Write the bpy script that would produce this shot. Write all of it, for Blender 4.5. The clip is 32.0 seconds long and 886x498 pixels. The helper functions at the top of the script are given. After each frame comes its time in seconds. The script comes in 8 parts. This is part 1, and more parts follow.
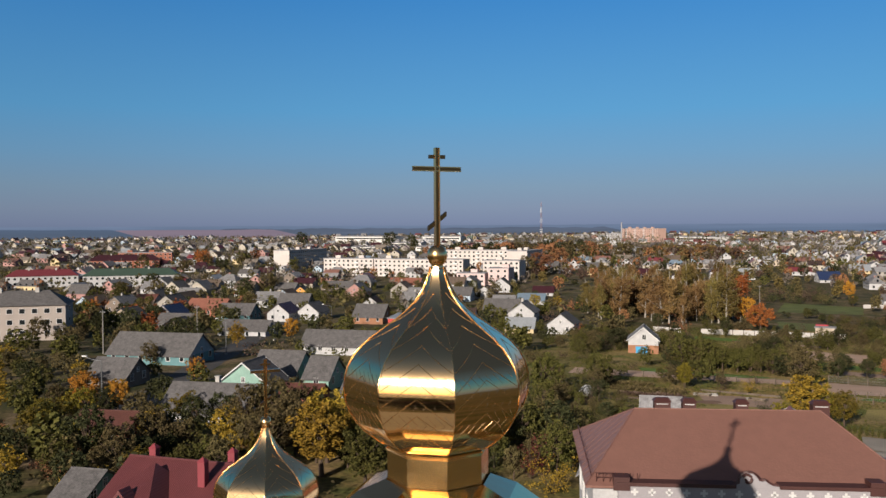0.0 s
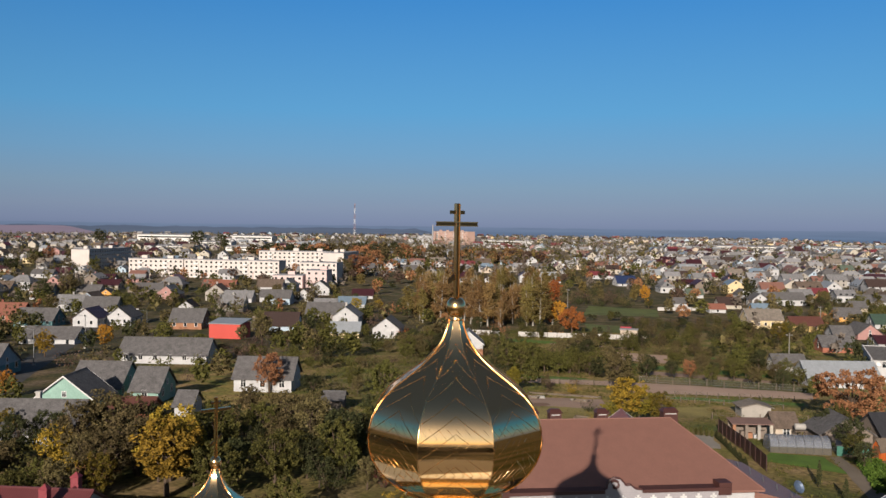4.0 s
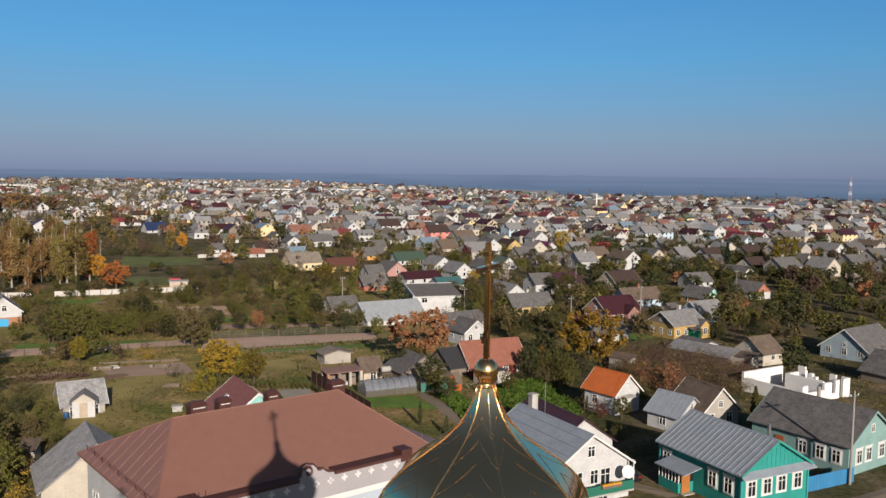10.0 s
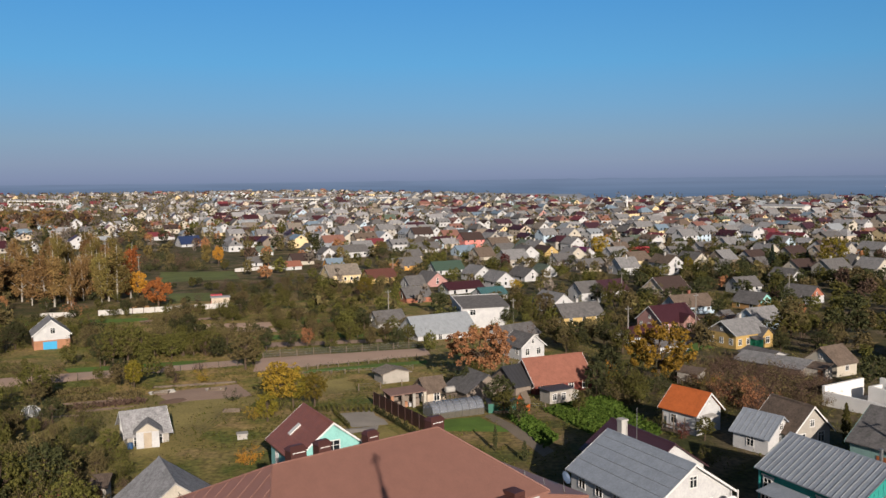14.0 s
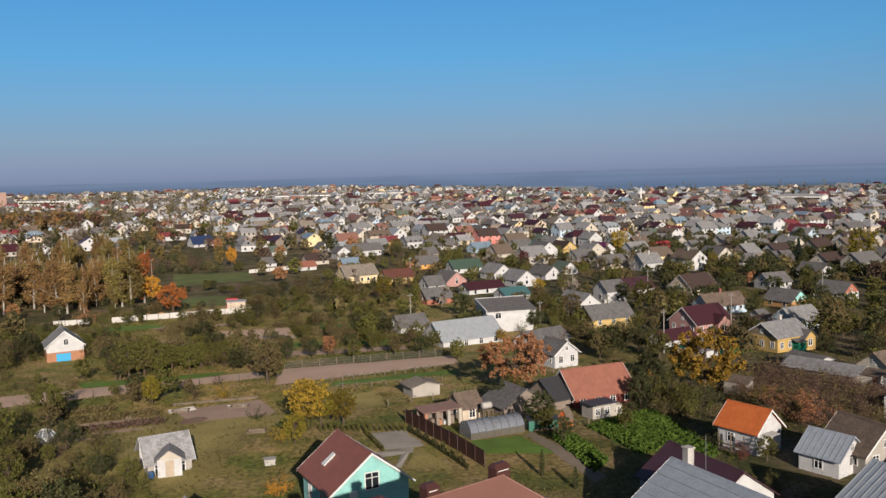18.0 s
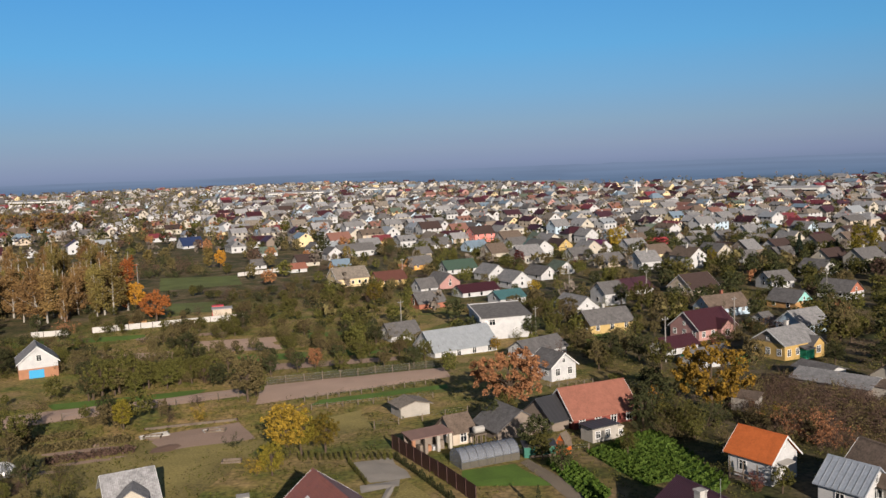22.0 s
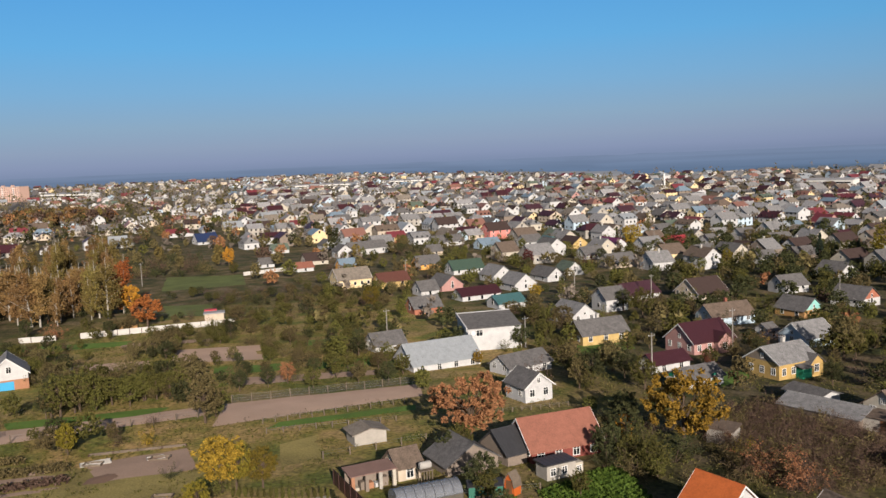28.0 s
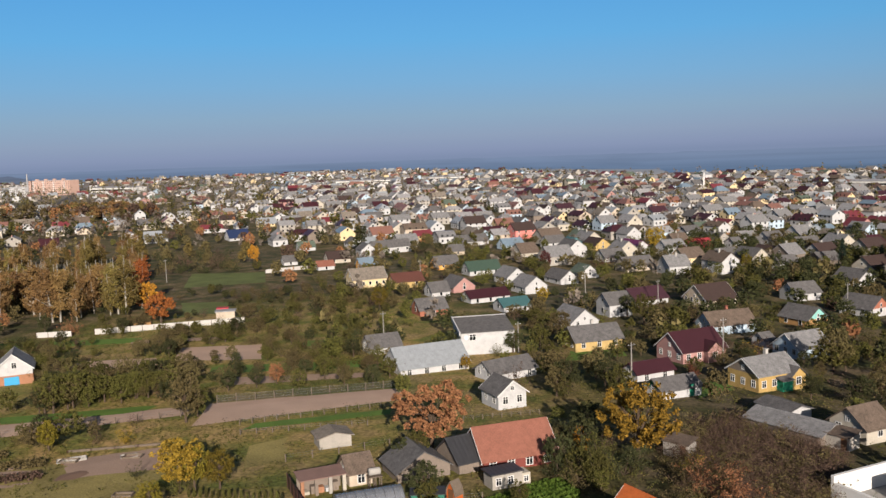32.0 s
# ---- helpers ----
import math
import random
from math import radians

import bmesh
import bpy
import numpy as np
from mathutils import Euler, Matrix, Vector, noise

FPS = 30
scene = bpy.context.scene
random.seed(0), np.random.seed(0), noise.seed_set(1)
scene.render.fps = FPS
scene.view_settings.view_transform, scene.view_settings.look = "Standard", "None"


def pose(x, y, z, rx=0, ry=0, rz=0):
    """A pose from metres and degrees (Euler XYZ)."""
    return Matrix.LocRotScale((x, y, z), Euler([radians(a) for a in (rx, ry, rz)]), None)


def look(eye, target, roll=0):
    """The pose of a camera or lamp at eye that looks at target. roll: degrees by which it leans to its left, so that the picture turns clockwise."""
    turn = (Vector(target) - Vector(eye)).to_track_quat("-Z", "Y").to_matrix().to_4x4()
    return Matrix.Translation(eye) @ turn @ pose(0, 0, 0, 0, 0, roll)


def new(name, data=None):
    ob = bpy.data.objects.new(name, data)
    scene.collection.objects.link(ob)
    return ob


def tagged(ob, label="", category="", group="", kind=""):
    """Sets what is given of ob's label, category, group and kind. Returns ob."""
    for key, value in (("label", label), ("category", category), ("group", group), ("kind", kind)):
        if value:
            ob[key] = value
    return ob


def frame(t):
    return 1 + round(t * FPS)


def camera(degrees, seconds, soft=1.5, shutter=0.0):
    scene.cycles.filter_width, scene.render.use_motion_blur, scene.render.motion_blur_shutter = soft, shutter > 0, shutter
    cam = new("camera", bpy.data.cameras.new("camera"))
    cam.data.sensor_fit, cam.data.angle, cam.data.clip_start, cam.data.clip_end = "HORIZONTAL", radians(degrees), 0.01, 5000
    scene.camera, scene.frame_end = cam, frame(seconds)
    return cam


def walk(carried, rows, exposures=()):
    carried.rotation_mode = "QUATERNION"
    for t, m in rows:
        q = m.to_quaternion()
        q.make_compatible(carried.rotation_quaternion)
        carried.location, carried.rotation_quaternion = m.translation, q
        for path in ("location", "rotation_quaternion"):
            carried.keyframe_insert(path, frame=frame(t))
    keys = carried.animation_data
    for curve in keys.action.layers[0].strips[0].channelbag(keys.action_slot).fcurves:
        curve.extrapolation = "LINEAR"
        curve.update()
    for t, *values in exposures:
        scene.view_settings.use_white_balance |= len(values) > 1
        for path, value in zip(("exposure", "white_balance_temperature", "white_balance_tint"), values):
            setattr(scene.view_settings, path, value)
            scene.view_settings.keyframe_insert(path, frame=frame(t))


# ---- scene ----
cam = camera(54.9, 32.0)
PATH = [
    (0, (14.237, -11.453, 26.814), (12.769, -10.095, 26.765), -0.3),
    (0.5, (14.219, -11.589, 26.860), (12.760, -10.222, 26.810), -0.2),
    (1, (14.168, -11.802, 26.993), (12.726, -10.416, 26.943), -0.2),
    (1.5, (14.093, -12.210, 27.166), (12.689, -10.787, 27.117), -0.1),
    (2, (13.855, -12.724, 27.356), (12.500, -11.254, 27.310), -0.1),
    (2.5, (13.418, -13.253, 27.536), (12.104, -11.746, 27.490), 0.1),
    (4.5, (9.833, -15.907, 28.275), (8.798, -14.197, 28.228), 1.1),
    (5, (8.643, -16.506, 28.501), (7.724, -14.730, 28.452), 1.5),
    (5.5, (7.471, -16.959, 28.660), (6.667, -15.129, 28.601), 1.6),
    (6, (6.301, -17.219, 28.819), (5.611, -15.343, 28.741), 1.8),
    (6.5, (5.169, -17.236, 28.910), (4.590, -15.323, 28.814), 1.8),
    (7, (4.127, -17.226, 29.261), (3.648, -15.288, 29.144), 1.7),
    (7.5, (3.224, -16.864, 29.365), (2.832, -14.907, 29.231), 1.6),
    (8, (2.382, -16.476, 29.450), (2.085, -14.504, 29.302), 1.5),
    (8.5, (1.626, -16.039, 29.551), (1.424, -14.056, 29.391), 1.3),
    (9, (0.886, -15.557, 29.616), (0.768, -13.568, 29.449), 1.2),
    (9.5, (0.088, -15.02, 29.825), (0.025, -13.028, 29.655), 1.0),
    (10, (-0.586, -14.424, 29.929), (-0.676, -12.434, 29.76), 0.8),
    (10.5, (-1.204, -13.954, 30.021), (-1.346, -11.966, 29.855), 0.4),
    (11, (-1.815, -13.54, 30.115), (-1.996, -11.555, 29.954), 0.1),
    (11.5, (-2.557, -13.131, 30.258), (-2.743, -11.146, 30.099), -0.1),
    (12, (-3.313, -12.751, 30.368), (-3.492, -10.765, 30.213), -0.2),
    (12.5, (-4.001, -12.308, 30.52), (-4.174, -10.321, 30.369), -0.4),
    (13, (-4.75, -11.737, 30.671), (-4.913, -9.749, 30.52), -0.5),
    (13.5, (-5.484, -11.266, 30.851), (-5.636, -9.278, 30.698), -0.5),
    (15.5, (-8.071, -8.504, 31.609), (-8.219, -6.516, 31.443), -0.9),
    (16, (-8.56, -7.588, 31.652), (-8.714, -5.601, 31.486), -1.0),
    (16.5, (-9.021, -6.715, 31.792), (-9.182, -4.728, 31.624), -1.1),
    (17, (-9.319, -5.791, 32.051), (-9.487, -3.805, 31.882), -1.3),
    (17.5, (-9.702, -4.847, 32.352), (-9.874, -2.862, 32.181), -1.4),
    (18, (-9.986, -3.877, 32.545), (-10.156, -1.892, 32.373), -1.5),
    (18.5, (-10.13, -2.95, 32.703), (-10.308, -0.965, 32.532), -1.6),
    (19, (-10.286, -1.917, 32.878), (-10.462, 0.068, 32.705), -1.7),
    (19.5, (-10.363, -0.952, 33.106), (-10.531, 1.033, 32.932), -1.7),
    (20, (-10.355, 0.117, 33.335), (-10.521, 2.102, 33.158), -1.8),
    (20.5, (-10.26, 1.086, 33.557), (-10.417, 3.072, 33.378), -1.9),
    (21, (-10.157, 2.101, 33.816), (-10.315, 4.087, 33.635), -1.9),
    (21.5, (-9.798, 3.262, 34.047), (-9.949, 5.248, 33.864), -2.1),
    (22, (-9.457, 4.284, 34.194), (-9.618, 6.269, 34.008), -2.2),
    (22.5, (-9.112, 5.279, 34.341), (-9.286, 7.262, 34.153), -2.2),
    (23, (-8.591, 6.309, 34.491), (-8.772, 8.292, 34.303), -2.3),
    (23.5, (-8.033, 7.187, 34.731), (-8.212, 9.17, 34.542), -2.3),
    (24, (-7.45, 8.095, 34.987), (-7.612, 10.079, 34.794), -2.3),
    (24.5, (-6.679, 8.949, 35.31), (-6.831, 10.934, 35.114), -2.3),
    (25, (-5.858, 9.912, 35.471), (-6.022, 11.896, 35.273), -2.4),
    (25.5, (-4.86, 10.598, 35.717), (-5.044, 12.579, 35.518), -2.5),
    (27.5, (-0.62, 12.436, 36.931), (-0.844, 14.413, 36.724), -2.5),
    (28, (0.604, 12.819, 37.06), (0.362, 14.794, 36.852), -2.4),
    (28.5, (1.974, 12.732, 37.464), (1.711, 14.704, 37.255), -2.5),
    (29, (3.33, 12.996, 37.748), (3.051, 14.966, 37.539), -2.4),
    (29.5, (4.733, 12.858, 38.122), (4.438, 14.825, 37.91), -2.4),
    (30, (6.218, 12.868, 38.271), (5.907, 14.832, 38.057), -2.2),
    (30.5, (7.627, 12.507, 38.581), (7.301, 14.469, 38.366), -2.2),
    (31, (9.185, 12.499, 38.845), (8.846, 14.459, 38.63), -2.2),
    (31.5, (10.764, 12.054, 38.972), (10.418, 14.012, 38.759), -2.1),
    (32, (12.238, 12.389, 38.961), (11.887, 14.347, 38.746), -2.0),
]
EXPOSURES = [(0, 0.62), (9, 0.74), (16, 0.77), (23, 0.85), (32, 0.88)]
walk(cam, [(t, look(eye, target, roll)) for t, eye, target, roll in PATH], EXPOSURES)

# ---- world and light ----
SUN_TO = Vector((14.2, -40.25, 14.85)).normalized()
SUN_ELEV = math.asin(SUN_TO.z)
SUN_ROT = math.atan2(SUN_TO.x, SUN_TO.y)

world = bpy.data.worlds.new("World")
scene.world = world
world.use_nodes = True
wn, wl = world.node_tree.nodes, world.node_tree.links
wn.clear()
w_out = wn.new("ShaderNodeOutputWorld")
w_bg = wn.new("ShaderNodeBackground")
w_sky = wn.new("ShaderNodeTexSky")
w_sky.sky_type = "NISHITA"
w_sky.sun_disc = False
w_sky.sun_elevation = SUN_ELEV
w_sky.sun_rotation = SUN_ROT
w_sky.air_density, w_sky.dust_density, w_sky.ozone_density = 1.0, 1.6, 3.0
w_geo = wn.new("ShaderNodeTexCoord")
w_sep = wn.new("ShaderNodeSeparateXYZ")
w_ramp = wn.new("ShaderNodeValToRGB")
w_mix = wn.new("ShaderNodeMixRGB")
# the hazy layer over the land, thinning upwards into blue
el = w_ramp.color_ramp.elements
el[0].position, el[0].color = 0.30, (0.97, 0.97, 0.97, 1)
el[1].position, el[1].color = 0.75, (0.96, 0.96, 0.96, 1)
w_haze = wn.new("ShaderNodeValToRGB")
h = w_haze.color_ramp.elements
h[0].position, h[0].color = 0.0, (2.15, 2.8, 4.2, 1)
h[1].position, h[1].color = 0.55, (0.55, 0.80, 1.3, 1)
for at_z, c in ((0.007, (2.45, 3.1, 4.6)), (0.024, (2.72, 3.6, 4.95)), (0.048, (2.58, 4.05, 5.5)), (0.085, (1.95, 4.3, 6.7)), (0.134, (1.3, 4.3, 7.6)), (0.26, (0.6, 3.1, 7.3)), (0.36, (0.9, 1.75, 3.4))):
    k = h.new(at_z)
    k.color = (*c, 1)
wl.new(w_geo.outputs["Generated"], w_sep.inputs[0])
wl.new(w_sep.outputs["Z"], w_ramp.inputs[0])
wl.new(w_sep.outputs["Z"], w_haze.inputs[0])
# towards the sun the haze gives way to the plain bright sky
w_dot = wn.new("ShaderNodeVectorMath"); w_dot.operation = "DOT_PRODUCT"
w_dot.inputs[1].default_value = SUN_TO
w_side = wn.new("ShaderNodeMapRange"); w_side.interpolation_type = "SMOOTHSTEP"
w_side.inputs["From Min"].default_value, w_side.inputs["From Max"].default_value = -0.35, 0.9
w_side.inputs["To Min"].default_value, w_side.inputs["To Max"].default_value = 1.0, 0.38
w_cut = wn.new("ShaderNodeMath"); w_cut.operation = "MULTIPLY"
wl.new(w_geo.outputs["Generated"], w_dot.inputs[0]); wl.new(w_dot.outputs["Value"], w_side.inputs[0])
wl.new(w_side.outputs[0], w_cut.inputs[0]); wl.new(w_ramp.outputs[0], w_cut.inputs[1])
wl.new(w_cut.outputs[0], w_mix.inputs["Fac"])
wl.new(w_sky.outputs[0], w_mix.inputs["Color1"])
# the clear sky is deepest at right angles to the sun
w_deep = wn.new("ShaderNodeMapRange"); w_deep.interpolation_type = "SMOOTHSTEP"
w_deep.inputs["From Min"].default_value, w_deep.inputs["From Max"].default_value = -0.90, -0.45
w_deep.inputs["To Min"].default_value, w_deep.inputs["To Max"].default_value = 1.04, 0.84
w_tone = wn.new("ShaderNodeVectorMath"); w_tone.operation = "SCALE"
wl.new(w_dot.outputs["Value"], w_deep.inputs[0]); wl.new(w_deep.outputs[0], w_tone.inputs["Scale"])
wl.new(w_haze.outputs[0], w_tone.inputs[0])
w_tint = wn.new("ShaderNodeVectorMath"); w_tint.operation = "MULTIPLY"
w_tint.inputs[1].default_value = (1.02, 0.995, 1.02)
wl.new(w_tone.outputs[0], w_tint.inputs[0])
wl.new(w_tint.outputs[0], w_mix.inputs["Color2"])
wl.new(w_mix.outputs[0], w_bg.inputs["Color"])
w_bg.inputs["Strength"].default_value = 0.052
wl.new(w_bg.outputs[0], w_out.inputs[0])

sun = new("sun", bpy.data.lights.new("sun", "SUN"))
sun.data.energy, sun.data.angle, sun.data.color = 5.0, radians(0.5), (1.0, 0.875, 0.755)
sun.matrix_world = look(SUN_TO * 200, (0, 0, 0))

# ---- materials ----
MATS = {}
TONE_SCALE = 0.58  # darkens all base colours against the raised exposure, to deepen shade


def mat(name, col, rough=0.85, metal=0.0, var=0.25, scale=1.5, bump=0.3, kind="", rand=0.0, fine=14.0, alt=None):
    """A surface with grain and stains at two scales; kind adds ribs, sheets or rows."""
    if name in MATS:
        return MATS[name]
    col = tuple(c * TONE_SCALE for c in col)
    m = bpy.data.materials.new(name)
    m.use_nodes = True
    n, l = m.node_tree.nodes, m.node_tree.links
    p = n["Principled BSDF"]
    p.inputs["Metallic"].default_value = metal
    if rough >= 0.8:
        p.inputs["Specular IOR Level"].default_value = 0.22
    tc = n.new("ShaderNodeTexCoord")
    big = n.new("ShaderNodeTexNoise")
    big.inputs["Scale"].default_value, big.inputs["Detail"].default_value = scale * 0.35, 6
    small = n.new("ShaderNodeTexNoise")
    small.inputs["Scale"].default_value, small.inputs["Detail"].default_value = fine, 5
    l.new(tc.outputs["Object"], big.inputs["Vector"])
    l.new(tc.outputs["Object"], small.inputs["Vector"])
    add = n.new("ShaderNodeMath"); add.operation = "ADD"
    half = n.new("ShaderNodeMath"); half.operation = "MULTIPLY"; half.inputs[1].default_value = 0.5
    l.new(big.outputs["Fac"], add.inputs[0]); l.new(small.outputs["Fac"], add.inputs[1]); l.new(add.outputs[0], half.inputs[0])
    ramp = n.new("ShaderNodeValToRGB")
    a = alt or tuple(c * (1 - var) for c in col)
    ramp.color_ramp.elements[0].position, ramp.color_ramp.elements[0].color = 0.36, (*a, 1)
    ramp.color_ramp.elements[1].position, ramp.color_ramp.elements[1].color = 0.64, (*(min(1, c * (1 + var * 0.5)) for c in col), 1)
    l.new(half.outputs[0], ramp.inputs[0])
    colour, height = ramp.outputs[0], small.outputs["Fac"]
    if kind in ("sheets", "ribs", "boards", "courses"):
        wv = n.new("ShaderNodeTexWave")
        wv.wave_type, wv.bands_direction = "BANDS", ("Z" if kind == "courses" else "X")
        wv.inputs["Scale"].default_value = {"sheets": 1.6, "ribs": 0.5, "boards": 1.3, "courses": 2.0}[kind]
        wv.inputs["Distortion"].default_value = 0.15
        l.new(tc.outputs["Object"], wv.inputs["Vector"])
        mixh = n.new("ShaderNodeMath"); mixh.operation = "ADD"
        l.new(wv.outputs["Fac"], mixh.inputs[0]); l.new(small.outputs["Fac"], mixh.inputs[1])
        height = mixh.outputs[0]
    if rand:
        info = n.new("ShaderNodeObjectInfo")
        hsv = n.new("ShaderNodeHueSaturation")
        mr = n.new("ShaderNodeMapRange")
        mr.inputs["To Min"].default_value, mr.inputs["To Max"].default_value = 1 - rand, 1 + rand
        mh = n.new("ShaderNodeMapRange")
        mh.inputs["To Min"].default_value, mh.inputs["To Max"].default_value = 0.5 - rand * 0.05, 0.5 + rand * 0.05
        l.new(info.outputs["Random"], mr.inputs[0]); l.new(info.outputs["Random"], mh.inputs[0])
        l.new(mr.outputs[0], hsv.inputs["Value"]); l.new(mh.outputs[0], hsv.inputs["Hue"])
        l.new(colour, hsv.inputs["Color"])
        colour = hsv.outputs[0]
    l.new(colour, p.inputs["Base Color"])
    rr = n.new("ShaderNodeMapRange")
    rr.inputs["To Min"].default_value, rr.inputs["To Max"].default_value = max(0.02, rough - 0.1), min(1, rough + 0.1)
    l.new(small.outputs["Fac"], rr.inputs[0]); l.new(rr.outputs[0], p.inputs["Roughness"])
    if bump:
        b = n.new("ShaderNodeBump")
        b.inputs["Strength"].default_value, b.inputs["Distance"].default_value = bump, 0.03
        l.new(height, b.inputs["Height"]); l.new(b.outputs[0], p.inputs["Normal"])
    MATS[name] = m
    return m


WALLS = {
    "white": ((0.50, 0.503, 0.51), "white-plastered"), "cream": ((0.48, 0.44, 0.37), "cream-plastered"), "brick": ((0.36, 0.14, 0.09), "red brick"),
    "yellow": ((0.50, 0.36, 0.15), "yellow"), "paleyellow": ((0.70, 0.56, 0.33), "pale yellow"), "amber": ((0.44, 0.30, 0.11), "amber yellow boarded"),
    "timber": ((0.22, 0.18, 0.15), "weathered timber"), "rose": ((0.42, 0.24, 0.22), "dusty rose"), "paleblue": ((0.45, 0.56, 0.66), "pale blue boarded"),
    "ochre": ((0.42, 0.24, 0.10), "ochre boarded"), "beige": ((0.52, 0.44, 0.35), "beige"), "red": ((0.55, 0.04, 0.05), "bright red"),
    "orange": ((0.68, 0.36, 0.10), "orange"), "pink": ((0.72, 0.25, 0.22), "salmon pink"), "teal": ((0.13, 0.26, 0.28), "teal"),
    "turquoise": ((0.025, 0.26, 0.225), "turquoise boarded"), "greyteal": ((0.20, 0.33, 0.32), "grey-teal boarded"), "greycream": ((0.37, 0.345, 0.31), "grey-plastered"), "steelblue": ((0.30, 0.38, 0.43), "steel blue boarded"),
    "mint": ((0.27, 0.43, 0.37), "mint green"), "greenpaint": ((0.015, 0.20, 0.12), "bright green boarded"), "darkred": ((0.20, 0.055, 0.045), "dark red boarded"), "ochrebrick": ((0.36, 0.18, 0.105), "orange brick"), "aqua": ((0.25, 0.53, 0.50), "pale aqua"),
}
# terracotta, green and teal are muted to carry some haze
ROOFS = {
    "slate": ((0.165, 0.158, 0.158), "grey corrugated", "sheets"), "paleslate": ((0.275, 0.272, 0.277), "pale grey corrugated", "sheets"),
    # palest slate; on far roofs its paleness stands in for haze
    "dustslate": ((0.385, 0.382, 0.392), "very pale grey corrugated", "sheets"),
    "brownslate": ((0.18, 0.135, 0.105), "brown-grey corrugated", "sheets"), "greenslate": ((0.14, 0.18, 0.14), "green-grey corrugated", "sheets"),
    "terracotta": ((0.33, 0.135, 0.095), "muted red", "sheets"), "silver": ((0.36, 0.39, 0.42), "pale metal", "ribs"),
    "blackmetal": ((0.05, 0.05, 0.055), "black sheet metal", "ribs"), "maroon": ((0.066, 0.019, 0.025), "maroon metal", "sheets"),
    "darkmaroon": ((0.075, 0.03, 0.04), "dark maroon metal", "sheets"), "darkbrown": ((0.07, 0.045, 0.04), "dark brown", "sheets"),
    "red": ((0.42, 0.05, 0.06), "bright red metal", "sheets"), "crimson": ((0.22, 0.045, 0.055), "crimson metal", "sheets"),
    "green": ((0.07, 0.115, 0.085), "dark green metal", "sheets"), "teal": ((0.07, 0.17, 0.18), "teal metal", "sheets"),
    "tan": ((0.28, 0.24, 0.20), "tan corrugated", "sheets"), "rust": ((0.15, 0.06, 0.045), "rusty metal", "sheets"),
    "bluemetal": ((0.22, 0.30, 0.38), "blue-grey metal", "ribs"), "navy": ((0.03, 0.05, 0.13), "navy blue metal", "sheets"),
    "purple": ((0.18, 0.03, 0.11), "plum metal", "sheets"), "ribmetal": ((0.34, 0.385, 0.45), "blue-grey sheet metal", ""),
    "orange": ((0.58, 0.15, 0.04), "bright orange", "sheets"), "brickred": ((0.30, 0.105, 0.065), "brick-red metal", "courses"), "brown": ((0.285, 0.142, 0.110), "red-brown metal", ""),
}


def wall_mat(k):
    kind = "boards" if "boarded" in WALLS[k][1] or k == "timber" else ("courses" if "brick" in k else "")
    return mat("wall " + k, tuple(min(0.9, c * 1.2) for c in WALLS[k][0]), 0.85, 0, 0.18, 2.4, 0.25, kind, fine=6.0)


def roof_mat(k):
    metal = "metal" in ROOFS[k][1]
    return mat("roof " + k, ROOFS[k][0], 0.45 if metal else 0.8, 0.0, 0.42 if "corrugated" in ROOFS[k][1] else 0.2 if k != "brown" else 0.1, 3.6, 0.5, ROOFS[k][2], fine=5.0)


M_FRAME = mat("white frame", (0.78, 0.78, 0.77), 0.5, 0, 0.06, 3, 0.1)
M_GLASS = mat("window glass", (0.02, 0.025, 0.03), 0.08, 0, 0.2, 2, 0.0)
M_BRICKW = mat("white brick", (0.55, 0.53, 0.5), 0.85, 0, 0.12, 3, 0.3, "courses")
M_BRICKR = mat("red chimney brick", (0.34, 0.13, 0.09), 0.85, 0, 0.2, 3, 0.3, "courses")
M_WOOD = mat("weathered wood", (0.19, 0.15, 0.115), 0.9, 0, 0.3, 4, 0.4, "boards")
M_DOOR = mat("brown door", (0.20, 0.09, 0.04), 0.6, 0, 0.2, 3, 0.2, "boards")
M_CONC = mat("pale concrete", (0.46, 0.44, 0.41), 0.9, 0, 0.2, 2, 0.4)
M_POLE = mat("concrete pole", (0.34, 0.32, 0.30), 0.9, 0, 0.15, 3, 0.2)
M_STEEL = mat("grey steel", (0.35, 0.36, 0.37), 0.4, 0.8, 0.15, 3, 0.1)
M_BARK = mat("bark", (0.12, 0.085, 0.06), 0.95, 0, 0.4, 6, 0.8)
M_BIRCH = mat("birch bark", (0.45, 0.42, 0.37), 0.8, 0, 0.4, 5, 0.3)


def gold_mat(name, col, rough, wrinkle):
    m = bpy.data.materials.new(name)
    m.use_nodes = True
    n, l = m.node_tree.nodes, m.node_tree.links
    p = n["Principled BSDF"]
    p.inputs["Base Color"].default_value = (*col, 1)
    p.inputs["Metallic"].default_value = 1
    tc, a, b = n.new("ShaderNodeTexCoord"), n.new("ShaderNodeTexNoise"), n.new("ShaderNodeBump")
    a.inputs["Scale"].default_value, a.inputs["Detail"].default_value = 2.2, 8
    b.inputs["Strength"].default_value, b.inputs["Distance"].default_value = wrinkle, 0.02
    r = n.new("ShaderNodeMapRange")
    r.inputs["To Min"].default_value, r.inputs["To Max"].default_value = rough * 0.7, rough * 1.3
    l.new(tc.outputs["Object"], a.inputs["Vector"])
    l.new(a.outputs["Fac"], b.inputs["Height"]); l.new(b.outputs[0], p.inputs["Normal"])
    l.new(a.outputs["Fac"], r.inputs[0]); l.new(r.outputs[0], p.inputs["Roughness"])
    return m


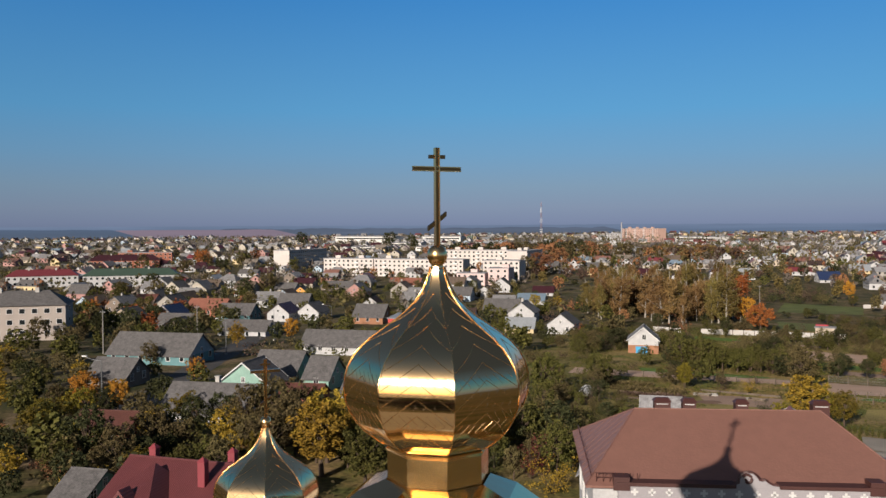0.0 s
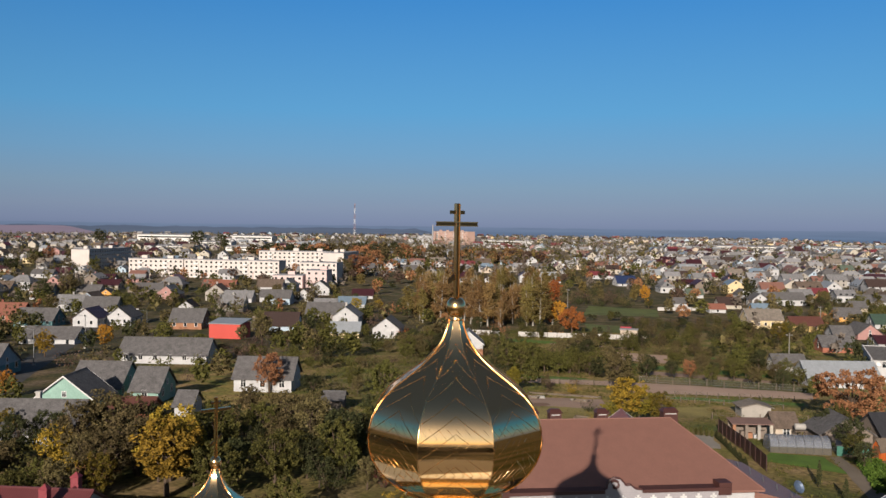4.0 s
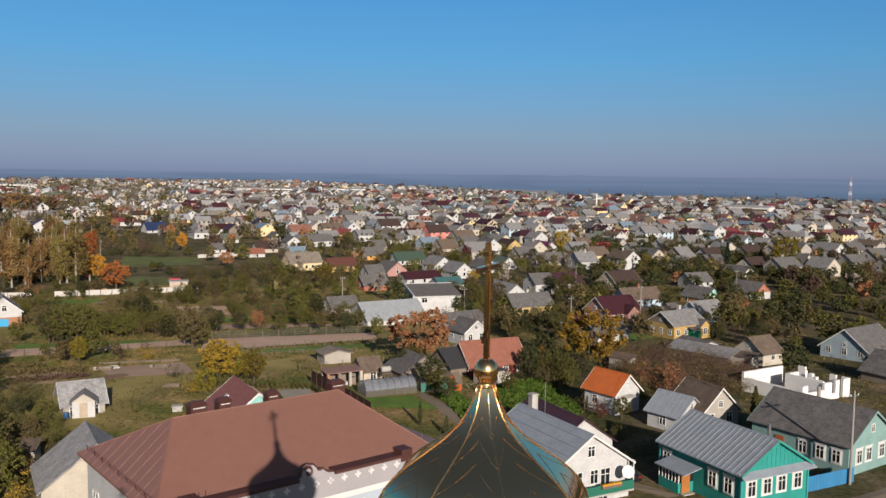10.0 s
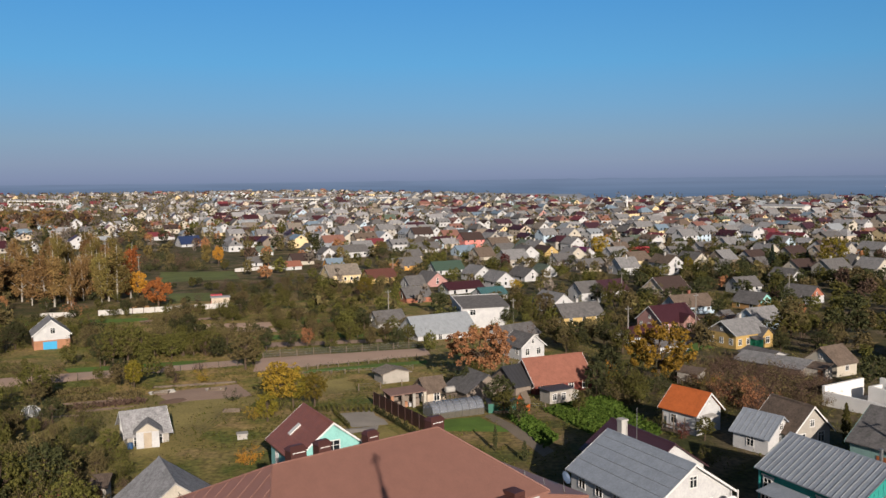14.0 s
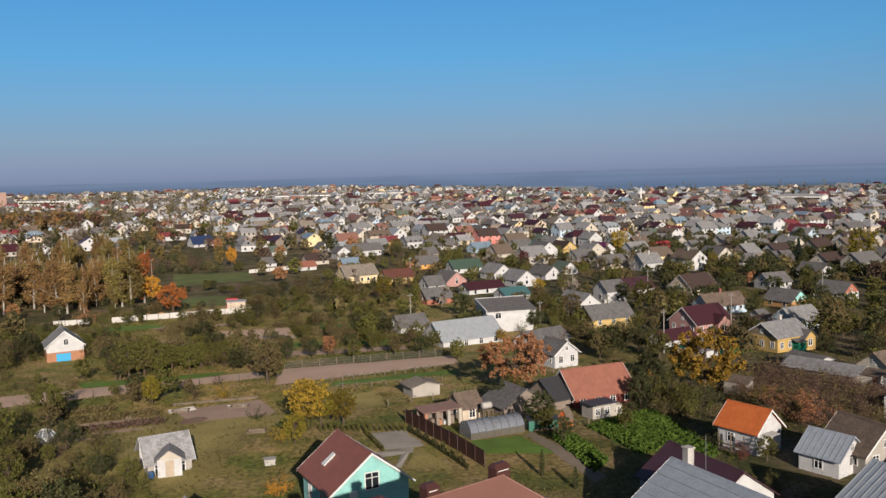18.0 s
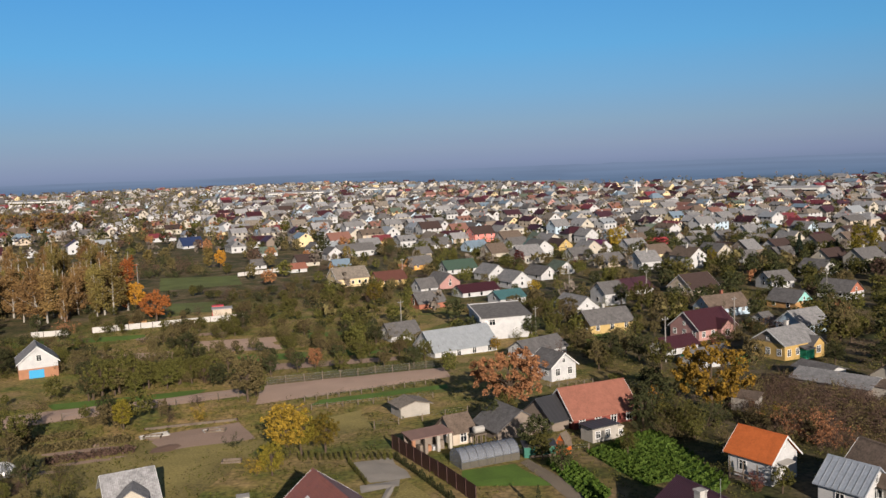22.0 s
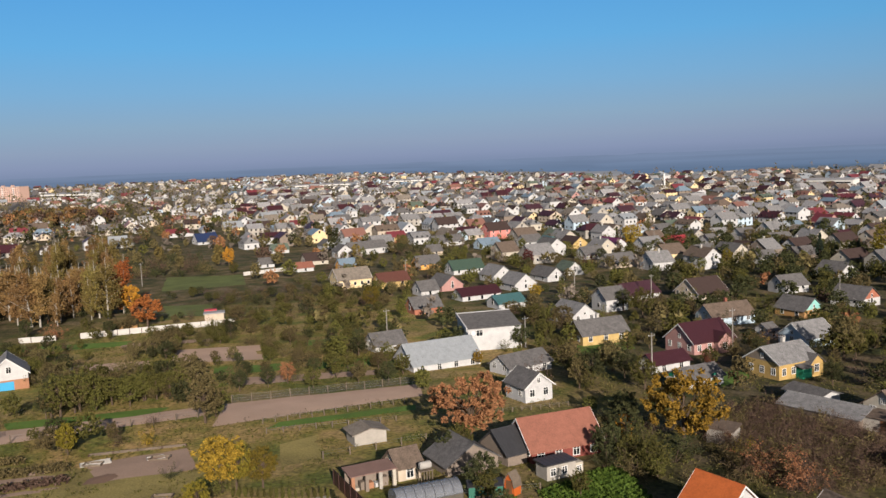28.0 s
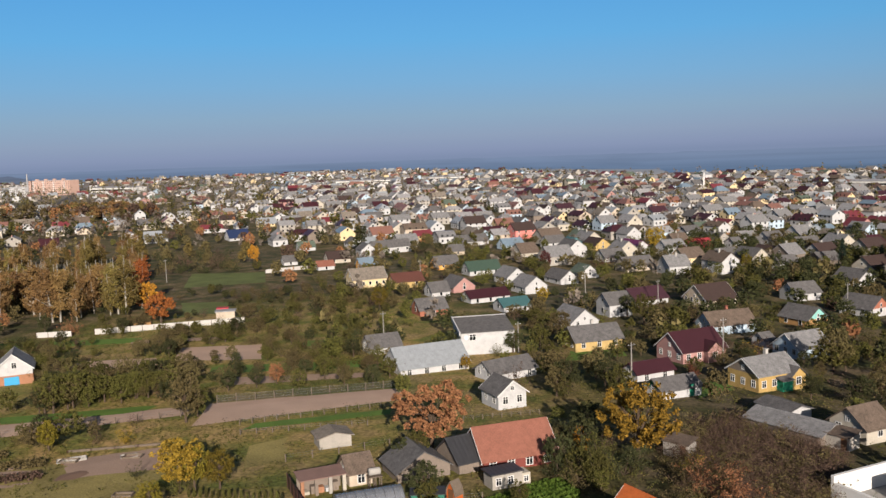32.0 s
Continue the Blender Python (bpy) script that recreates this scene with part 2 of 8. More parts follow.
M_GOLD = gold_mat("gilded sheet", (0.90, 0.60, 0.29), 0.085, 0.12)
M_FOIL = gold_mat("crinkled gilding", (0.95, 0.63, 0.28), 0.22, 0.9)
M_GOLDT = gold_mat("gilded trim", (0.97, 0.60, 0.26), 0.18, 0.1)
M_GOLDX = gold_mat("dark gilding", (0.22, 0.125, 0.05), 0.34, 0.2)

# ---- the lie of the land ----
LAND_S = (0, 95, 150, 200, 300, 460, 900, 1800, 3500, 6000)
LAND_Z = (0, 0, -2.2, -4.6, -6, -6, 0, 11, 8, 4)


def ground(x, y):
    return float(np.interp(math.hypot(0.6 * x, max(y, 0)), LAND_S, LAND_Z))


# ---- mesh helpers ----
def mesh_of(name, verts, faces, material=None, smooth=False):
    me = bpy.data.meshes.new(name)
    me.from_pydata([tuple(v) for v in verts], [], faces)
    for m in (material if isinstance(material, (list, tuple)) else [material]):
        if m:
            me.materials.append(m)
    if smooth:
        me.polygons.foreach_set("use_smooth", [True] * len(me.polygons))
    me.update()
    return me


class Build:
    """Collects boxes, prisms and turned shapes into one mesh."""

    def __init__(self):
        self.v, self.f = [], []

    def add(self, verts, faces):
        k = len(self.v)
        self.v += [tuple(p) for p in verts]
        self.f += [tuple(i + k for i in q) for q in faces]
        return self

    def box(self, x0, y0, z0, x1, y1, z1):
        p = [(x, y, z) for z in (z0, z1) for y in (y0, y1) for x in (x0, x1)]
        return self.add(p, [(0, 2, 3, 1), (4, 5, 7, 6), (0, 1, 5, 4), (2, 6, 7, 3), (0, 4, 6, 2), (1, 3, 7, 5)])

    def hexa(self, a, b, c, d, e, f, g, h):
        """Bottom ring a b c d, top ring e f g h."""
        return self.add([a, b, c, d, e, f, g, h], [(3, 2, 1, 0), (4, 5, 6, 7), (0, 1, 5, 4), (1, 2, 6, 5), (2, 3, 7, 6), (3, 0, 4, 7)])

    def prism(self, poly, axis, a, b):
        """A flat outline drawn out along an axis; poly in the two other axes."""
        n = len(poly)
        place = {"x": lambda u, v, w: (w, u, v), "y": lambda u, v, w: (u, w, v), "z": lambda u, v, w: (u, v, w)}[axis]
        verts = [place(u, v, a) for u, v in poly] + [place(u, v, b) for u, v in poly]
        faces = [tuple(range(n))[::-1], tuple(range(n, 2 * n))] + [(i, (i + 1) % n, n + (i + 1) % n, n + i) for i in range(n)]
        return self.add(verts, faces)

    def lathe(self, rings, sides, cx=0, cy=0, turn=0.0):
        n = sides
        verts = [(cx + r * math.cos(turn + math.tau * i / n), cy + r * math.sin(turn + math.tau * i / n), z) for r, z in rings for i in range(n)]
        faces = [(k * n + i, k * n + (i + 1) % n, (k + 1) * n + (i + 1) % n, (k + 1) * n + i) for k in range(len(rings) - 1) for i in range(n)]
        faces += [tuple(range(n))[::-1], tuple(range((len(rings) - 1) * n, len(rings) * n))]
        return self.add(verts, faces)

    def rod(self, a, b, r0, r1=None, sides=6):
        a, b = Vector(a), Vector(b)
        r1 = r0 if r1 is None else r1
        q = (b - a).to_track_quat("Z", "Y")
        verts = [p + q @ Vector((r * math.cos(math.tau * i / sides), r * math.sin(math.tau * i / sides), 0)) for p, r in ((a, r0), (b, r1)) for i in range(sides)]
        faces = [(i, (i + 1) % sides, sides + (i + 1) % sides, sides + i) for i in range(sides)]
        return self.add(verts, faces + [tuple(range(sides))[::-1], tuple(range(sides, 2 * sides))])

    def mesh(self, name, material, smooth=False):
        me = mesh_of(name, self.v, self.f, material, smooth)
        bm = bmesh.new(); bm.from_mesh(me)
        bmesh.ops.recalc_face_normals(bm, faces=bm.faces)
        bm.to_mesh(me); bm.free()
        return me


def part(name, build, material, parent, label="", at=None, smooth=False):
    me = build.mesh(name, material, smooth) if isinstance(build, Build) else build
    ob = new(name, me)
    ob.parent = parent
    if at is not None:
        ob.matrix_basis = at
    return tagged(ob, label) if label else ob


def thing(name, x, y, z=None, yaw=0.0, label="", category="", group="", kind=""):
    ob = new(name)
    ob.empty_display_size = 0.3
    ob.matrix_basis = pose(x, y, ground(x, y) if z is None else z, 0, 0, yaw)
    return tagged(ob, label, category, group, kind)


def single(name, build, material, m, label, category, group="", kind="", smooth=False):
    me = build.mesh(name, material, smooth) if isinstance(build, Build) else build
    ob = new(name, me)
    ob.matrix_basis = m
    return tagged(ob, label, category, group, kind)


# ---- ground ----
def ground_sheet():
    xs = sorted({*range(-400, 401, 8), *(s * v for s in (1, -1) for v in (440, 500, 600, 750, 900, 1200, 1600, 2200, 3000, 4200, 6500))})
    ys = sorted({*range(-160, 481, 8), *(520, 600, 700, 820, 900, 1100, 1400, 1800, 2300, 2900, 3500, 4500, 6500), -300, -700, -1500, -3000, -6000})
    verts = [(x, y, ground(x, y)) for y in ys for x in xs]
    n = len(xs)
    faces = [(j * n + i, j * n + i + 1, (j + 1) * n + i + 1, (j + 1) * n + i) for j in range(len(ys) - 1) for i in range(n - 1)]
    m = bpy.data.materials.new("rough grass and earth")
    m.use_nodes = True
    nd, l = m.node_tree.nodes, m.node_tree.links
    p = nd["Principled BSDF"]
    p.inputs["Roughness"].default_value = 0.95
    p.inputs["Specular IOR Level"].default_value = 0.15
    tc = nd.new("ShaderNodeTexCoord")
    outs = []
    for sc, det in ((0.02, 4), (0.16, 7), (1.6, 6)):
        t = nd.new("ShaderNodeTexNoise")
        t.inputs["Scale"].default_value, t.inputs["Detail"].default_value = sc, det
        l.new(tc.outputs["Object"], t.inputs["Vector"])
        outs.append(t.outputs["Fac"])
    r1 = nd.new("ShaderNodeValToRGB")
    for k, (pos, c) in enumerate(((0.36, (0.15, 0.115, 0.082)), (0.5, (0.088, 0.074, 0.038)), (0.64, (0.045, 0.052, 0.020)))):
        e = r1.color_ramp.elements[k] if k < 2 else r1.color_ramp.elements.new(pos)
        e.position, e.color = pos, (*c, 1)
    l.new(outs[1], r1.inputs[0])
    # the open plots behind the church are mown meadow and straw
    rm = nd.new("ShaderNodeValToRGB")
    for k, (pos, c) in enumerate(((0.36, (0.30, 0.215, 0.11)), (0.5, (0.215, 0.175, 0.065)), (0.64, (0.115, 0.13, 0.036)))):
        e = rm.color_ramp.elements[k] if k < 2 else rm.color_ramp.elements.new(pos)
        e.position, e.color = pos, (*c, 1)
    l.new(outs[1], rm.inputs[0])
    mp = nd.new("ShaderNodeMapping"); mp.vector_type = "POINT"
    mp.inputs["Location"].default_value, mp.inputs["Scale"].default_value = (68 / 78, -160 / 115, 0), (1 / 78, 1 / 115, 0)
    dl = nd.new("ShaderNodeVectorMath"); dl.operation = "LENGTH"
    dm = nd.new("ShaderNodeMapRange")
    dm.inputs["From Min"].default_value, dm.inputs["From Max"].default_value = 1.15, 0.8
    l.new(tc.outputs["Object"], mp.inputs[0]); l.new(mp.outputs[0], dl.inputs[0]); l.new(dl.outputs["Value"], dm.inputs[0])
    base = nd.new("ShaderNodeMixRGB")
    l.new(dm.outputs[0], base.inputs["Fac"]); l.new(r1.outputs[0], base.inputs["Color1"]); l.new(rm.outputs[0], base.inputs["Color2"])
    r2 = nd.new("ShaderNodeValToRGB")
    r2.color_ramp.elements[0].position, r2.color_ramp.elements[0].color = 0.3, (0.50, 0.50, 0.47, 1)
    r2.color_ramp.elements[1].position, r2.color_ramp.elements[1].color = 0.7, (1.5, 1.45, 1.3, 1)
    l.new(outs[2], r2.inputs[0])
    mul = nd.new("ShaderNodeMixRGB"); mul.blend_type = "MULTIPLY"; mul.inputs["Fac"].default_value = 1
    l.new(base.outputs[0], mul.inputs["Color1"]); l.new(r2.outputs[0], mul.inputs["Color2"])
    r3 = nd.new("ShaderNodeValToRGB")
    r3.color_ramp.elements[0].position, r3.color_ramp.elements[0].color = 0.42, (0.64, 0.68, 0.64, 1)
    r3.color_ramp.elements[1].position, r3.color_ramp.elements[1].color = 0.6, (0.98, 0.94, 0.86, 1)
    l.new(outs[0], r3.inputs[0])
    mul2 = nd.new("ShaderNodeMixRGB"); mul2.blend_type = "MULTIPLY"; mul2.inputs["Fac"].default_value = 1
    l.new(mul.outputs[0], mul2.inputs["Color1"]); l.new(r3.outputs[0], mul2.inputs["Color2"])
    # haze painted into the ground: paler grey mixed in beyond 1080 m
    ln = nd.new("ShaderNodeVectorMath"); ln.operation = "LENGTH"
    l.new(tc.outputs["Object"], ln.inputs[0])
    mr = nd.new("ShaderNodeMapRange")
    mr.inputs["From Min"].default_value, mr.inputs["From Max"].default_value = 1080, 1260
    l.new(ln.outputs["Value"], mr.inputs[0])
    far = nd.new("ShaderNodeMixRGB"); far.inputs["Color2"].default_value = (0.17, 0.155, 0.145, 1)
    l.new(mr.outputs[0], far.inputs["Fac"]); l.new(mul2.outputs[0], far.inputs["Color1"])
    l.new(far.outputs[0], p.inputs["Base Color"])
    b = nd.new("ShaderNodeBump"); b.inputs["Strength"].default_value, b.inputs["Distance"].default_value = 0.35, 0.12
    l.new(outs[2], b.inputs["Height"]); l.new(b.outputs[0], p.inputs["Normal"])
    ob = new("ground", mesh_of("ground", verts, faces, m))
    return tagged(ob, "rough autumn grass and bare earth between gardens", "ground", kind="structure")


ground_sheet()


PLOTS_LAID = []


def patch(name, corners, material, label, category, lift=0.08, step=4.0, kind="structure"):
    """A thin sheet over a four-sided plot that follows the land; it has a shallow edge."""
    if lift > 0.055:
        PLOTS_LAID.append(list(corners))
    a, b, c, d = (Vector((*p, 0)) for p in corners)
    nu = max(2, int(max((b - a).length, (c - d).length) / step) + 1)
    nv = max(2, int(max((d - a).length, (c - b).length) / step) + 1)
    verts, faces = [], []
    for j in range(nv + 1):
        for i in range(nu + 1):
            u, v = i / nu, j / nv
            p = a.lerp(b, u).lerp(d.lerp(c, u), v)
            edge = i in (0, nu) or j in (0, nv)
            w = 0.25 if edge else 0.0
            q = p + Vector((noise.noise(p * 0.3), noise.noise(p * 0.3 + Vector((9, 0, 0))), 0)) * 2 * w
            verts.append((q.x, q.y, ground(q.x, q.y) + (0.02 if edge else lift)))
    n = nu + 1
    faces = [(j * n + i, j * n + i + 1, (j + 1) * n + i + 1, (j + 1) * n + i) for j in range(nv) for i in range(nu)]
    me = mesh_of(name, verts, faces, material)
    bm = bmesh.new(); bm.from_mesh(me); bmesh.ops.recalc_face_normals(bm, faces=bm.faces)
    bm.to_mesh(me); bm.free()
    ob = new(name, me)
    return tagged(ob, label, category, kind=kind)


M_SOIL = mat("ploughed soil", (0.61, 0.43, 0.325), 0.95, 0, 0.16, 0.5, 0.25, "", fine=5.0)
M_SOILD = mat("dark garden soil", (0.48, 0.335, 0.25), 0.95, 0, 0.2, 0.6, 0.35, "", fine=5.0)
M_LAWN = mat("bright lawn", (0.135, 0.235, 0.036), 0.95, 0, 0.3, 0.8, 0.4, "", fine=6.0)
M_GRASS = mat("pale grass", (0.37, 0.30, 0.10), 0.95, 0, 0.55, 0.3, 0.4, "", fine=4.0)
M_MEADOW = mat("dull green meadow", (0.16, 0.19, 0.055), 0.95, 0, 0.4, 0.4, 0.4, "", fine=4.0)
M_ASPH = mat("asphalt", (0.11, 0.105, 0.10), 0.85, 0, 0.2, 0.6, 0.3, "", fine=8.0)
M_PAVE = mat("pale paving", (0.42, 0.38, 0.33), 0.9, 0, 0.15, 1.5, 0.3, "courses")
M_PATH = mat("sandy path", (0.27, 0.22, 0.165), 0.95, 0, 0.2, 1.0, 0.5)

patch("field", [(-50.5, 133.2), (-20.8, 151.7), (-22.8, 160.7), (-54.0, 147.2)], M_SOIL, "bare ploughed strip of pinkish soil", "field", 0.1)
patch("field", [(-90.2, 118.4), (-54.0, 140.2), (-57.5, 145.3), (-95.0, 126.2)], M_SOIL, "bare ploughed strip of pinkish soil", "field", 0.1)
patch("lawn", [(-41.6, 131.6), (-20.5, 142.4), (-21.3, 145.5), (-40.6, 135.8)], M_LAWN, "narrow green grass strip beside ploughed soil", "grass strip", 0.07)
patch("lawn", [(-83.5, 132.6), (-63.3, 138.3), (-62.8, 145.7), (-86.6, 136.5)], M_LAWN, "green grass verge under the orchard row", "grass strip", 0.06)
patch("garden_bed", [(-56.3, 106.0), (-44.6, 113.8), (-49.8, 122.5), (-60.2, 115.8)], M_SOILD, "bare dug vegetable plot of dark soil", "garden bed", 0.1)
patch("garden_bed", [(-33.7, 114.2), (-29.3, 118.1), (-33.1, 128.3), (-37.0, 123.9)], M_GRASS, "mown brown grass plot with a fence", "plot", 0.07)
patch("garden_bed", [(-96.0, 174.3), (-81.1, 178.5), (-86.6, 188.7), (-102.1, 184.8)], M_SOIL, "bare garden plot with board edges", "garden bed", 0.07)
patch("garden_bed", [(-80.6, 184.8), (-60.8, 187.5), (-67.6, 204.5), (-86.6, 200.3)], M_SOIL, "bare garden plot among fruit trees", "garden bed", 0.07)
patch("garden_bed", [(-56.2, 161.7), (-32.6, 169.5), (-33.7, 173.7), (-58.3, 168.8)], M_SOILD, "bare garden strip behind a net fence", "garden bed", 0.07)
patch("lawn", [(-64.3, 171.3), (-49.8, 176.1), (-52.4, 183.1), (-67.7, 179.9)], M_LAWN, "green grass strip between garden plots", "grass strip", 0.06)
patch("lawn", [(-46.6, 175.6), (-29.0, 181.9), (-30.8, 189.3), (-48.8, 183.8)], M_LAWN, "green grass strip between garden plots", "grass strip", 0.06)
patch("lawn", [(-126.5, 188.6), (-106.4, 193.7), (-108.7, 197.5), (-129.7, 192.8)], M_GRASS, "pale mown strip between garden plots", "grass strip", 0.06)
patch("lawn", [(-58.3, 201.4), (-48.6, 206.0), (-50.3, 211.4), (-60.0, 207.9)], M_LAWN, "green grass strip between garden plots", "grass strip", 0.06)
patch("lawn", [(-133.1, 197.2), (-100.6, 206.8), (-103.8, 212.5), (-138.7, 204.5)], M_LAWN, "green grass strip between garden plots", "grass strip", 0.06)
patch("lawn", [(-110.6, 249.2), (-96.9, 248.0), (-105.8, 270.9), (-121.7, 269.2)], M_MEADOW, "mown playground grass behind a white wall", "lawn", 0.06)
patch("lawn", [(-138.0, 303.3), (-110.9, 315.7), (-122.3, 344.4), (-153.6, 341.7)], M_MEADOW, "green meadow beyond the grove", "meadow", 0.06)
patch("lawn", [(5.8, 186.7), (18.6, 193.5), (17.2, 204.7), (6.6, 198.3)], M_LAWN, "green lawn before a yellow house", "lawn", 0.06)
patch("lawn", [(28.8, 156.2), (35.7, 163.0), (36.0, 171.2), (30.0, 167.0)], M_LAWN, "green lawn beside an amber house", "lawn", 0.06)
patch("lawn", [(-15.7, 93.4), (-5.8, 93.6), (-9.9, 101.1), (-15.7, 98.7)], M_LAWN, "bright mown lawn in a back garden", "lawn", 0.08)
patch("garden_bed", [(-6.3, 101.1), (-4.0, 104.2), (0.1, 91.2), (-1.9, 86.7)], M_LAWN, "leafy green vegetable bed", "garden bed", 0.08)
patch("garden_bed", [(-1.3, 105.2), (6.1, 113.7), (9.4, 95.9), (3.9, 93.0)], M_LAWN, "leafy green beet bed", "garden bed", 0.08)
patch("garden_bed", [(2.5, 109.5), (8.7, 115.3), (13.0, 94.1), (9.3, 89.0)], M_LAWN, "leafy green beet bed", "garden bed", 0.08)
patch("garden_path", [(-9.2, 101.7), (-8.1, 102.9), (-0.7, 86.1), (-2.1, 84.2)], M_PATH, "sandy garden path between beds", "path", 0.11)
patch("paving", [(-29.5, 102.4), (-24.9, 104.0), (-21.4, 96.4), (-25.9, 94.7)], M_PAVE, "pale paved garden terrace", "paving", 0.12)
patch("paving", [(-26.9, 93.9), (-22.6, 95.8), (-22.6, 93.7), (-26.4, 91.9)], M_PAVE, "pale paved garden path", "paving", 0.11)
patch("paving", [(-23.8, 88.5), (-23.1, 88.6), (-22.9, 95.3), (-23.7, 95.3)], M_PAVE, "pale paved garden path", "paving", 0.13)
patch("lawn", [(-22.6, 88.6), (-17.6, 88.3), (-21.8, 95.3), (-22.5, 94.0)], M_GRASS, "short brown lawn behind a hedge", "lawn", 0.08)
patch("meadow", [(-63.0, 83.4), (-44.5, 82.3), (-42.8, 112.2), (-80.5, 115.7)], M_GRASS, "pale mown grass round a garden hut", "meadow", 0.05)
patch("garden_bed", [(-73.5, 108.2), (-61.7, 113.0), (-60.3, 110.4), (-71.4, 105.3)], M_SOILD, "narrow dug bed between rough grass", "garden bed", 0.08)
patch("garden_bed", [(-69.0, 103.2), (-60.2, 107.5), (-58.8, 105.3), (-67.2, 100.8)], M_SOILD, "narrow dug bed between rough grass", "garden bed", 0.08)
patch("garden_bed", [(-70.9, 100.3), (-64.3, 102.5), (-62.7, 100.4), (-68.9, 97.9)], M_SOIL, "narrow dug bed between rough grass", "garden bed", 0.08)
patch("garden_bed", [(-100.9, 177.3), (-83.8, 181.2), (-86.9, 185.6), (-103.4, 182.2)], M_SOIL, "bare pale garden strip among fruit bushes", "garden bed", 0.07)
patch("lawn", [(-133.5, 198.2), (-104.2, 205.1), (-106.9, 209.2), (-137.2, 203.5)], M_LAWN, "long green strip between garden plots", "grass strip", 0.07)
patch("lawn", [(-126.5, 190.7), (-110.0, 194.9), (-112.3, 198.0), (-128.9, 194.4)], M_LAWN, "long green strip between garden plots", "grass strip", 0.07)
patch("garden_bed", [(-82.4, 191.5), (-64.7, 195.1), (-67.2, 200.8), (-85.2, 197.8)], M_SOIL, "bare pale garden strip among fruit bushes", "garden bed", 0.07)
patch("lawn", [(-66.3, 172.9), (-56.7, 176.2), (-59.3, 181.4), (-68.5, 178.6)], M_LAWN, "green strip between garden plots", "grass strip", 0.07)
patch("garden_bed", [(-102.3, 204.4), (-81.0, 210.2), (-82.9, 213.8), (-104.3, 208.5)], M_SOILD, "dug strip along a row of fruit trees", "garden bed", 0.07)
patch("garden_bed", [(-67.0, 109.3), (-61.3, 111.8), (-63.6, 114.5), (-69.4, 112.4)], M_SOIL, "dug plot before the garden huts", "garden bed", 0.07)
patch("garden_bed", [(-62.6, 104.5), (-57.0, 106.5), (-57.7, 107.9), (-63.6, 106.1)], M_SOILD, "narrow dug bed in rough grass", "garden bed", 0.07)
patch("drive", [(13.9, 67.2), (15.0, 68.5), (18.6, 65.6), (17.3, 64.8)], M_PATH, "pale trodden drive beside a white house", "drive", 0.1)
# unseen pale ground added south of the church to brighten the gilding
patch("churchyard_paving", [(-26, -34), (26, -34), (24, -3), (-26, -3)], M_PAVE, "unseen pale paving added to brighten dome reflections", "paving", 0.1)
patch("road", [(-4.0, 39.7), (147.8, 137.9), (152.2, 131.1), (0.4, 32.9)], M_ASPH, "grey asphalt street before wooden houses", "road", 0.12)
patch("pavement", [(-4.0, 40.9), (149.4, 140.4), (150.6, 138.6), (-2.8, 39.1)], M_PATH, "pale trodden pavement strip beside the street", "road", 0.12)
patch("road", [(-99.5, 26.9), (-236.2, 142.8), (-232.0, 147.7), (-95.3, 31.9)], M_ASPH, "grey asphalt side street between cottages", "road", 0.12)
patch("road", [(-503.4, 738.7), (-845.4, 1332.9), (-833.2, 1339.9), (-491.2, 745.7)], M_ASPH, "grey asphalt avenue leading out of town", "road", 0.12)

# ---- houses ----
WINDOWS = {}


def lattice(xs, zs, solid, y0, y1):
    """One welded plate with openings, drawn out from y0 to y1."""
    nx, nz = len(xs), len(zs)
    b = Build()
    verts = [(x, y, z) for y in (y0, y1) for z in zs for x in xs]
    at = lambda i, j, k: k * nx * nz + j * nx + i
    faces = []
    full = {(i, j) for i in range(nx - 1) for j in range(nz - 1) if solid(i, j)}
    for i, j in full:
        faces += [(at(i, j, 0), at(i + 1, j, 0), at(i + 1, j + 1, 0), at(i, j + 1, 0)), (at(i, j, 1), at(i, j + 1, 1), at(i + 1, j + 1, 1), at(i + 1, j, 1))]
        for di, dj, p, q in ((-1, 0, (i, j), (i, j + 1)), (1, 0, (i + 1, j), (i + 1, j + 1)), (0, -1, (i, j), (i + 1, j)), (0, 1, (i, j + 1), (i + 1, j + 1))):
            if (i + di, j + dj) not in full:
                faces.append((at(*p, 0), at(*q, 0), at(*q, 1), at(*p, 1)))
    return b.add(verts, faces)


def window_meshes(w, h):
    if (w, h) not in WINDOWS:
        t, d = 0.09, 0.07
        xs, zs = [-w / 2, -w / 2 + t, -0.03, 0.03, w / 2 - t, w / 2], [0, t, h * 0.66, h * 0.66 + 0.05, h - t, h]
        f = lattice(xs, zs, lambda i, j: i in (0, 2, 4) or j in (0, 2, 4), -d, 0.02)
        g = Build().box(-w / 2 + t, -0.02, t, w / 2 - t, 0.015, h - t)
        WINDOWS[(w, h)] = (f.mesh("window", M_FRAME), g.mesh("pane", M_GLASS))
    return WINDOWS[(w, h)]


FAR_WINDOWS = {}


def far_window(parent, m, w=1.0, h=1.3):
    if (w, h) not in FAR_WINDOWS:
        t = 0.1
        b = lattice([-w / 2, -w / 2 + t, w / 2 - t, w / 2], [0, t, h - t, h], lambda i, j: True, -0.07, 0.02)
        me = b.mesh("window", [M_FRAME, M_GLASS])
        for p in me.polygons:
            c = p.center
            if c.y < -0.06 and abs(c.x) < 0.05 and abs(c.z - h / 2) < 0.05:
                p.material_index = 1
        FAR_WINDOWS[(w, h)] = me
    part("window", FAR_WINDOWS[(w, h)], None, parent, at=m)


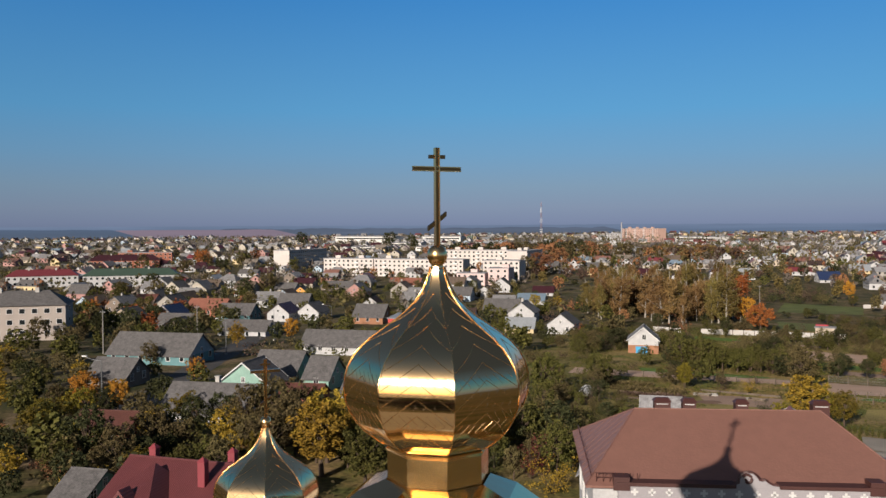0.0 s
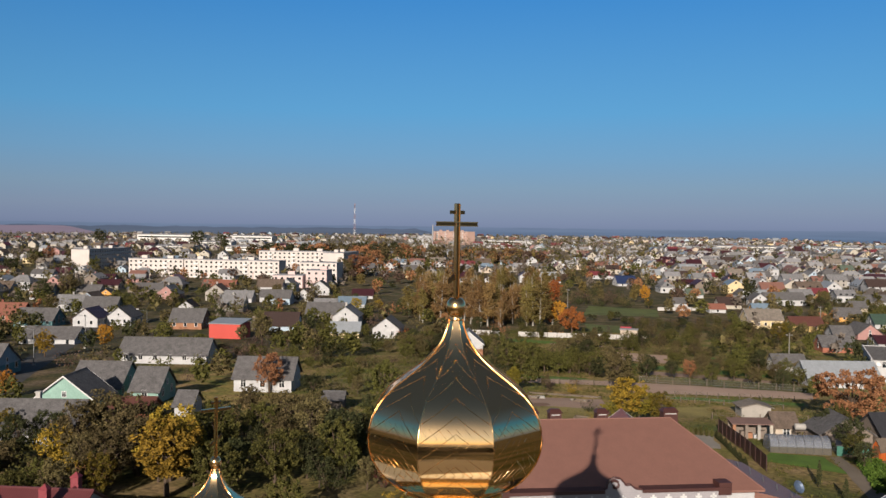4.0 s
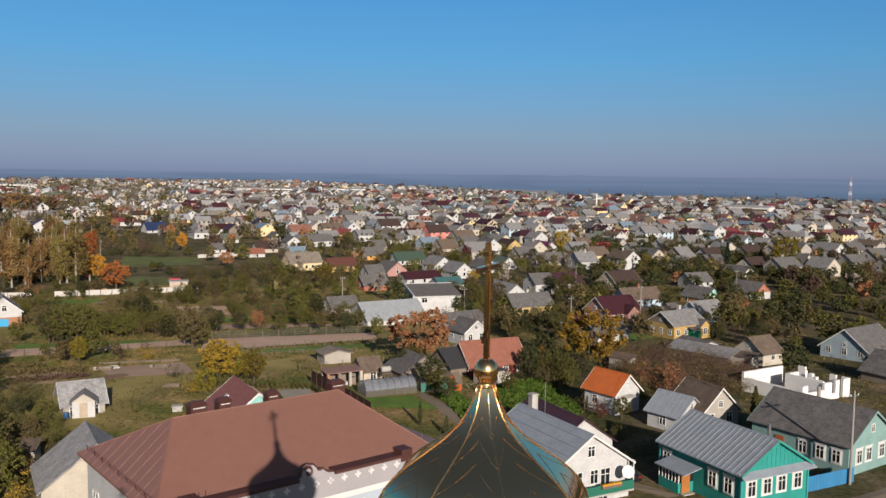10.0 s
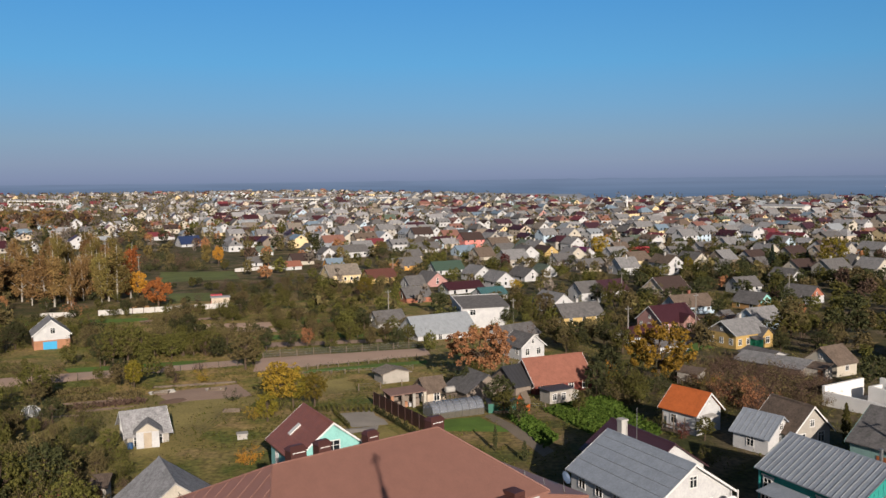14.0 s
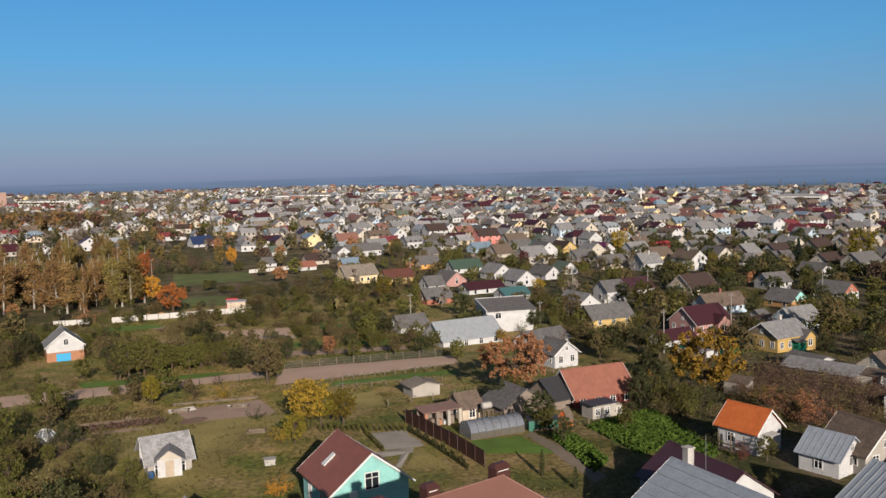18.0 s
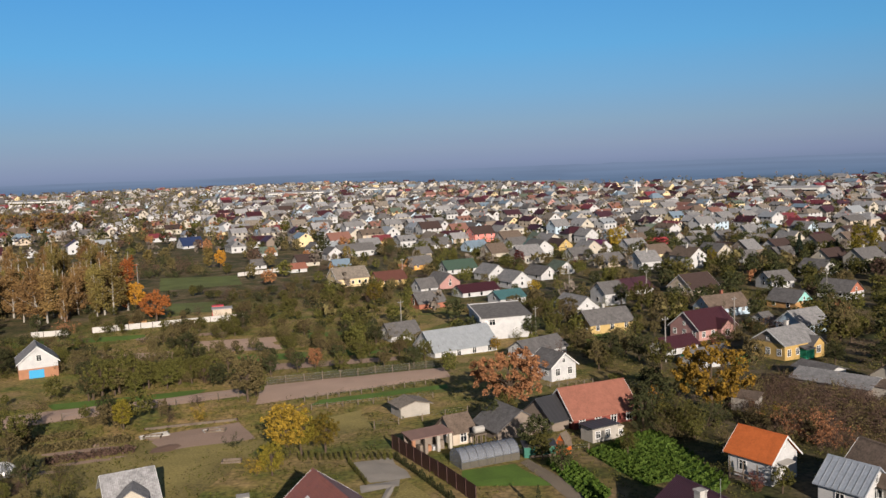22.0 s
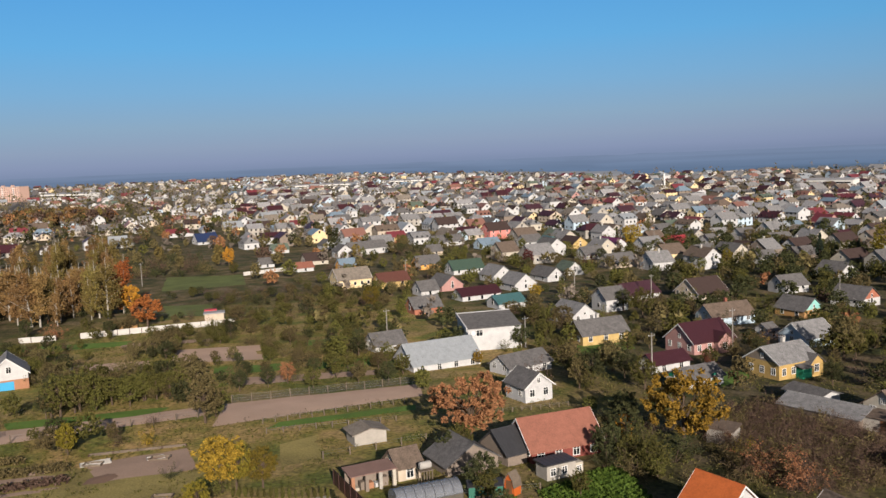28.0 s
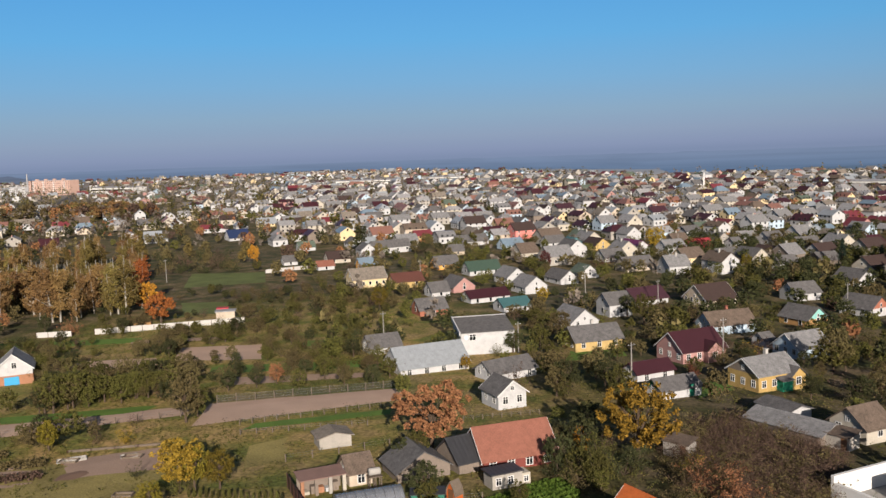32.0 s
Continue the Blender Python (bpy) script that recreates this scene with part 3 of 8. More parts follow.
def window(parent, m, w=1.0, h=1.3):
    fm, gm = window_meshes(w, h)
    f = part("window", fm, None, parent, at=m)
    part("pane", gm, None, f)


def side_pose(side, L, W, along, z):
    """On a wall of a house whose ridge runs along x; the outside is local -y."""
    if side == "front":
        return pose(along, -W / 2, z)
    if side == "back":
        return pose(-along, W / 2, z, 0, 0, 180)
    if side == "left":
        return pose(-L / 2, -along, z, 0, 0, -90)
    return pose(L / 2, along, z, 0, 0, 90)


def house(name, x, y, yaw, L, W, H, wall, roof, gable=None, label="", near=False, chimney=0, seams=0.0, over=0.4, floors=1, door="", rise=None, group="", wins=True, z=None, category="house", doors=""):
    label = label or f"{WALLS[wall][1]} house with a {ROOFS[roof][1]} gabled roof"
    root = thing(name, x, y, z, yaw, label, category, group)
    r = rise or min(0.76 * W / 2, H - 1.7)
    he = H - r
    lw = L - 2 * over
    part("wall", Build().box(-lw / 2, -W / 2, -1.0, lw / 2, W / 2, he), wall_mat(wall), root)
    for s in (-1, 1):
        g = Build().prism([(-W / 2, he), (W / 2, he), (0, H - 0.05)], "x", s * lw / 2 - s * 0.25, s * lw / 2 + s * 0.015)
        part("gable", g, wall_mat(gable or wall), root)
    ov, t, k = over, 0.12, r / (W / 2)
    for s in (-1, 1):
        b = Build()
        lo, zl = s * (W / 2 + ov), he - k * ov
        pts = [(-L / 2, 0, H), (L / 2, 0, H), (L / 2, lo, zl), (-L / 2, lo, zl)]
        b.hexa(*pts, *[(p[0], p[1], p[2] + t) for p in pts])
        part("roof_slope", b, roof_mat(roof), root)
        if seams:
            sm = Build()
            dn = Vector((0, lo, zl - H)); dn_l = dn.length
            sm.hexa((-0.025, 0, H + t - 0.01), (0.025, 0, H + t - 0.01), (0.025, lo, zl + t - 0.01), (-0.025, lo, zl + t - 0.01),
                    (-0.025, 0, H + t + 0.06), (0.025, 0, H + t + 0.06), (0.025, lo, zl + t + 0.06), (-0.025, lo, zl + t + 0.06))
            me = sm.mesh("seam", M_SEAM)
            n = int(L / seams)
            for i in range(n + 1):
                part("seam", me, None, root, at=pose(-L / 2 + 0.05 + i * (L - 0.1) / n, 0, 0))
    part("ridge_cap", Build().hexa((-L / 2, -0.18, H + t - 0.08), (L / 2, -0.18, H + t - 0.08), (L / 2, 0.18, H + t - 0.08), (-L / 2, 0.18, H + t - 0.08),
                                   (-L / 2, -0.04, H + t + 0.05), (L / 2, -0.04, H + t + 0.05), (L / 2, 0.04, H + t + 0.05), (-L / 2, 0.04, H + t + 0.05)), roof_mat(roof), root)
    if near:
        for s in (-1, 1):
            for q in (-1, 1):
                pts = [(s * L / 2, 0, H + t), (s * L / 2, q * (W / 2 + ov), he - k * ov + t)]
                b = Build().hexa(*[(a + s * dx, yy, zz + dz) for (a, yy, zz), dx, dz in ((pts[0], 0, -0.2), (pts[1], 0, -0.2), (pts[1], 0.04, -0.2), (pts[0], 0.04, -0.2),
                                                                                    (pts[0], 0, 0.02), (pts[1], 0, 0.02), (pts[1], 0.04, 0.02), (pts[0], 0.04, 0.02))])
                part("bargeboard", b, M_FRAME if near is True else near, root)
    if chimney:
        c = Build().box(-0.3, -0.3, -0.8, 0.3, 0.3, 0.9).box(-0.38, -0.38, 0.9, 0.38, 0.38, 1.02)
        part("chimney", c, M_BRICKW if chimney > 0 else M_BRICKR, root, at=pose(abs(chimney) - 2 + 0.01, 0.5, H))
    if wins:
        c, sn = math.cos(radians(yaw)), math.sin(radians(yaw))
        tx, ty = -x, -y
        lx, ly = tx * c + ty * sn, -tx * sn + ty * c
        sides = [("front" if ly < 0 else "back", lw), ("right" if lx > 0 else "left", W)]
        for side, span in sides:
            for fl in range(floors):
                zz = 0.95 + fl * 2.8
                if zz + 1.4 > he + 0.2 and side in ("front", "back"):
                    zz = he - 1.55
                n = max(1, int(span / (2.3 if near else 3.0 if y < 230 else 4.2)))
                for i in range(n):
                    a = (i + 0.5) * span / n - span / 2
                    if door and side == door and i == n // 2:
                        part("door", Build().box(-0.5, -0.06, 0, 0.5, 0.02, 2.05), wall_mat(doors) if doors else M_DOOR, root, at=side_pose(side, lw, W, a, 0.1))
                    else:
                        (window if y < 230 and x > -150 else far_window)(root, side_pose(side, lw, W, a, zz))
            if side in ("left", "right") and r > 1.7:
                (window if y < 230 and x > -150 else far_window)(root, side_pose(side, lw + 0.03, W, 0, he + 0.35), 0.7, 0.9)
    return root


M_SEAM = mat("seam metal", (0.42, 0.45, 0.49), 0.4, 0.3, 0.1, 3, 0.1)

# ---- the church ----
church = thing("church", -0.45, 1.95, -0.35, 0, "white orthodox church with gilded onion domes", "church")


def ribbon(path, r):
    """A welded rod along a line of points."""
    b, k = Build(), 5
    rings = []
    for i, p in enumerate(path):
        d = (path[min(i + 1, len(path) - 1)] - path[max(i - 1, 0)]).normalized()
        q = d.to_track_quat("Z", "Y")
        rings += [p + q @ Vector((r * math.cos(math.tau * j / k), r * math.sin(math.tau * j / k), 0)) for j in range(k)]
    faces = [(i * k + j, i * k + (j + 1) % k, (i + 1) * k + (j + 1) % k, (i + 1) * k + j) for i in range(len(path) - 1) for j in range(k)]
    return b.add(rings, faces + [tuple(range(k))[::-1], tuple(range((len(path) - 1) * k, len(path) * k))])


def onion(parent, x, y, top, s, cross_turn, shingles):
    """A gilded eight-sided onion dome. top: where the ball sits; s: its size against the main dome."""
    prof = [(0.17, 0.02), (0.20, -0.16), (0.28, -0.38), (0.39, -0.60), (0.53, -0.80), (0.70, -0.99), (0.93, -1.19), (1.20, -1.39), (1.46, -1.58), (1.68, -1.78), (1.86, -2.00), (1.98, -2.24), (2.05, -2.50), (2.07, -2.76), (2.04, -3.02), (1.95, -3.28), (1.80, -3.54), (1.60, -3.78), (1.36, -3.98), (1.16, -4.10)]
    prof = [(r * (1 + 0.06 * min(1, r / 0.9)), z) for r, z in prof]
    turn = radians(cross_turn)

    def at(a, r, z):
        return (x + s * r * math.cos(a), y + s * r * math.sin(a), top + s * z)

    for g in range(8):
        a0, a1 = turn + math.tau * g / 8, turn + math.tau * (g + 1) / 8
        b = Build()
        for (r0, z0), (r1, z1) in zip(prof, prof[1:]):
            b.add([at(a0, r0, z0), at(a1, r0, z0), at(a1, r1, z1), at(a0, r1, z1)], [(0, 1, 2, 3)])
        me = mesh_of("dome_gore", b.v, b.f, M_GOLD)
        bm = bmesh.new(); bm.from_mesh(me)
        bmesh.ops.remove_doubles(bm, verts=bm.verts, dist=0.001)
        bmesh.ops.recalc_face_normals(bm, faces=bm.faces)
        for f in bm.faces:
            f.smooth = True
        bm.to_mesh(me); bm.free()
        gore = part("dome_gore", me, None, parent)
        part("rib", ribbon([Vector(at(a0, r + 0.012, z)) for r, z in prof], 0.013 * s), M_GOLDT, parent, smooth=True)
        if shingles:
            # standing edges of the lapped chevron sheets
            rs = lambda q: float(np.interp(-q, [-p[1] for p in prof], [p[0] for p in prof]))
            for k in range(11):
                apex = -0.55 - k * 0.36
                path = []
                for u in np.linspace(0.02, 0.98, 13):
                    zz = apex - abs(u - 0.5) * 2 * (0.30 + 0.30 * min(1.0, rs(apex) / 2.0))
                    if zz < -4.05:
                        continue
                    p0, p1 = Vector(at(a0, rs(zz), zz)), Vector(at(a1, rs(zz), zz))
                    path.append(p0.lerp(p1, float(u)))
                if len(path) > 3:
                    part("sheet_edge", ribbon(path, 0.0075 * s), M_GOLDT, parent)
            for k in range(8):
                u0 = (k + 0.5) / 8
                path = []
                for zz in np.linspace(-2.25, -3.9, 9):
                    p0, p1 = Vector(at(a0, rs(zz), zz)), Vector(at(a1, rs(zz), zz))
                    path.append(p0.lerp(p1, min(0.99, max(0.01, u0 + 0.06 * (1 if int((zz + 4) / 0.2) % 2 else -1)))))
                part("sheet_edge", ribbon(path, 0.005 * s), M_GOLD, parent)
    part("dome_neck", Build().lathe([(1.16 * s, top - 4.08 * s), (1.26 * s, top - 4.16 * s), (1.20 * s, top - 4.24 * s), (1.20 * s, top - 5.1 * s), (1.32 * s, top - 5.25 * s)], 8, x, y, turn), M_FOIL, parent)
    ball = [(0.02, 0.52), (0.13, 0.50), (0.20, 0.43), (0.235, 0.33), (0.235, 0.22), (0.19, 0.11), (0.13, 0.05), (0.17, 0.0), (0.18, -0.04)]
    part("ball", Build().lathe([(r * s, top + z * s) for r, z in ball[::-1]], 20, x, y), M_GOLDT, parent, smooth=True)


def cross(parent, x, y, z, s, yaw):
    """A three-barred cross with a slanting foot bar, of bevelled bars."""
    m = pose(x, y, z, 0, 0, yaw)
    w, d = 0.055 * s, 0.035 * s
    part("cross_post", Build().box(-w, -d, 0, w, d, 2.55 * s), M_GOLDX, parent, at=m)
    for q in (-1, 1):
        part("cross_edge", Build().box(q * w - 0.012 * s, -d - 0.012, 0.02, q * w + 0.012 * s, d + 0.012, 2.54 * s), M_GOLDT, parent, at=m)
        part("bar_edge", Build().box(-0.64 * s, -d - 0.012, (2.03 + q * 0.05) * s - 0.01, 0.64 * s, d + 0.012, (2.03 + q * 0.05) * s + 0.01), M_GOLDT, parent, at=m)
    part("cross_bar", Build().box(-0.63 * s, -d - 0.004, 1.98 * s, 0.63 * s, d + 0.004, 2.08 * s), M_GOLDX, parent, at=m)
    part("top_bar", Build().box(-0.21 * s, -d - 0.004, 2.28 * s, 0.21 * s, d + 0.004, 2.37 * s), M_GOLDX, parent, at=m)
    part("foot_bar", Build().hexa((-0.24 * s, -d - .004, 0.52 * s), (0.24 * s, -d - .004, 0.88 * s), (0.24 * s, d + .004, 0.88 * s), (-0.24 * s, d + .004, 0.52 * s),
                                  (-0.24 * s, -d - .004, 0.64 * s), (0.24 * s, -d - .004, 1.0 * s), (0.24 * s, d + .004, 1.0 * s), (-0.24 * s, d + .004, 0.64 * s)), M_GOLDX, parent, at=m)


onion(church, 0, 0, 26.25, 1.0, 12, True)
cross(church, 0, 0, 26.60, 0.955, 71)
onion(church, -10.7, 1.8, 20.35, 0.80, 12, True)
cross(church, -10.7, 1.8, 20.70, 0.8, 71)
M_PLASTER = mat("church plaster", (0.6, 0.59, 0.57), 0.85, 0, 0.08, 1.0, 0.2)
low = [(1.25, 21.35), (1.9, 21.1), (2.7, 20.5), (3.3, 19.8), (3.6, 19.0), (3.7, 18.2), (3.9, 18.0)]
for g in range(8):
    b = Build()
    a0, a1 = radians(12) + math.tau * g / 8, radians(12) + math.tau * (g + 1) / 8
    for (r0, z0), (r1, z1) in zip(low, low[1:]):
        b.add([(r * math.cos(a), r * math.sin(a), z) for r, z, a in ((r0, z0, a0), (r0, z0, a1), (r1, z1, a1), (r1, z1, a0))], [(0, 1, 2, 3)])
    part("drum_roof_panel", b, M_GOLD, church)
part("drum", Build().lathe([(3.5, 12.0), (3.5, 18.1)], 8, 0, 0, radians(12)), M_PLASTER, church)
part("side_drum", Build().lathe([(1.2, 10.0), (1.2, 16.1), (1.35, 16.15), (1.35, 16.3)], 8, -10.7, 1.8, radians(12)), M_PLASTER, church)
# nave added below view; roof kept pale to brighten the gilding's reflection
body = Build().box(-15.5, -6.0, -0.5, 9.5, 6.0, 11.0)
part("nave_wall", body, M_PLASTER, church, at=pose(0, 0, 0, 0, 0, -9.5))
part("nave_roof", Build().prism([(-6.6, 10.9), (6.6, 10.9), (0, 13.8)], "x", -16, 10), roof_mat("silver"), church, at=pose(0, 0, 0, 0, 0, -9.5))

# ---- the big brown-roofed building ----
def parish_house():
    L, W, ze, zr, hip = 20.4, 14.2, 10.7, 14.1, 3.9
    root = thing("parish_building", -15.72, 43.03, 0, 41.8, "three-storey white building with a red-brown hipped metal roof", "building")
    part("wall", Build().box(-L / 2 + 0.5, -W / 2 + 0.5, -0.8, L / 2 - 0.5, W / 2 - 0.5, ze), wall_mat("white"), root)
    br = roof_mat("brown")
    a, b, c, d = (-L / 2, -W / 2, ze), (L / 2, -W / 2, ze), (L / 2, W / 2, ze), (-L / 2, W / 2, ze)
    e, f = (-L / 2 + hip, 0, zr), (L / 2 - hip, 0, zr)
    for nm, pts in (("roof_slope", (a, b, f, e)), ("roof_slope", (c, d, e, f)), ("roof_hip", (d, a, e)), ("roof_hip", (b, c, f))):
        k = len(pts)
        v = [*pts, *[(p[0], p[1], p[2] - 0.15) for p in pts]]
        part(nm, Build().add(v, [tuple(range(k)), tuple(range(k, 2 * k))[::-1]] + [(i, k + i, k + (i + 1) % k, (i + 1) % k) for i in range(k)]), br, root)
    for p, q in ((a, e), (b, f), (c, f), (d, e), (e, f)):
        part("ridge_roll", Build().rod(p, q, 0.05), br, root)
    # standing seams on the two hips
    for s in (-1, 1):
        for i in range(1, 13):
            v = -W / 2 + i * W / 13
            z = ze + (zr - ze) * (1 - abs(v) / (W / 2))
            px = s * (L / 2 - hip * (1 - abs(v) / (W / 2)))
            part("seam", Build().rod((s * L / 2, v, ze + 0.02), (px, v, z + 0.02), 0.016, sides=4), br, root)
    # chimneys and vents with little hoods along the ridge
    dk = mat("dark brown metal", (0.085, 0.03, 0.025), 0.5, 0, 0.15, 3, 0.2)
    for u, v, w in ((-4.3, 0.75, 1.1), (-2.45, 0.7, 0.9), (1.1, 0.55, 0.85), (6.4, 0.5, 1.1)):
        vent = part("vent_box", Build().box(-w / 2, -0.4, -0.3, w / 2, 0.4, 0.75), dk, root, at=pose(u, v, zr - 0.35))
        part("hood", Build().hexa((-w / 2 - .08, -.48, .75), (w / 2 + .08, -.48, .75), (w / 2 + .08, .48, .75), (-w / 2 - .08, .48, .75), (-w / 2 + .1, -.15, 1.0), (w / 2 - .1, -.15, 1.0), (w / 2 - .1, .15, 1.0), (-w / 2 + .1, .15, 1.0)), dk, vent)
        part("slot", Build().box(-w / 2 + .12, -0.42, 0.58, w / 2 - .12, -0.39, 0.63), M_FRAME, vent)
    # parapet with a frieze of little crosses, and a curled gablet
    grey = mat("grey frieze plaster", (0.42, 0.40, 0.42), 0.85, 0, 0.1, 1, 0.2)
    y0 = -W / 2 - 0.15
    part("parapet", Build().box(-8.2, y0, ze - 1.3, 7.4, y0 + 0.45, ze + 0.1), grey, root)
    part("coping", Build().box(-8.35, y0 - 0.15, ze + 0.1, -1.1, y0 + 0.8, ze + 0.32), dk, root)
    part("coping", Build().box(1.5, y0 - 0.15, ze + 0.1, 7.6, y0 + 0.8, ze + 0.32), dk, root)
    part("parapet_block", Build().box(-8.5, y0 - 0.1, ze - 0.2, -7.5, y0 + 0.9, ze + 0.62), dk, root)
    part("parapet_block", Build().box(6.8, y0 - 0.1, ze - 0.2, 7.7, y0 + 0.9, ze + 0.62), dk, root)
    out = [(-0.6, 0.5), (3.6, 0.5), (3.6, 0.72), (3.0, 0.78), (2.6, 0.95), (2.3, 1.2), (1.95, 1.15), (1.65, 1.2), (1.45, 1.5), (1.1, 1.78), (0.6, 1.85), (0.15, 1.7), (-0.15, 1.35), (-0.2, 0.95), (-0.6, 0.8)]
    out = [(0.2 + (u - 1.5) * 0.62, 0.05 + (w - 0.5) * 0.72) for u, w in out]
    part("gablet", Build().prism([(u, ze + w) for u, w in out], "y", y0 + 0.02, y0 + 0.43), grey, root)
    tr = Build()
    edge = out[2:]
    for (u0, w0), (u1, w1) in zip(edge, edge[1:]):
        tr.rod((u0, y0 + 0.2, ze + w0), (u1, y0 + 0.2, ze + w1), 0.13, sides=6)
    part("gablet_trim", tr, dk, root)
    curl = [Vector((-0.4 + (0.36 - 0.028 * i) * math.cos(2.6 - i * 0.62), y0 - 0.02, ze + 0.62 + (0.36 - 0.028 * i) * math.sin(2.6 - i * 0.62))) for i in range(11)]
    part("gablet_curl", ribbon(curl, 0.10), dk, root)
    cr = Build().box(-0.22, -0.03, -0.07, 0.22, 0.02, 0.07).box(-0.07, -0.03, -0.22, 0.07, 0.02, 0.22).mesh("plaster_cross", M_FRAME)
    for i in range(14):
        u = -7.2 + i * 1.05
        part("plaster_cross", cr, None, root, at=pose(u, y0 - 0.01, ze - 0.28))
    wb = mat("pale blue wash", (0.50, 0.57, 0.66), 0.85, 0, 0.08, 1, 0.2)
    part("front_band", Build().box(-8.2, y0 + 0.03, ze - 1.7, 7.4, y0 + 0.5, ze - 1.3), M_FRAME, root)
    part("front_bay", Build().box(-8.0, y0 + 0.2, -0.6, 7.2, y0 + 1.2, ze - 1.7), wb, root)
    for fl in range(3):
        for i in range(6):
            window(root, pose(-6.6 + i * 2.5, y0 + 0.2, 1.0 + fl * 3.0), 1.2, 1.6)
        for i in range(4):
            window(root, side_pose("left", L - 1, W, -4.8 + i * 3.2, 1.0 + fl * 3.0), 1.2, 1.6)
            window(root, side_pose("right", L - 1, W, -4.8 + i * 3.2, 1.0 + fl * 3.0), 1.2, 1.6)
    # snow rail along the left eaves
    for i in range(9):
        p = (-L / 2 + 0.45, -W / 2 + 0.8 + i * 1.55, ze + 0.35)
        part("rail_post", Build().rod((p[0], p[1], p[2] - 0.3), (p[0] - 0.1, p[1], p[2] + 0.35), 0.025, sides=4), dk, root)
    for dz in (0.15, 0.35):
        part("rail", Build().rod((-L / 2 + 0.4, -W / 2 + 0.6, ze + 0.3 + dz), (-L / 2 + 0.4, W / 2 - 0.6, ze + 0.3 + dz), 0.02, sides=4), dk, root)
    for i in range(7):
        part("rail_post", Build().rod((-L / 2 + 0.7 + i * 0.42, -W / 2 + 0.35, ze + 0.1), (-L / 2 + 0.7 + i * 0.42, -W / 2 + 0.35, ze + 0.75), 0.025, sides=4), dk, root)
    for dz in (0.45, 0.72):
        part("rail", Build().rod((-L / 2 + 0.6, -W / 2 + 0.35, ze + dz), (-8.4, -W / 2 + 0.35, ze + dz), 0.025, sides=4), dk, root)
    # lower wing at the far end
    x0, x1 = L / 2 - 0.5, L / 2 + 4.0
    part("wing_wall", Build().box(x0, -W / 2 + 1.2, -0.8, x1, W / 2 - 2.5, 8.9), wall_mat("white"), root)
    part("wing_roof", Build().hexa((x0, -W / 2 + 0.7, 8.9), (x1 + .5, -W / 2 + 0.7, 8.9), (x1 + .5, W / 2 - 2, 8.9), (x0, W / 2 - 2, 8.9), (x0, -W / 2 + 0.7, 10.4), (x1 + .5, -W / 2 + 0.7, 9.1), (x1 + .5, W / 2 - 2, 9.1), (x0, W / 2 - 2, 10.4)), br, root)
    for i in range(5):
        yy = -W / 2 + 1.4 + i * 2
        part("snow_hook", Build().rod((x1 - 1.2, yy, 9.3), (x1 - 1.3, yy, 10.0), 0.04, sides=4), M_STEEL, root)
    dish = part("satellite_dish", Build().lathe([(0.05, 0.0), (0.3, 0.05), (0.45, 0.16), (0.47, 0.17), (0.3, 0.02), (0.06, -0.04)], 14), mat("dish blue-grey", (0.12, 0.17, 0.26), 0.4, 0.3, 0.1, 2, 0.1), root, at=pose(x1 - 0.4, -W / 2 + 2.2, 10.1, 60, 0, 20))
    part("dish_mast", Build().rod((x1 - 0.4, -W / 2 + 2.3, 9.0), (x1 - 0.4, -W / 2 + 2.3, 10.0), 0.03), M_STEEL, root)


parish_house()

# the cottages and barns of the quarter
house("barn", 0.8, 120.8, 28, 10.8, 7.0, 5.0, "darkred", "terracotta", near=True, gable='darkred', rise=3.1, category="barn", label=f"{WALLS['darkred'][1]} barn with a {ROOFS['terracotta'][1]} roof")
house("house", -5.6, 117.5, 38, 3.7, 6.0, 4.0, "timber", "blackmetal", wins=False)
house("house", -3.0, 149.5, 125, 6.6, 5.2, 4.7, "white", "slate", near=True)
house("garden_shed", -10.6, 114.8, -57, 6.6, 7.0, 3.6, "timber", "slate", wins=False, rise=2.1, category="shed", label=f"{WALLS['timber'][1]} shed with a {ROOFS['slate'][1]} roof")
house("garden_shed", -17.4, 111.2, 33, 3.8, 4.0, 3.4, "beige", "brownslate", category="shed", label=f"{WALLS['beige'][1]} shed with a {ROOFS['brownslate'][1]} roof")
house("garden_shed", -25.0, 125.6, 121, 4.4, 4.6, 2.3, "greycream", "tan", wins=False, category="shed", label=f"{WALLS['greycream'][1]} shed with a {ROOFS['tan'][1]} roof")
house("barn", -21.7, 178.6, 33, 15.4, 9.0, 5.0, "white", "silver", category="barn", label=f"{WALLS['white'][1]} barn with a {ROOFS['silver'][1]} roof")
house("garden_shed", -35.8, 197.2, 33, 8.1, 6.0, 4.0, "white", "slate", category="shed", label=f"{WALLS['white'][1]} shed with a {ROOFS['slate'][1]} roof")
house("house", 11.3, 202.5, 27, 12.3, 7.0, 5.2, "yellow", "slate", chimney=2.2)
house("house", -5.0, 172.0, 41, 10.9, 6.0, 3.5, "white", "slate")
maroon_home = house("house", 31.4, 191.3, 33, 11.5, 8.5, 6.0, "rose", "maroon", near=True)
house("house", 21.7, 172.1, 33, 9.0, 4.5, 3.2, "white", "maroon")
amber_home = house("house", 41.0, 166.3, 34, 10.0, 7.4, 5.5, "amber", "paleslate", gable='timber', near=True, chimney=3, rise=2.3)
house("house", 54.1, 196.2, 33, 9.5, 7.0, 5.0, "paleblue", "paleslate", near=True)
house("house", 42.8, 222.4, 26, 12.7, 7.0, 5.0, "paleblue", "brownslate", gable='paleblue', chimney=-2.5)
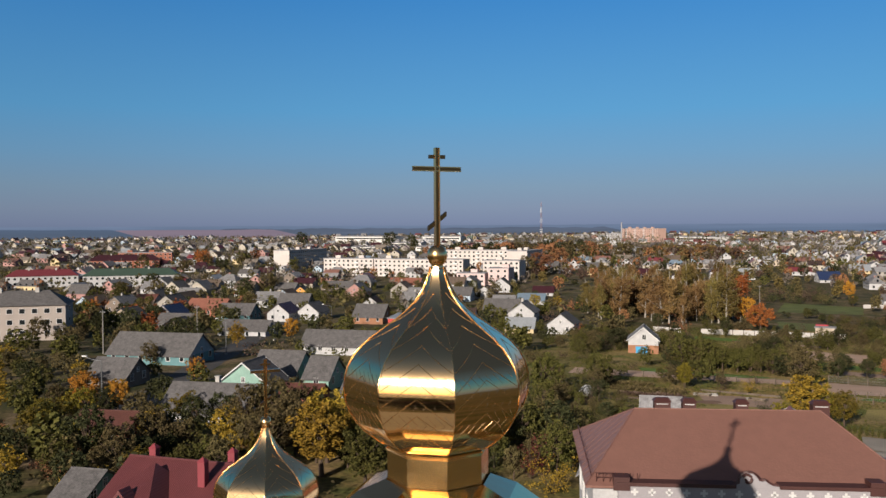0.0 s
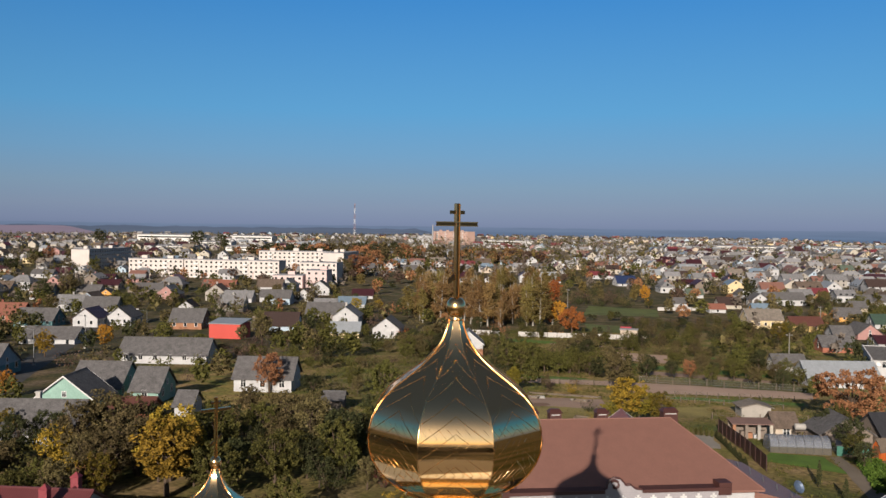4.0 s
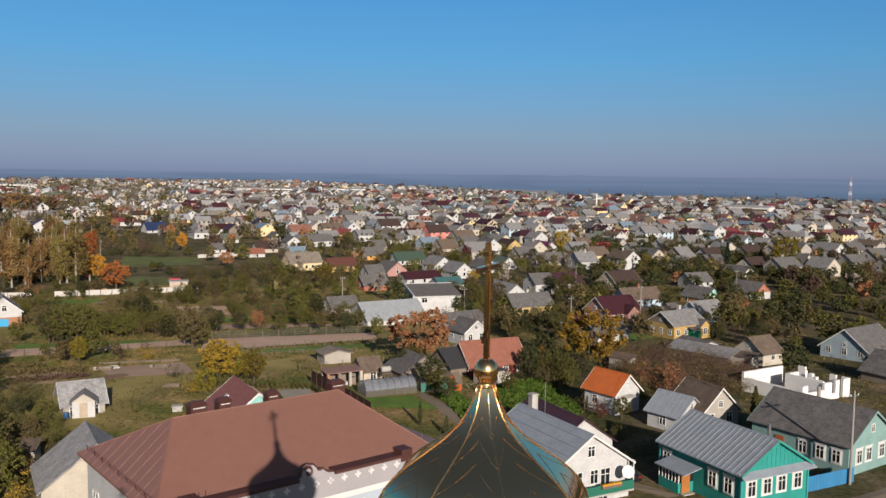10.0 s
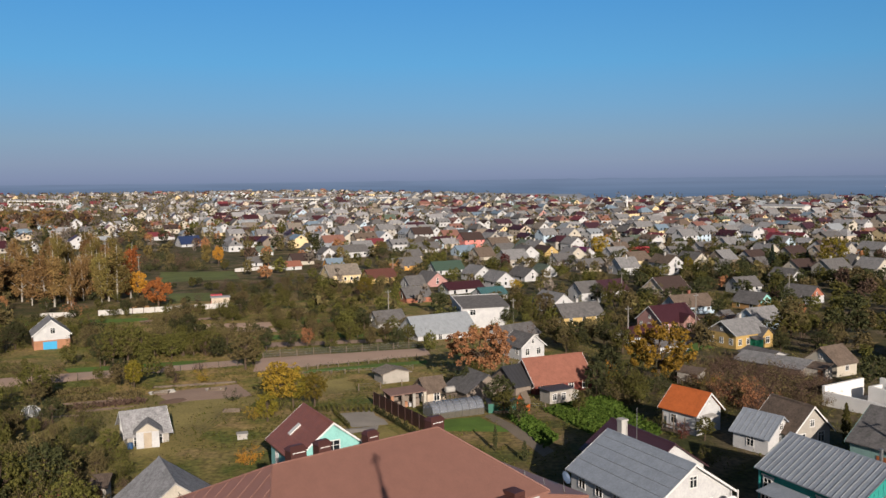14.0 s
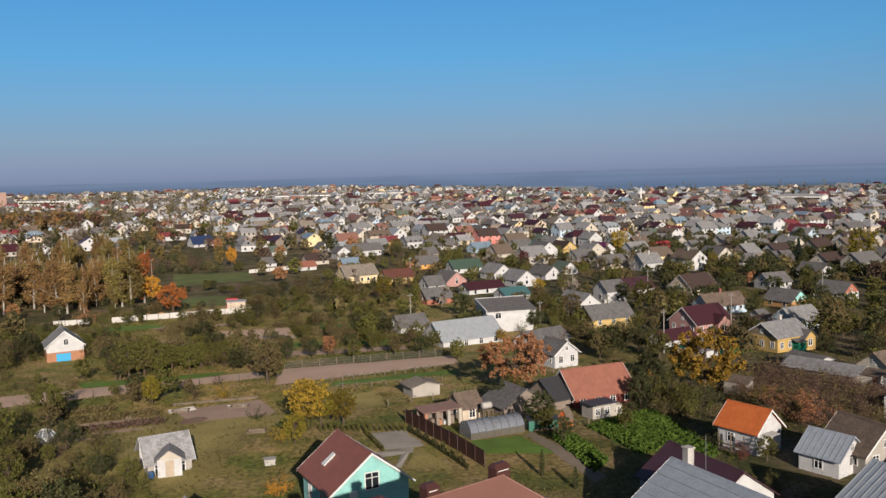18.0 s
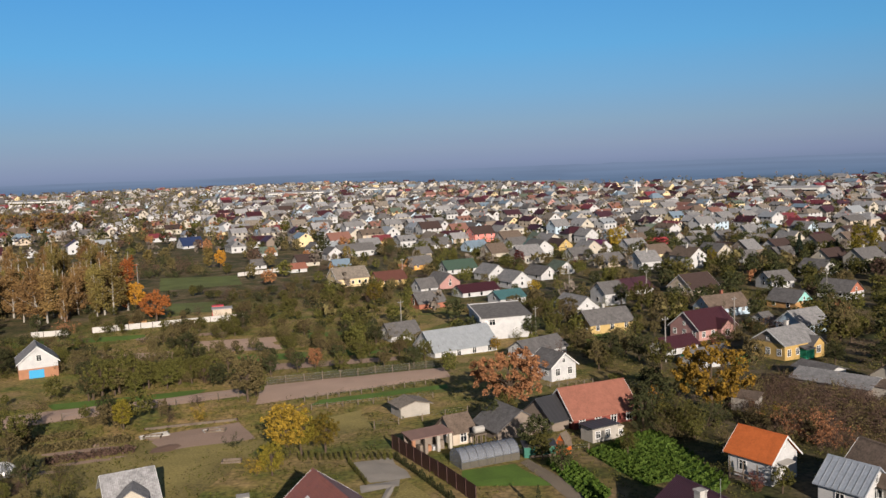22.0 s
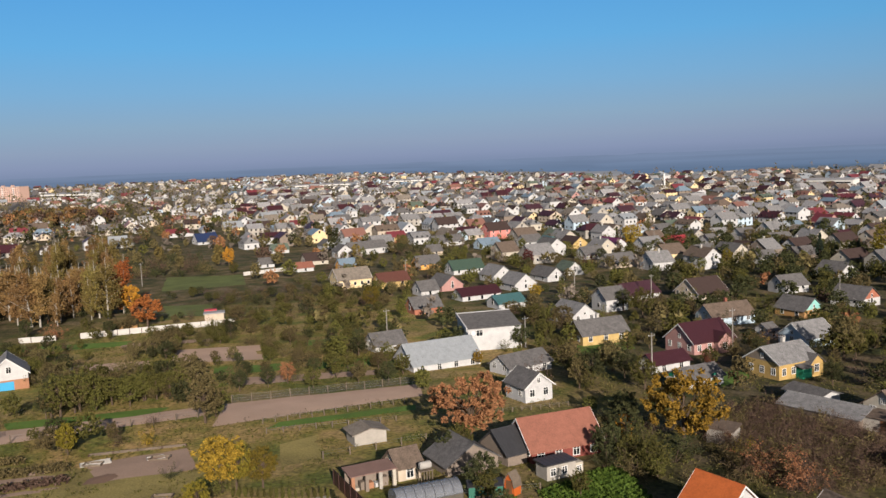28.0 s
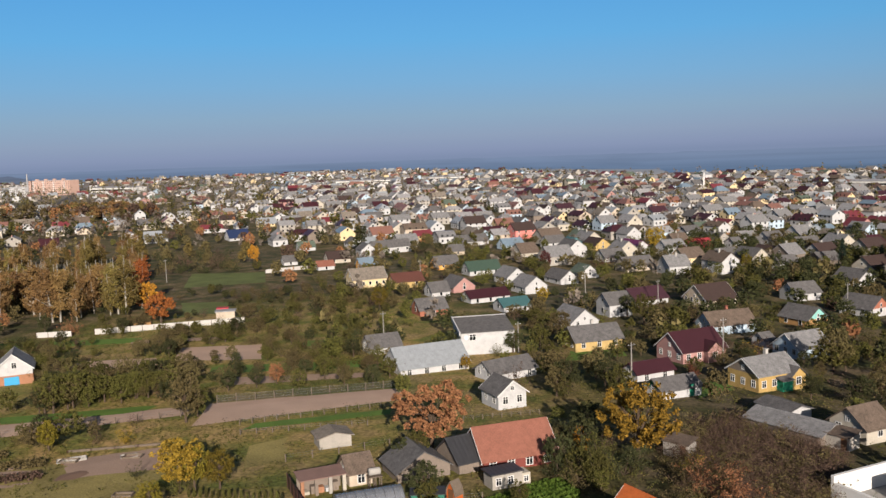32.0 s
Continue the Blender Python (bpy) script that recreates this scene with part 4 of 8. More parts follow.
house("house", 62.6, 231.9, -54, 9.5, 7.0, 4.6, "ochre", "slate", gable='aqua')
house("house", 44.5, 263.3, 33, 11.7, 10.0, 5.8, "beige", "darkbrown", near=True)
house("house", 40.4, 330.0, -154, 9.5, 9.0, 6.6, "white", "paleslate", chimney=1.5)
house("house", 57.6, 407.5, 28, 12.3, 7.0, 4.5, "red", "red")
house("house", 62.5, 368.0, 38, 14.2, 8.0, 4.5, "beige", "slate")
house("house", 80.5, 341.0, 33, 10.0, 6.5, 4.6, "white", "slate")
house("house", 93.8, 301.3, -56, 10.4, 7.0, 5.0, "white", "slate")
house("house", 80.8, 246.0, -52, 10.0, 7.5, 5.0, "white", "slate", gable='brick')
house("house", 70.7, 271.2, 27, 9.5, 7.0, 5.0, "white", "slate")
house("house", 103.8, 409.4, 28, 12.2, 7.0, 4.5, "white", "slate")
house("house", 6.8, 228.6, -58, 10.8, 8.0, 5.0, "white", "paleslate")
house("house", 17.1, 245.2, 30, 7.7, 7.0, 6.2, "white", "slate")
house("house", 25.9, 265.1, 37, 12.7, 8.0, 4.6, "white", "darkmaroon")
house("house", -17.4, 311.2, -56, 10.8, 8.0, 5.5, "white", "paleslate")
house("house", -9.2, 288.6, -57, 10.8, 8.0, 5.5, "white", "paleslate")
house("house", -30.8, 333.7, 32, 13.8, 8.0, 5.0, "white", "green")
house("house", -47.7, 350.3, 33, 10.5, 8.0, 5.2, "orange", "slate")
house("house", -21.3, 270.9, 34, 14.2, 7.0, 3.6, "white", "maroon")
house("house", -11.4, 253.6, 33, 9.5, 7.0, 3.6, "white", "teal")
house("house", -68.4, 304.7, 33, 13.1, 9.0, 6.6, "paleyellow", "tan", near=True)
house("house", -53.5, 302.7, 33, 11.7, 7.0, 5.0, "yellow", "rust")
house("house", -33.5, 292.7, -54, 10.8, 8.0, 5.0, "rose", "slate")
house("house", -34.4, 247.5, 32, 9.2, 7.0, 4.5, "brick", "slate")
house("house", -38.5, 281.6, 33, 7.0, 7.0, 4.5, "white", "slate")
house("house", -79.9, 348.9, 33, 8.5, 7.0, 5.0, "orange", "bluemetal", gable='orange')
house("house", -85.4, 411.0, 41, 20.5, 8.0, 6.0, "white", "slate")
house("house", -93.7, 397.7, -57, 9.5, 7.0, 6.0, "white", "slate")
house("house", -120.8, 368.9, 33, 6.8, 6.0, 4.0, "white", "slate")
house("house", -132.8, 425.6, 33, 9.1, 7.0, 4.6, "white", "greenslate")
house("house", -100.8, 375.3, -147, 10.8, 8.0, 5.0, "cream", "darkbrown")
house("house", -99.1, 351.8, 33, 7.7, 6.0, 3.6, "white", "terracotta")
house("house", -195.7, 485.2, 39, 12.8, 12.0, 6.0, "white", "navy")
house("house", -111.9, 440.0, -54, 9.5, 7.0, 5.0, "white", "slate")
house("house", -81.4, 469.9, 33, 10.7, 7.0, 5.2, "yellow", "crimson")
house("house", -68.6, 465.9, 33, 10.8, 8.0, 5.0, "white", "navy")
house("house", -26.5, 469.3, 33, 13.4, 10.0, 8.5, "pink", "darkbrown", floors=2)
house("house", -27.7, 420.2, 35, 11.5, 8.0, 5.0, "paleblue", "bluemetal")
house("house", -7.4, 423.9, -147, 10.8, 8.0, 5.6, "white", "slate")
house("house", 29.1, 396.6, -57, 13.8, 8.0, 5.6, "white", "purple")
house("house", 18.4, 368.6, 33, 11.0, 8.0, 5.0, "white", "slate")
house("house", 27.1, 339.7, 33, 13.3, 8.0, 5.2, "beige", "slate")
house("house", 12.8, 411.7, -57, 12.2, 8.0, 5.4, "yellow", "darkbrown")
house("house", 1.3, 419.7, -57, 9.0, 7.0, 5.0, "teal", "teal")
house("house", 8.3, 323.0, -62, 9.5, 7.0, 4.6, "white", "greenslate")
house("house", 0.4, 310.0, -57, 12.1, 7.0, 4.6, "white", "slate")
house("house", 97.5, 352.3, 27, 9.8, 8.0, 4.4, "timber", "slate", wins=False)
house("house", 128.7, 404.7, 30, 11.4, 8.0, 5.0, "white", "maroon")
house("house", 73.1, 406.1, 33, 5.7, 6.0, 5.0, "white", "slate")
house("house", 82.8, 405.6, 37, 3.4, 7.0, 5.0, "beige", "slate")
house("house", -50.0, 439.5, 33, 17.4, 8.0, 5.2, "white", "slate")
house("house", -51.3, 398.3, 33, 7.4, 7.0, 4.6, "beige", "slate")
house("house", 48.3, 205.4, 33, 3.6, 4.0, 3.0, "white", "slate")
house("house", 8.1, 79.6, -61, 10.8, 8.0, 4.4, "white", "darkmaroon", wins=False)
house("garden_shed", 23.4, 88.7, -49, 5.3, 5.0, 4.0, "white", "ribmetal", seams=0.6, category="shed", label=f"{WALLS['white'][1]} shed with a {ROOFS['ribmetal'][1]} roof")
house("garden_shed", 27.0, 89.7, -63, 6.6, 5.6, 5.2, "greycream", "brownslate", near=True, rise=2.7, category="shed", label=f"{WALLS['greycream'][1]} shed with a {ROOFS['brownslate'][1]} roof")
TURQ = house("house", 24.2, 68.2, -61, 11.6, 8.4, 6.2, "turquoise", "ribmetal", near=wall_mat("turquoise"), seams=0.62, rise=2.5, wins=False, label="turquoise boarded wooden house with a ribbed grey metal roof")


def framed_window(parent, m, w=1.05, h=1.5):
    """A window in a broad white board frame with a little cornice."""
    part("architrave", Build().box(-w / 2 - .16, -.035, -.16, w / 2 + .16, .01, h + .12).box(-w / 2 - .24, -.09, h + .12, w / 2 + .24, .01, h + .22), M_FRAME, parent, at=m)
    window(parent, m @ pose(0, -0.04, 0), w, h)


for along in (-2.95, -1.0, 0.85, 2.9):
    framed_window(TURQ, side_pose("right", 10.8, 8.4, along, 1.35))
for along in (1.9, 3.9, -4.4):
    framed_window(TURQ, side_pose("front", 10.8, 8.4, along, 1.35))
part("pent_roof", Build().hexa((5.38, -4.6, 3.62), (6.2, -4.6, 3.25), (6.2, 4.6, 3.25), (5.38, 4.6, 3.62), (5.38, -4.6, 3.74), (6.2, -4.6, 3.33), (6.2, 4.6, 3.33), (5.38, 4.6, 3.74)), roof_mat("ribmetal"), TURQ, "grey metal skirt roof under the gable")
for u in (-5.43, 5.43):
    for v in (-4.22, 4.22):
        part("corner_board", Build().box(u - .09, v - .09, -0.6, u + .09, v + .09, 3.6), mat("turquoise trim", (0.03, 0.34, 0.33), 0.6, 0, 0.1, 2, 0.1), TURQ)
for i in range(13):
    y = -3.3 + i * 0.55
    part("gable_batten", Build().box(5.41, y - .03, 3.78, 5.46, y + .03, max(3.85, 6.0 - abs(y) * 2.5 / 4.2)), mat("turquoise trim", (0.03, 0.34, 0.33)), TURQ)
part("flue", Build().rod((3.2, 1.4, 5.0), (3.2, 1.4, 7.0), 0.16, sides=10), M_STEEL, TURQ, "steel flue pipe")
GREYTEAL = house("house", 37.1, 79.2, -53, 12.2, 8.6, 6.2, "greyteal", "slate", near=wall_mat("greyteal"), rise=2.9, wins=False)
for along in (-2.4, -0.6, 1.9):
    framed_window(GREYTEAL, side_pose("right", 11.4, 8.6, along, 1.1), 1.0, 1.4)
for along in (4.4, 2.6, 0.6):
    framed_window(GREYTEAL, side_pose("front", 11.4, 8.6, along, 1.1), 1.0, 1.4)
window(GREYTEAL, side_pose("right", 11.43, 8.6, 0, 4.0), 0.7, 0.9)
part("door", Build().box(-0.55, -0.07, 0, 0.55, 0.02, 2.1), mat("orange-brown door", (0.42, 0.13, 0.04), 0.6, 0, 0.15, 3, 0.2, "boards"), GREYTEAL, "orange-brown board door", at=side_pose("front", 11.4, 8.6, -2.2, 0.2))
part("chimney", Build().rod((-1.0, 0.8, 5.2), (-1.0, 0.8, 7.3), 0.2, sides=10), M_POLE, GREYTEAL, "grey round flue")
house("house", 69.8, 144.8, 39, 12.2, 9.0, 5.6, "steelblue", "slate", near=True)
house("barn", 64.8, 121.9, -57, 6.0, 8.0, 4.5, "timber", "slate", wins=False, category="barn", label=f"{WALLS['timber'][1]} barn with a {ROOFS['slate'][1]} roof")
house("barn", 39.6, 136.2, -45, 12.5, 6.2, 2.8, "timber", "paleslate", wins=False, rise=1.0, category="barn", label=f"{WALLS['timber'][1]} barn with a {ROOFS['paleslate'][1]} roof")
house("barn", 48.2, 135.4, 35, 6.1, 6.0, 4.6, "cream", "brownslate", category="barn", label=f"{WALLS['cream'][1]} barn with a {ROOFS['brownslate'][1]} roof")
house("garden_shed", 24.9, 158.6, 33, 8.9, 5.0, 3.2, "white", "slate", gable='greenpaint', door='front', doors='greenpaint', category="shed", label=f"{WALLS['white'][1]} shed with a {ROOFS['slate'][1]} roof")
house("garden_hut", -50.8, 89.1, 33, 5.6, 6.2, 3.6, "greycream", "dustslate", near=True, rise=2.1, category="hut", label=f"{WALLS['greycream'][1]} hut with a {ROOFS['dustslate'][1]} roof")
house("house", -36.1, 60.6, -58, 8.1, 9.0, 6.0, "cream", "dustslate", wins=False)
house("house", -95.9, 46.6, 35, 13.6, 9.0, 5.0, "white", "slate", chimney=2)
house("house", -105.9, 58.3, -237, 7.7, 9.0, 6.0, "mint", "slate", near=True)
house("house", -114.0, 69.0, 33, 8.8, 9.0, 5.6, "mint", "slate")
house("house", -105.0, 71.5, 33, 5.2, 8.0, 5.2, "mint", "slate")
house("house", -156.3, 65.9, 33, 19.6, 10.0, 6.0, "teal", "slate", gable='steelblue')
house("garage", -132.4, 47.3, 33, 8.4, 7.0, 4.6, "timber", "slate", category="garage", label=f"{WALLS['timber'][1]} garage with a {ROOFS['slate'][1]} roof")
house("house", -143.1, 103.9, 33, 19.7, 8.0, 5.2, "white", "slate")
house("house", -272.8, 137.7, 33, 15.7, 9.0, 6.2, "brick", "terracotta", floors=1, chimney=-1)
house("house", -252.0, 137.8, 33, 13.3, 9.0, 5.6, "teal", "slate")
house("house", -256.6, 115.2, 123, 10.8, 8.0, 6.0, "white", "navy")
house("house", -235.1, 157.3, -237, 10.8, 8.0, 6.0, "white", "slate")
house("house", -238.5, 147.6, -237, 10.8, 8.0, 6.0, "white", "maroon")
house("house", -211.0, 164.6, 33, 11.2, 10.0, 6.2, "ochrebrick", "slate", chimney=2)
house("house", -247.3, 193.2, 128, 9.5, 7.0, 5.6, "white", "darkbrown")
house("house", -158.0, 179.6, 33, 9.5, 7.0, 4.4, "paleyellow", "silver")
house("house", -148.8, 188.5, 119, 10.8, 8.0, 6.0, "white", "slate")
house("house", -255.4, 304.4, 33, 10.8, 8.0, 4.4, "white", "maroon")
house("house", -229.5, 266.2, 33, 12.4, 10.0, 4.4, "white", "bluemetal")
house("house", -207.3, 225.8, 123, 12.2, 9.0, 5.0, "timber", "slate")
house("house", -331.0, 139.9, 33, 10.1, 9.0, 5.0, "white", "rust")
house("house", -359.1, 259.7, 33, 21.5, 9.0, 4.6, "timber", "slate")
house("house", -348.1, 295.9, 33, 18.2, 9.0, 5.2, "white", "terracotta")
house("house", -334.2, 218.2, 129, 8.1, 6.0, 5.0, "orange", "slate")
house("house", -260.1, 225.3, -54, 9.5, 7.0, 5.2, "white", "slate")
house("house", -275.9, 260.7, 33, 6.0, 8.0, 5.4, "white", "slate")
house("house", -111.0, 98.4, 33, 5.7, 6.0, 4.0, "white", "slate")
house("house", -395.5, 186.2, 213, 13.5, 10.0, 4.0, "white", "slate")
house("house", -221.2, 100.7, 129, 9.5, 7.0, 4.0, "timber", "slate")
house("garden_shed", 40.2, 145.9, -57, 7.2, 4.5, 2.4, "white", "slate", wins=False, category="shed", label=f"{WALLS['white'][1]} shed with a {ROOFS['slate'][1]} roof")
house("garden_shed", -95.2, 60.9, 35, 6.8, 5.5, 3.2, "brick", "rust", wins=False, category="shed", label=f"{WALLS['brick'][1]} shed with a {ROOFS['rust'][1]} roof")
house("garden_shed", -92.2, 68.1, 33, 3.3, 5.0, 3.4, "white", "slate", wins=False, category="shed", label=f"{WALLS['white'][1]} shed with a {ROOFS['slate'][1]} roof")
house("house", -99.5, 91.3, 33, 10.8, 8.0, 5.6, "white", "slate")
house("garden_hut", -77.8, 84.6, 33, 3.7, 4.5, 2.6, "timber", "slate", wins=False, category="hut", label=f"{WALLS['timber'][1]} hut with a {ROOFS['slate'][1]} roof")
house("house", -197.8, 215.0, 33, 14.5, 9.5, 6.2, "timber", "slate")
house("house", -232.3, 105.8, 34, 11.4, 8.0, 4.5, "timber", "slate")
house("house", -197.5, 109.9, 33, 15.4, 8.0, 4.2, "white", "slate")
house("house", -282.3, 249.9, 33, 13.6, 8.0, 5.2, "white", "paleslate")
house("house", -69.4, 19.1, 33, 4.1, 7.0, 3.6, "mint", "slate")
house("house", -95.5, 31.5, 37, 8.5, 6.5, 3.4, "brick", "rust")

import collections

# ---- trees ----
def leaf_mat(name, cols, rough=0.75):
    m = bpy.data.materials.new(name)
    m.use_nodes = True
    n, l = m.node_tree.nodes, m.node_tree.links
    p = n["Principled BSDF"]
    p.inputs["Roughness"].default_value = rough
    p.inputs["Specular IOR Level"].default_value = 0.12
    g, info = n.new("ShaderNodeNewGeometry"), n.new("ShaderNodeObjectInfo")
    r = n.new("ShaderNodeValToRGB")
    els = r.color_ramp.elements
    for i, c in enumerate(cols):
        c = tuple(v * 0.52 for v in c)
        e = els[i] if i < 2 else els.new(0.5)
        e.position, e.color = i / (len(cols) - 1), (*c, 1)
    h = n.new("ShaderNodeHueSaturation")
    a, b = n.new("ShaderNodeMapRange"), n.new("ShaderNodeMapRange")
    a.inputs["To Min"].default_value, a.inputs["To Max"].default_value = 0.72, 1.22
    b.inputs["To Min"].default_value, b.inputs["To Max"].default_value = 0.49, 0.51
    l.new(g.outputs["Random Per Island"], r.inputs[0])
    l.new(info.outputs["Random"], a.inputs[0]); l.new(info.outputs["Random"], b.inputs[0])
    l.new(a.outputs[0], h.inputs["Value"]); l.new(b.outputs[0], h.inputs["Hue"])
    l.new(r.outputs[0], h.inputs["Color"]); l.new(h.outputs[0], p.inputs["Base Color"])
    tr = n.new("ShaderNodeBsdfTranslucent")
    mx = n.new("ShaderNodeMixShader"); mx.inputs[0].default_value = 0.15
    l.new(h.outputs[0], tr.inputs["Color"])
    l.new(p.outputs[0], mx.inputs[1]); l.new(tr.outputs[0], mx.inputs[2])
    l.new(mx.outputs[0], n["Material Output"].inputs[0])
    return m


LEAVES = {
    "rust": (((0.22, 0.095, 0.05), (0.52, 0.245, 0.12), (0.41, 0.19, 0.09)), "rust-brown"),
    "gold": (((0.15, 0.11, 0.02), (0.58, 0.37, 0.05), (0.37, 0.25, 0.036)), "golden yellow"),
    "lime": (((0.12, 0.115, 0.02), (0.30, 0.22, 0.03), (0.20, 0.17, 0.025)), "yellow-green"),
    "green": (((0.045, 0.05, 0.014), (0.19, 0.175, 0.045), (0.115, 0.115, 0.03)), "dull green"),
    "olive": (((0.06, 0.05, 0.024), (0.235, 0.185, 0.08), (0.15, 0.12, 0.052)), "olive brown"),
    "dark": (((0.026, 0.034, 0.015), (0.105, 0.108, 0.042), (0.06, 0.068, 0.028)), "dark green"),
    "birch": (((0.18, 0.115, 0.05), (0.42, 0.25, 0.10), (0.29, 0.185, 0.075)), "thin yellow-brown"),
    "birchgreen": (((0.14, 0.115, 0.04), (0.33, 0.25, 0.08), (0.23, 0.18, 0.055)), "thin olive"),
    "red": (((0.28, 0.09, 0.03), (0.58, 0.21, 0.06), (0.48, 0.15, 0.045)), "orange-red"),
    "orange": (((0.42, 0.18, 0.03), (0.74, 0.35, 0.05), (0.60, 0.26, 0.04)), "bright orange"),
    "brown": (((0.075, 0.048, 0.036), (0.19, 0.12, 0.09), (0.125, 0.082, 0.062)), "bare brown"),
    "wine": (((0.09, 0.025, 0.02), (0.20, 0.06, 0.045), (0.14, 0.04, 0.03)), "wine-red"),
    "spruce": (((0.015, 0.03, 0.02), (0.04, 0.06, 0.04), (0.03, 0.045, 0.03)), "dark bluish"),
}
LEAF_M = {k: leaf_mat("leaves " + k, v[0]) for k, v in LEAVES.items()}
PROTO = {}
TREE_HEIGHT = 8.0


def leaf_cloud(rng, clumps, per, size, spread):
    """Leaf sprays: small bent quads scattered round each clump."""
    c = np.repeat(np.array(clumps), per, 0)
    n = len(c)
    d = rng.normal(size=(n, 3)); d /= np.linalg.norm(d, axis=1)[:, None]
    c = c + d * (rng.random(n)[:, None] ** 0.5) * spread
    a = rng.normal(size=(n, 3)); a /= np.linalg.norm(a, axis=1)[:, None]
    b = np.cross(a, rng.normal(size=(n, 3))); b /= np.linalg.norm(b, axis=1)[:, None]
    s = size * (0.6 + 0.8 * rng.random(n))[:, None]
    v = np.stack([c - a * s, c + b * s * 0.6, c + a * s, c - b * s * 0.6], 1).reshape(-1, 3)
    f = np.arange(4 * n).reshape(-1, 4)
    return v, f


def tree_proto(kind, shape, variant):
    rng = np.random.default_rng(sum(map(ord, kind + shape)) * 7 + variant)
    H = TREE_HEIGHT
    tr = Build()
    clumps = []
    if shape == "spruce":
        tr.rod((0, 0, -0.4), (0, 0, H * 0.95), 0.16, 0.02)
        for i in range(230):
            t = rng.random() ** 0.8
            z = H * (0.06 + 0.94 * t)
            r = (1 - t) * 1.75 * (0.45 + 0.55 * rng.random())
            a = rng.random() * math.tau
            clumps.append((r * math.cos(a), r * math.sin(a), z - r * 0.25))
        per, size, spread = 12, 0.15, 0.28
    elif shape == "column":
        tr.rod((0, 0, -0.3), (0, 0, H * 0.8), 0.12, 0.02)
        for i in range(200):
            t = rng.random()
            z = H * (0.04 + 0.95 * t)
            r = 1.05 * (math.sin(min(1, t * 1.6 + 0.25) * math.pi * 0.5) * (1 - t ** 3)) * rng.random() ** 0.4
            a = rng.random() * math.tau
            clumps.append((r * math.cos(a), r * math.sin(a), z))
        per, size, spread = 14, 0.14, 0.25
    elif shape == "birch":
        lean = rng.normal(size=2) * 0.35
        top = Vector((lean[0], lean[1], H * 0.96))
        tr.rod((0, 0, -0.4), top * 0.5, 0.11, 0.075).rod(top * 0.5, top, 0.075, 0.02)
        for i in range(13):
            t = 0.2 + 0.72 * i / 13
            p = top * t
            a = rng.random() * math.tau
            ln = (1.12 - t) * 1.55 * (0.6 + 0.7 * rng.random())
            q = p + Vector((ln * math.cos(a), ln * math.sin(a), ln * 0.95))
            tr.rod(p, q, 0.035, 0.01, 4)
            for k in range(12):
                w = p.lerp(q, 0.2 + 0.9 * k / 12)
                clumps.append((w.x + rng.normal() * .3, w.y + rng.normal() * .3, w.z - 1.25 * rng.random()))
        per, size, spread = 24, 0.10, 0.36
    elif shape == "bush":
        for i in range(9):
            a, e = rng.random() * math.tau, 0.5 + rng.random() * 0.9
            q = Vector((math.cos(a) * math.cos(e), math.sin(a) * math.cos(e), math.sin(e))) * H * (0.6 + 0.4 * rng.random())
            q.x *= 1.1; q.y *= 1.1
            tr.rod((0, 0, -0.3), q, 0.07, 0.015, 4)
            for k in range(11):
                w = q * (0.3 + 0.75 * k / 11)
                clumps.append((w.x + rng.normal() * .7, w.y + rng.normal() * .7, max(0.4, w.z + rng.normal() * .5)))
        per, size, spread = (15, 0.15, 0.8) if kind != "brown" else (24, 0.09, 0.95)
    else:
        r_c = {"round": 3.0, "wide": 3.9, "tall": 2.3}[shape]
        z_c, h_c = H * 0.60, H * 0.40
        tr.rod((0, 0, -0.4), (0.1, 0.05, H * 0.28), 0.26, 0.19).rod((0.1, 0.05, H * 0.28), (0.0, 0.0, H * 0.75), 0.19, 0.05)
        off = rng.random(3) * 50
        for i in range(11):
            a = math.tau * i / 11 + rng.random() * 0.5
            e = 0.15 + 1.1 * rng.random()
            st = Vector((0.05, 0.02, H * (0.24 + 0.3 * rng.random())))
            q = Vector((r_c * 0.8 * math.cos(a) * math.cos(e), r_c * 0.8 * math.sin(a) * math.cos(e), z_c + h_c * 0.75 * math.sin(e) - 0.3))
            tr.rod(st, q, 0.10, 0.02, 5)
        while len(clumps) < 165:
            d = rng.normal(size=3); d /= np.linalg.norm(d)
            k = 1 + 0.42 * noise.noise(Vector(d * 1.9 + off))
            rad = k * (0.45 + 0.55 * rng.random() ** 0.6)
            z = z_c + d[2] * h_c * rad
            if noise.noise(Vector(d * 3.3 + off * 2) + Vector((0, 0, rad))) < -0.28 or z < H * 0.16:
                continue
            clumps.append((d[0] * r_c * rad, d[1] * r_c * rad, z))
        per, size, spread = (46 if shape == "wide" else 28), 0.145, 0.42
    v, f = leaf_cloud(rng, clumps, per, size, spread)
    crown = mesh_of("crown", v.tolist(), [tuple(q) for q in f.tolist()], LEAF_M[kind])
    trunk = tr.mesh("trunk", M_BIRCH if shape == "birch" else M_BARK)
    return trunk, crown


NAMES = {"spruce": ("spruce_tree", "spruce"), "column": ("thuja", "thuja"), "birch": ("birch_tree", "tree"), "bush": ("bush", "bush")}


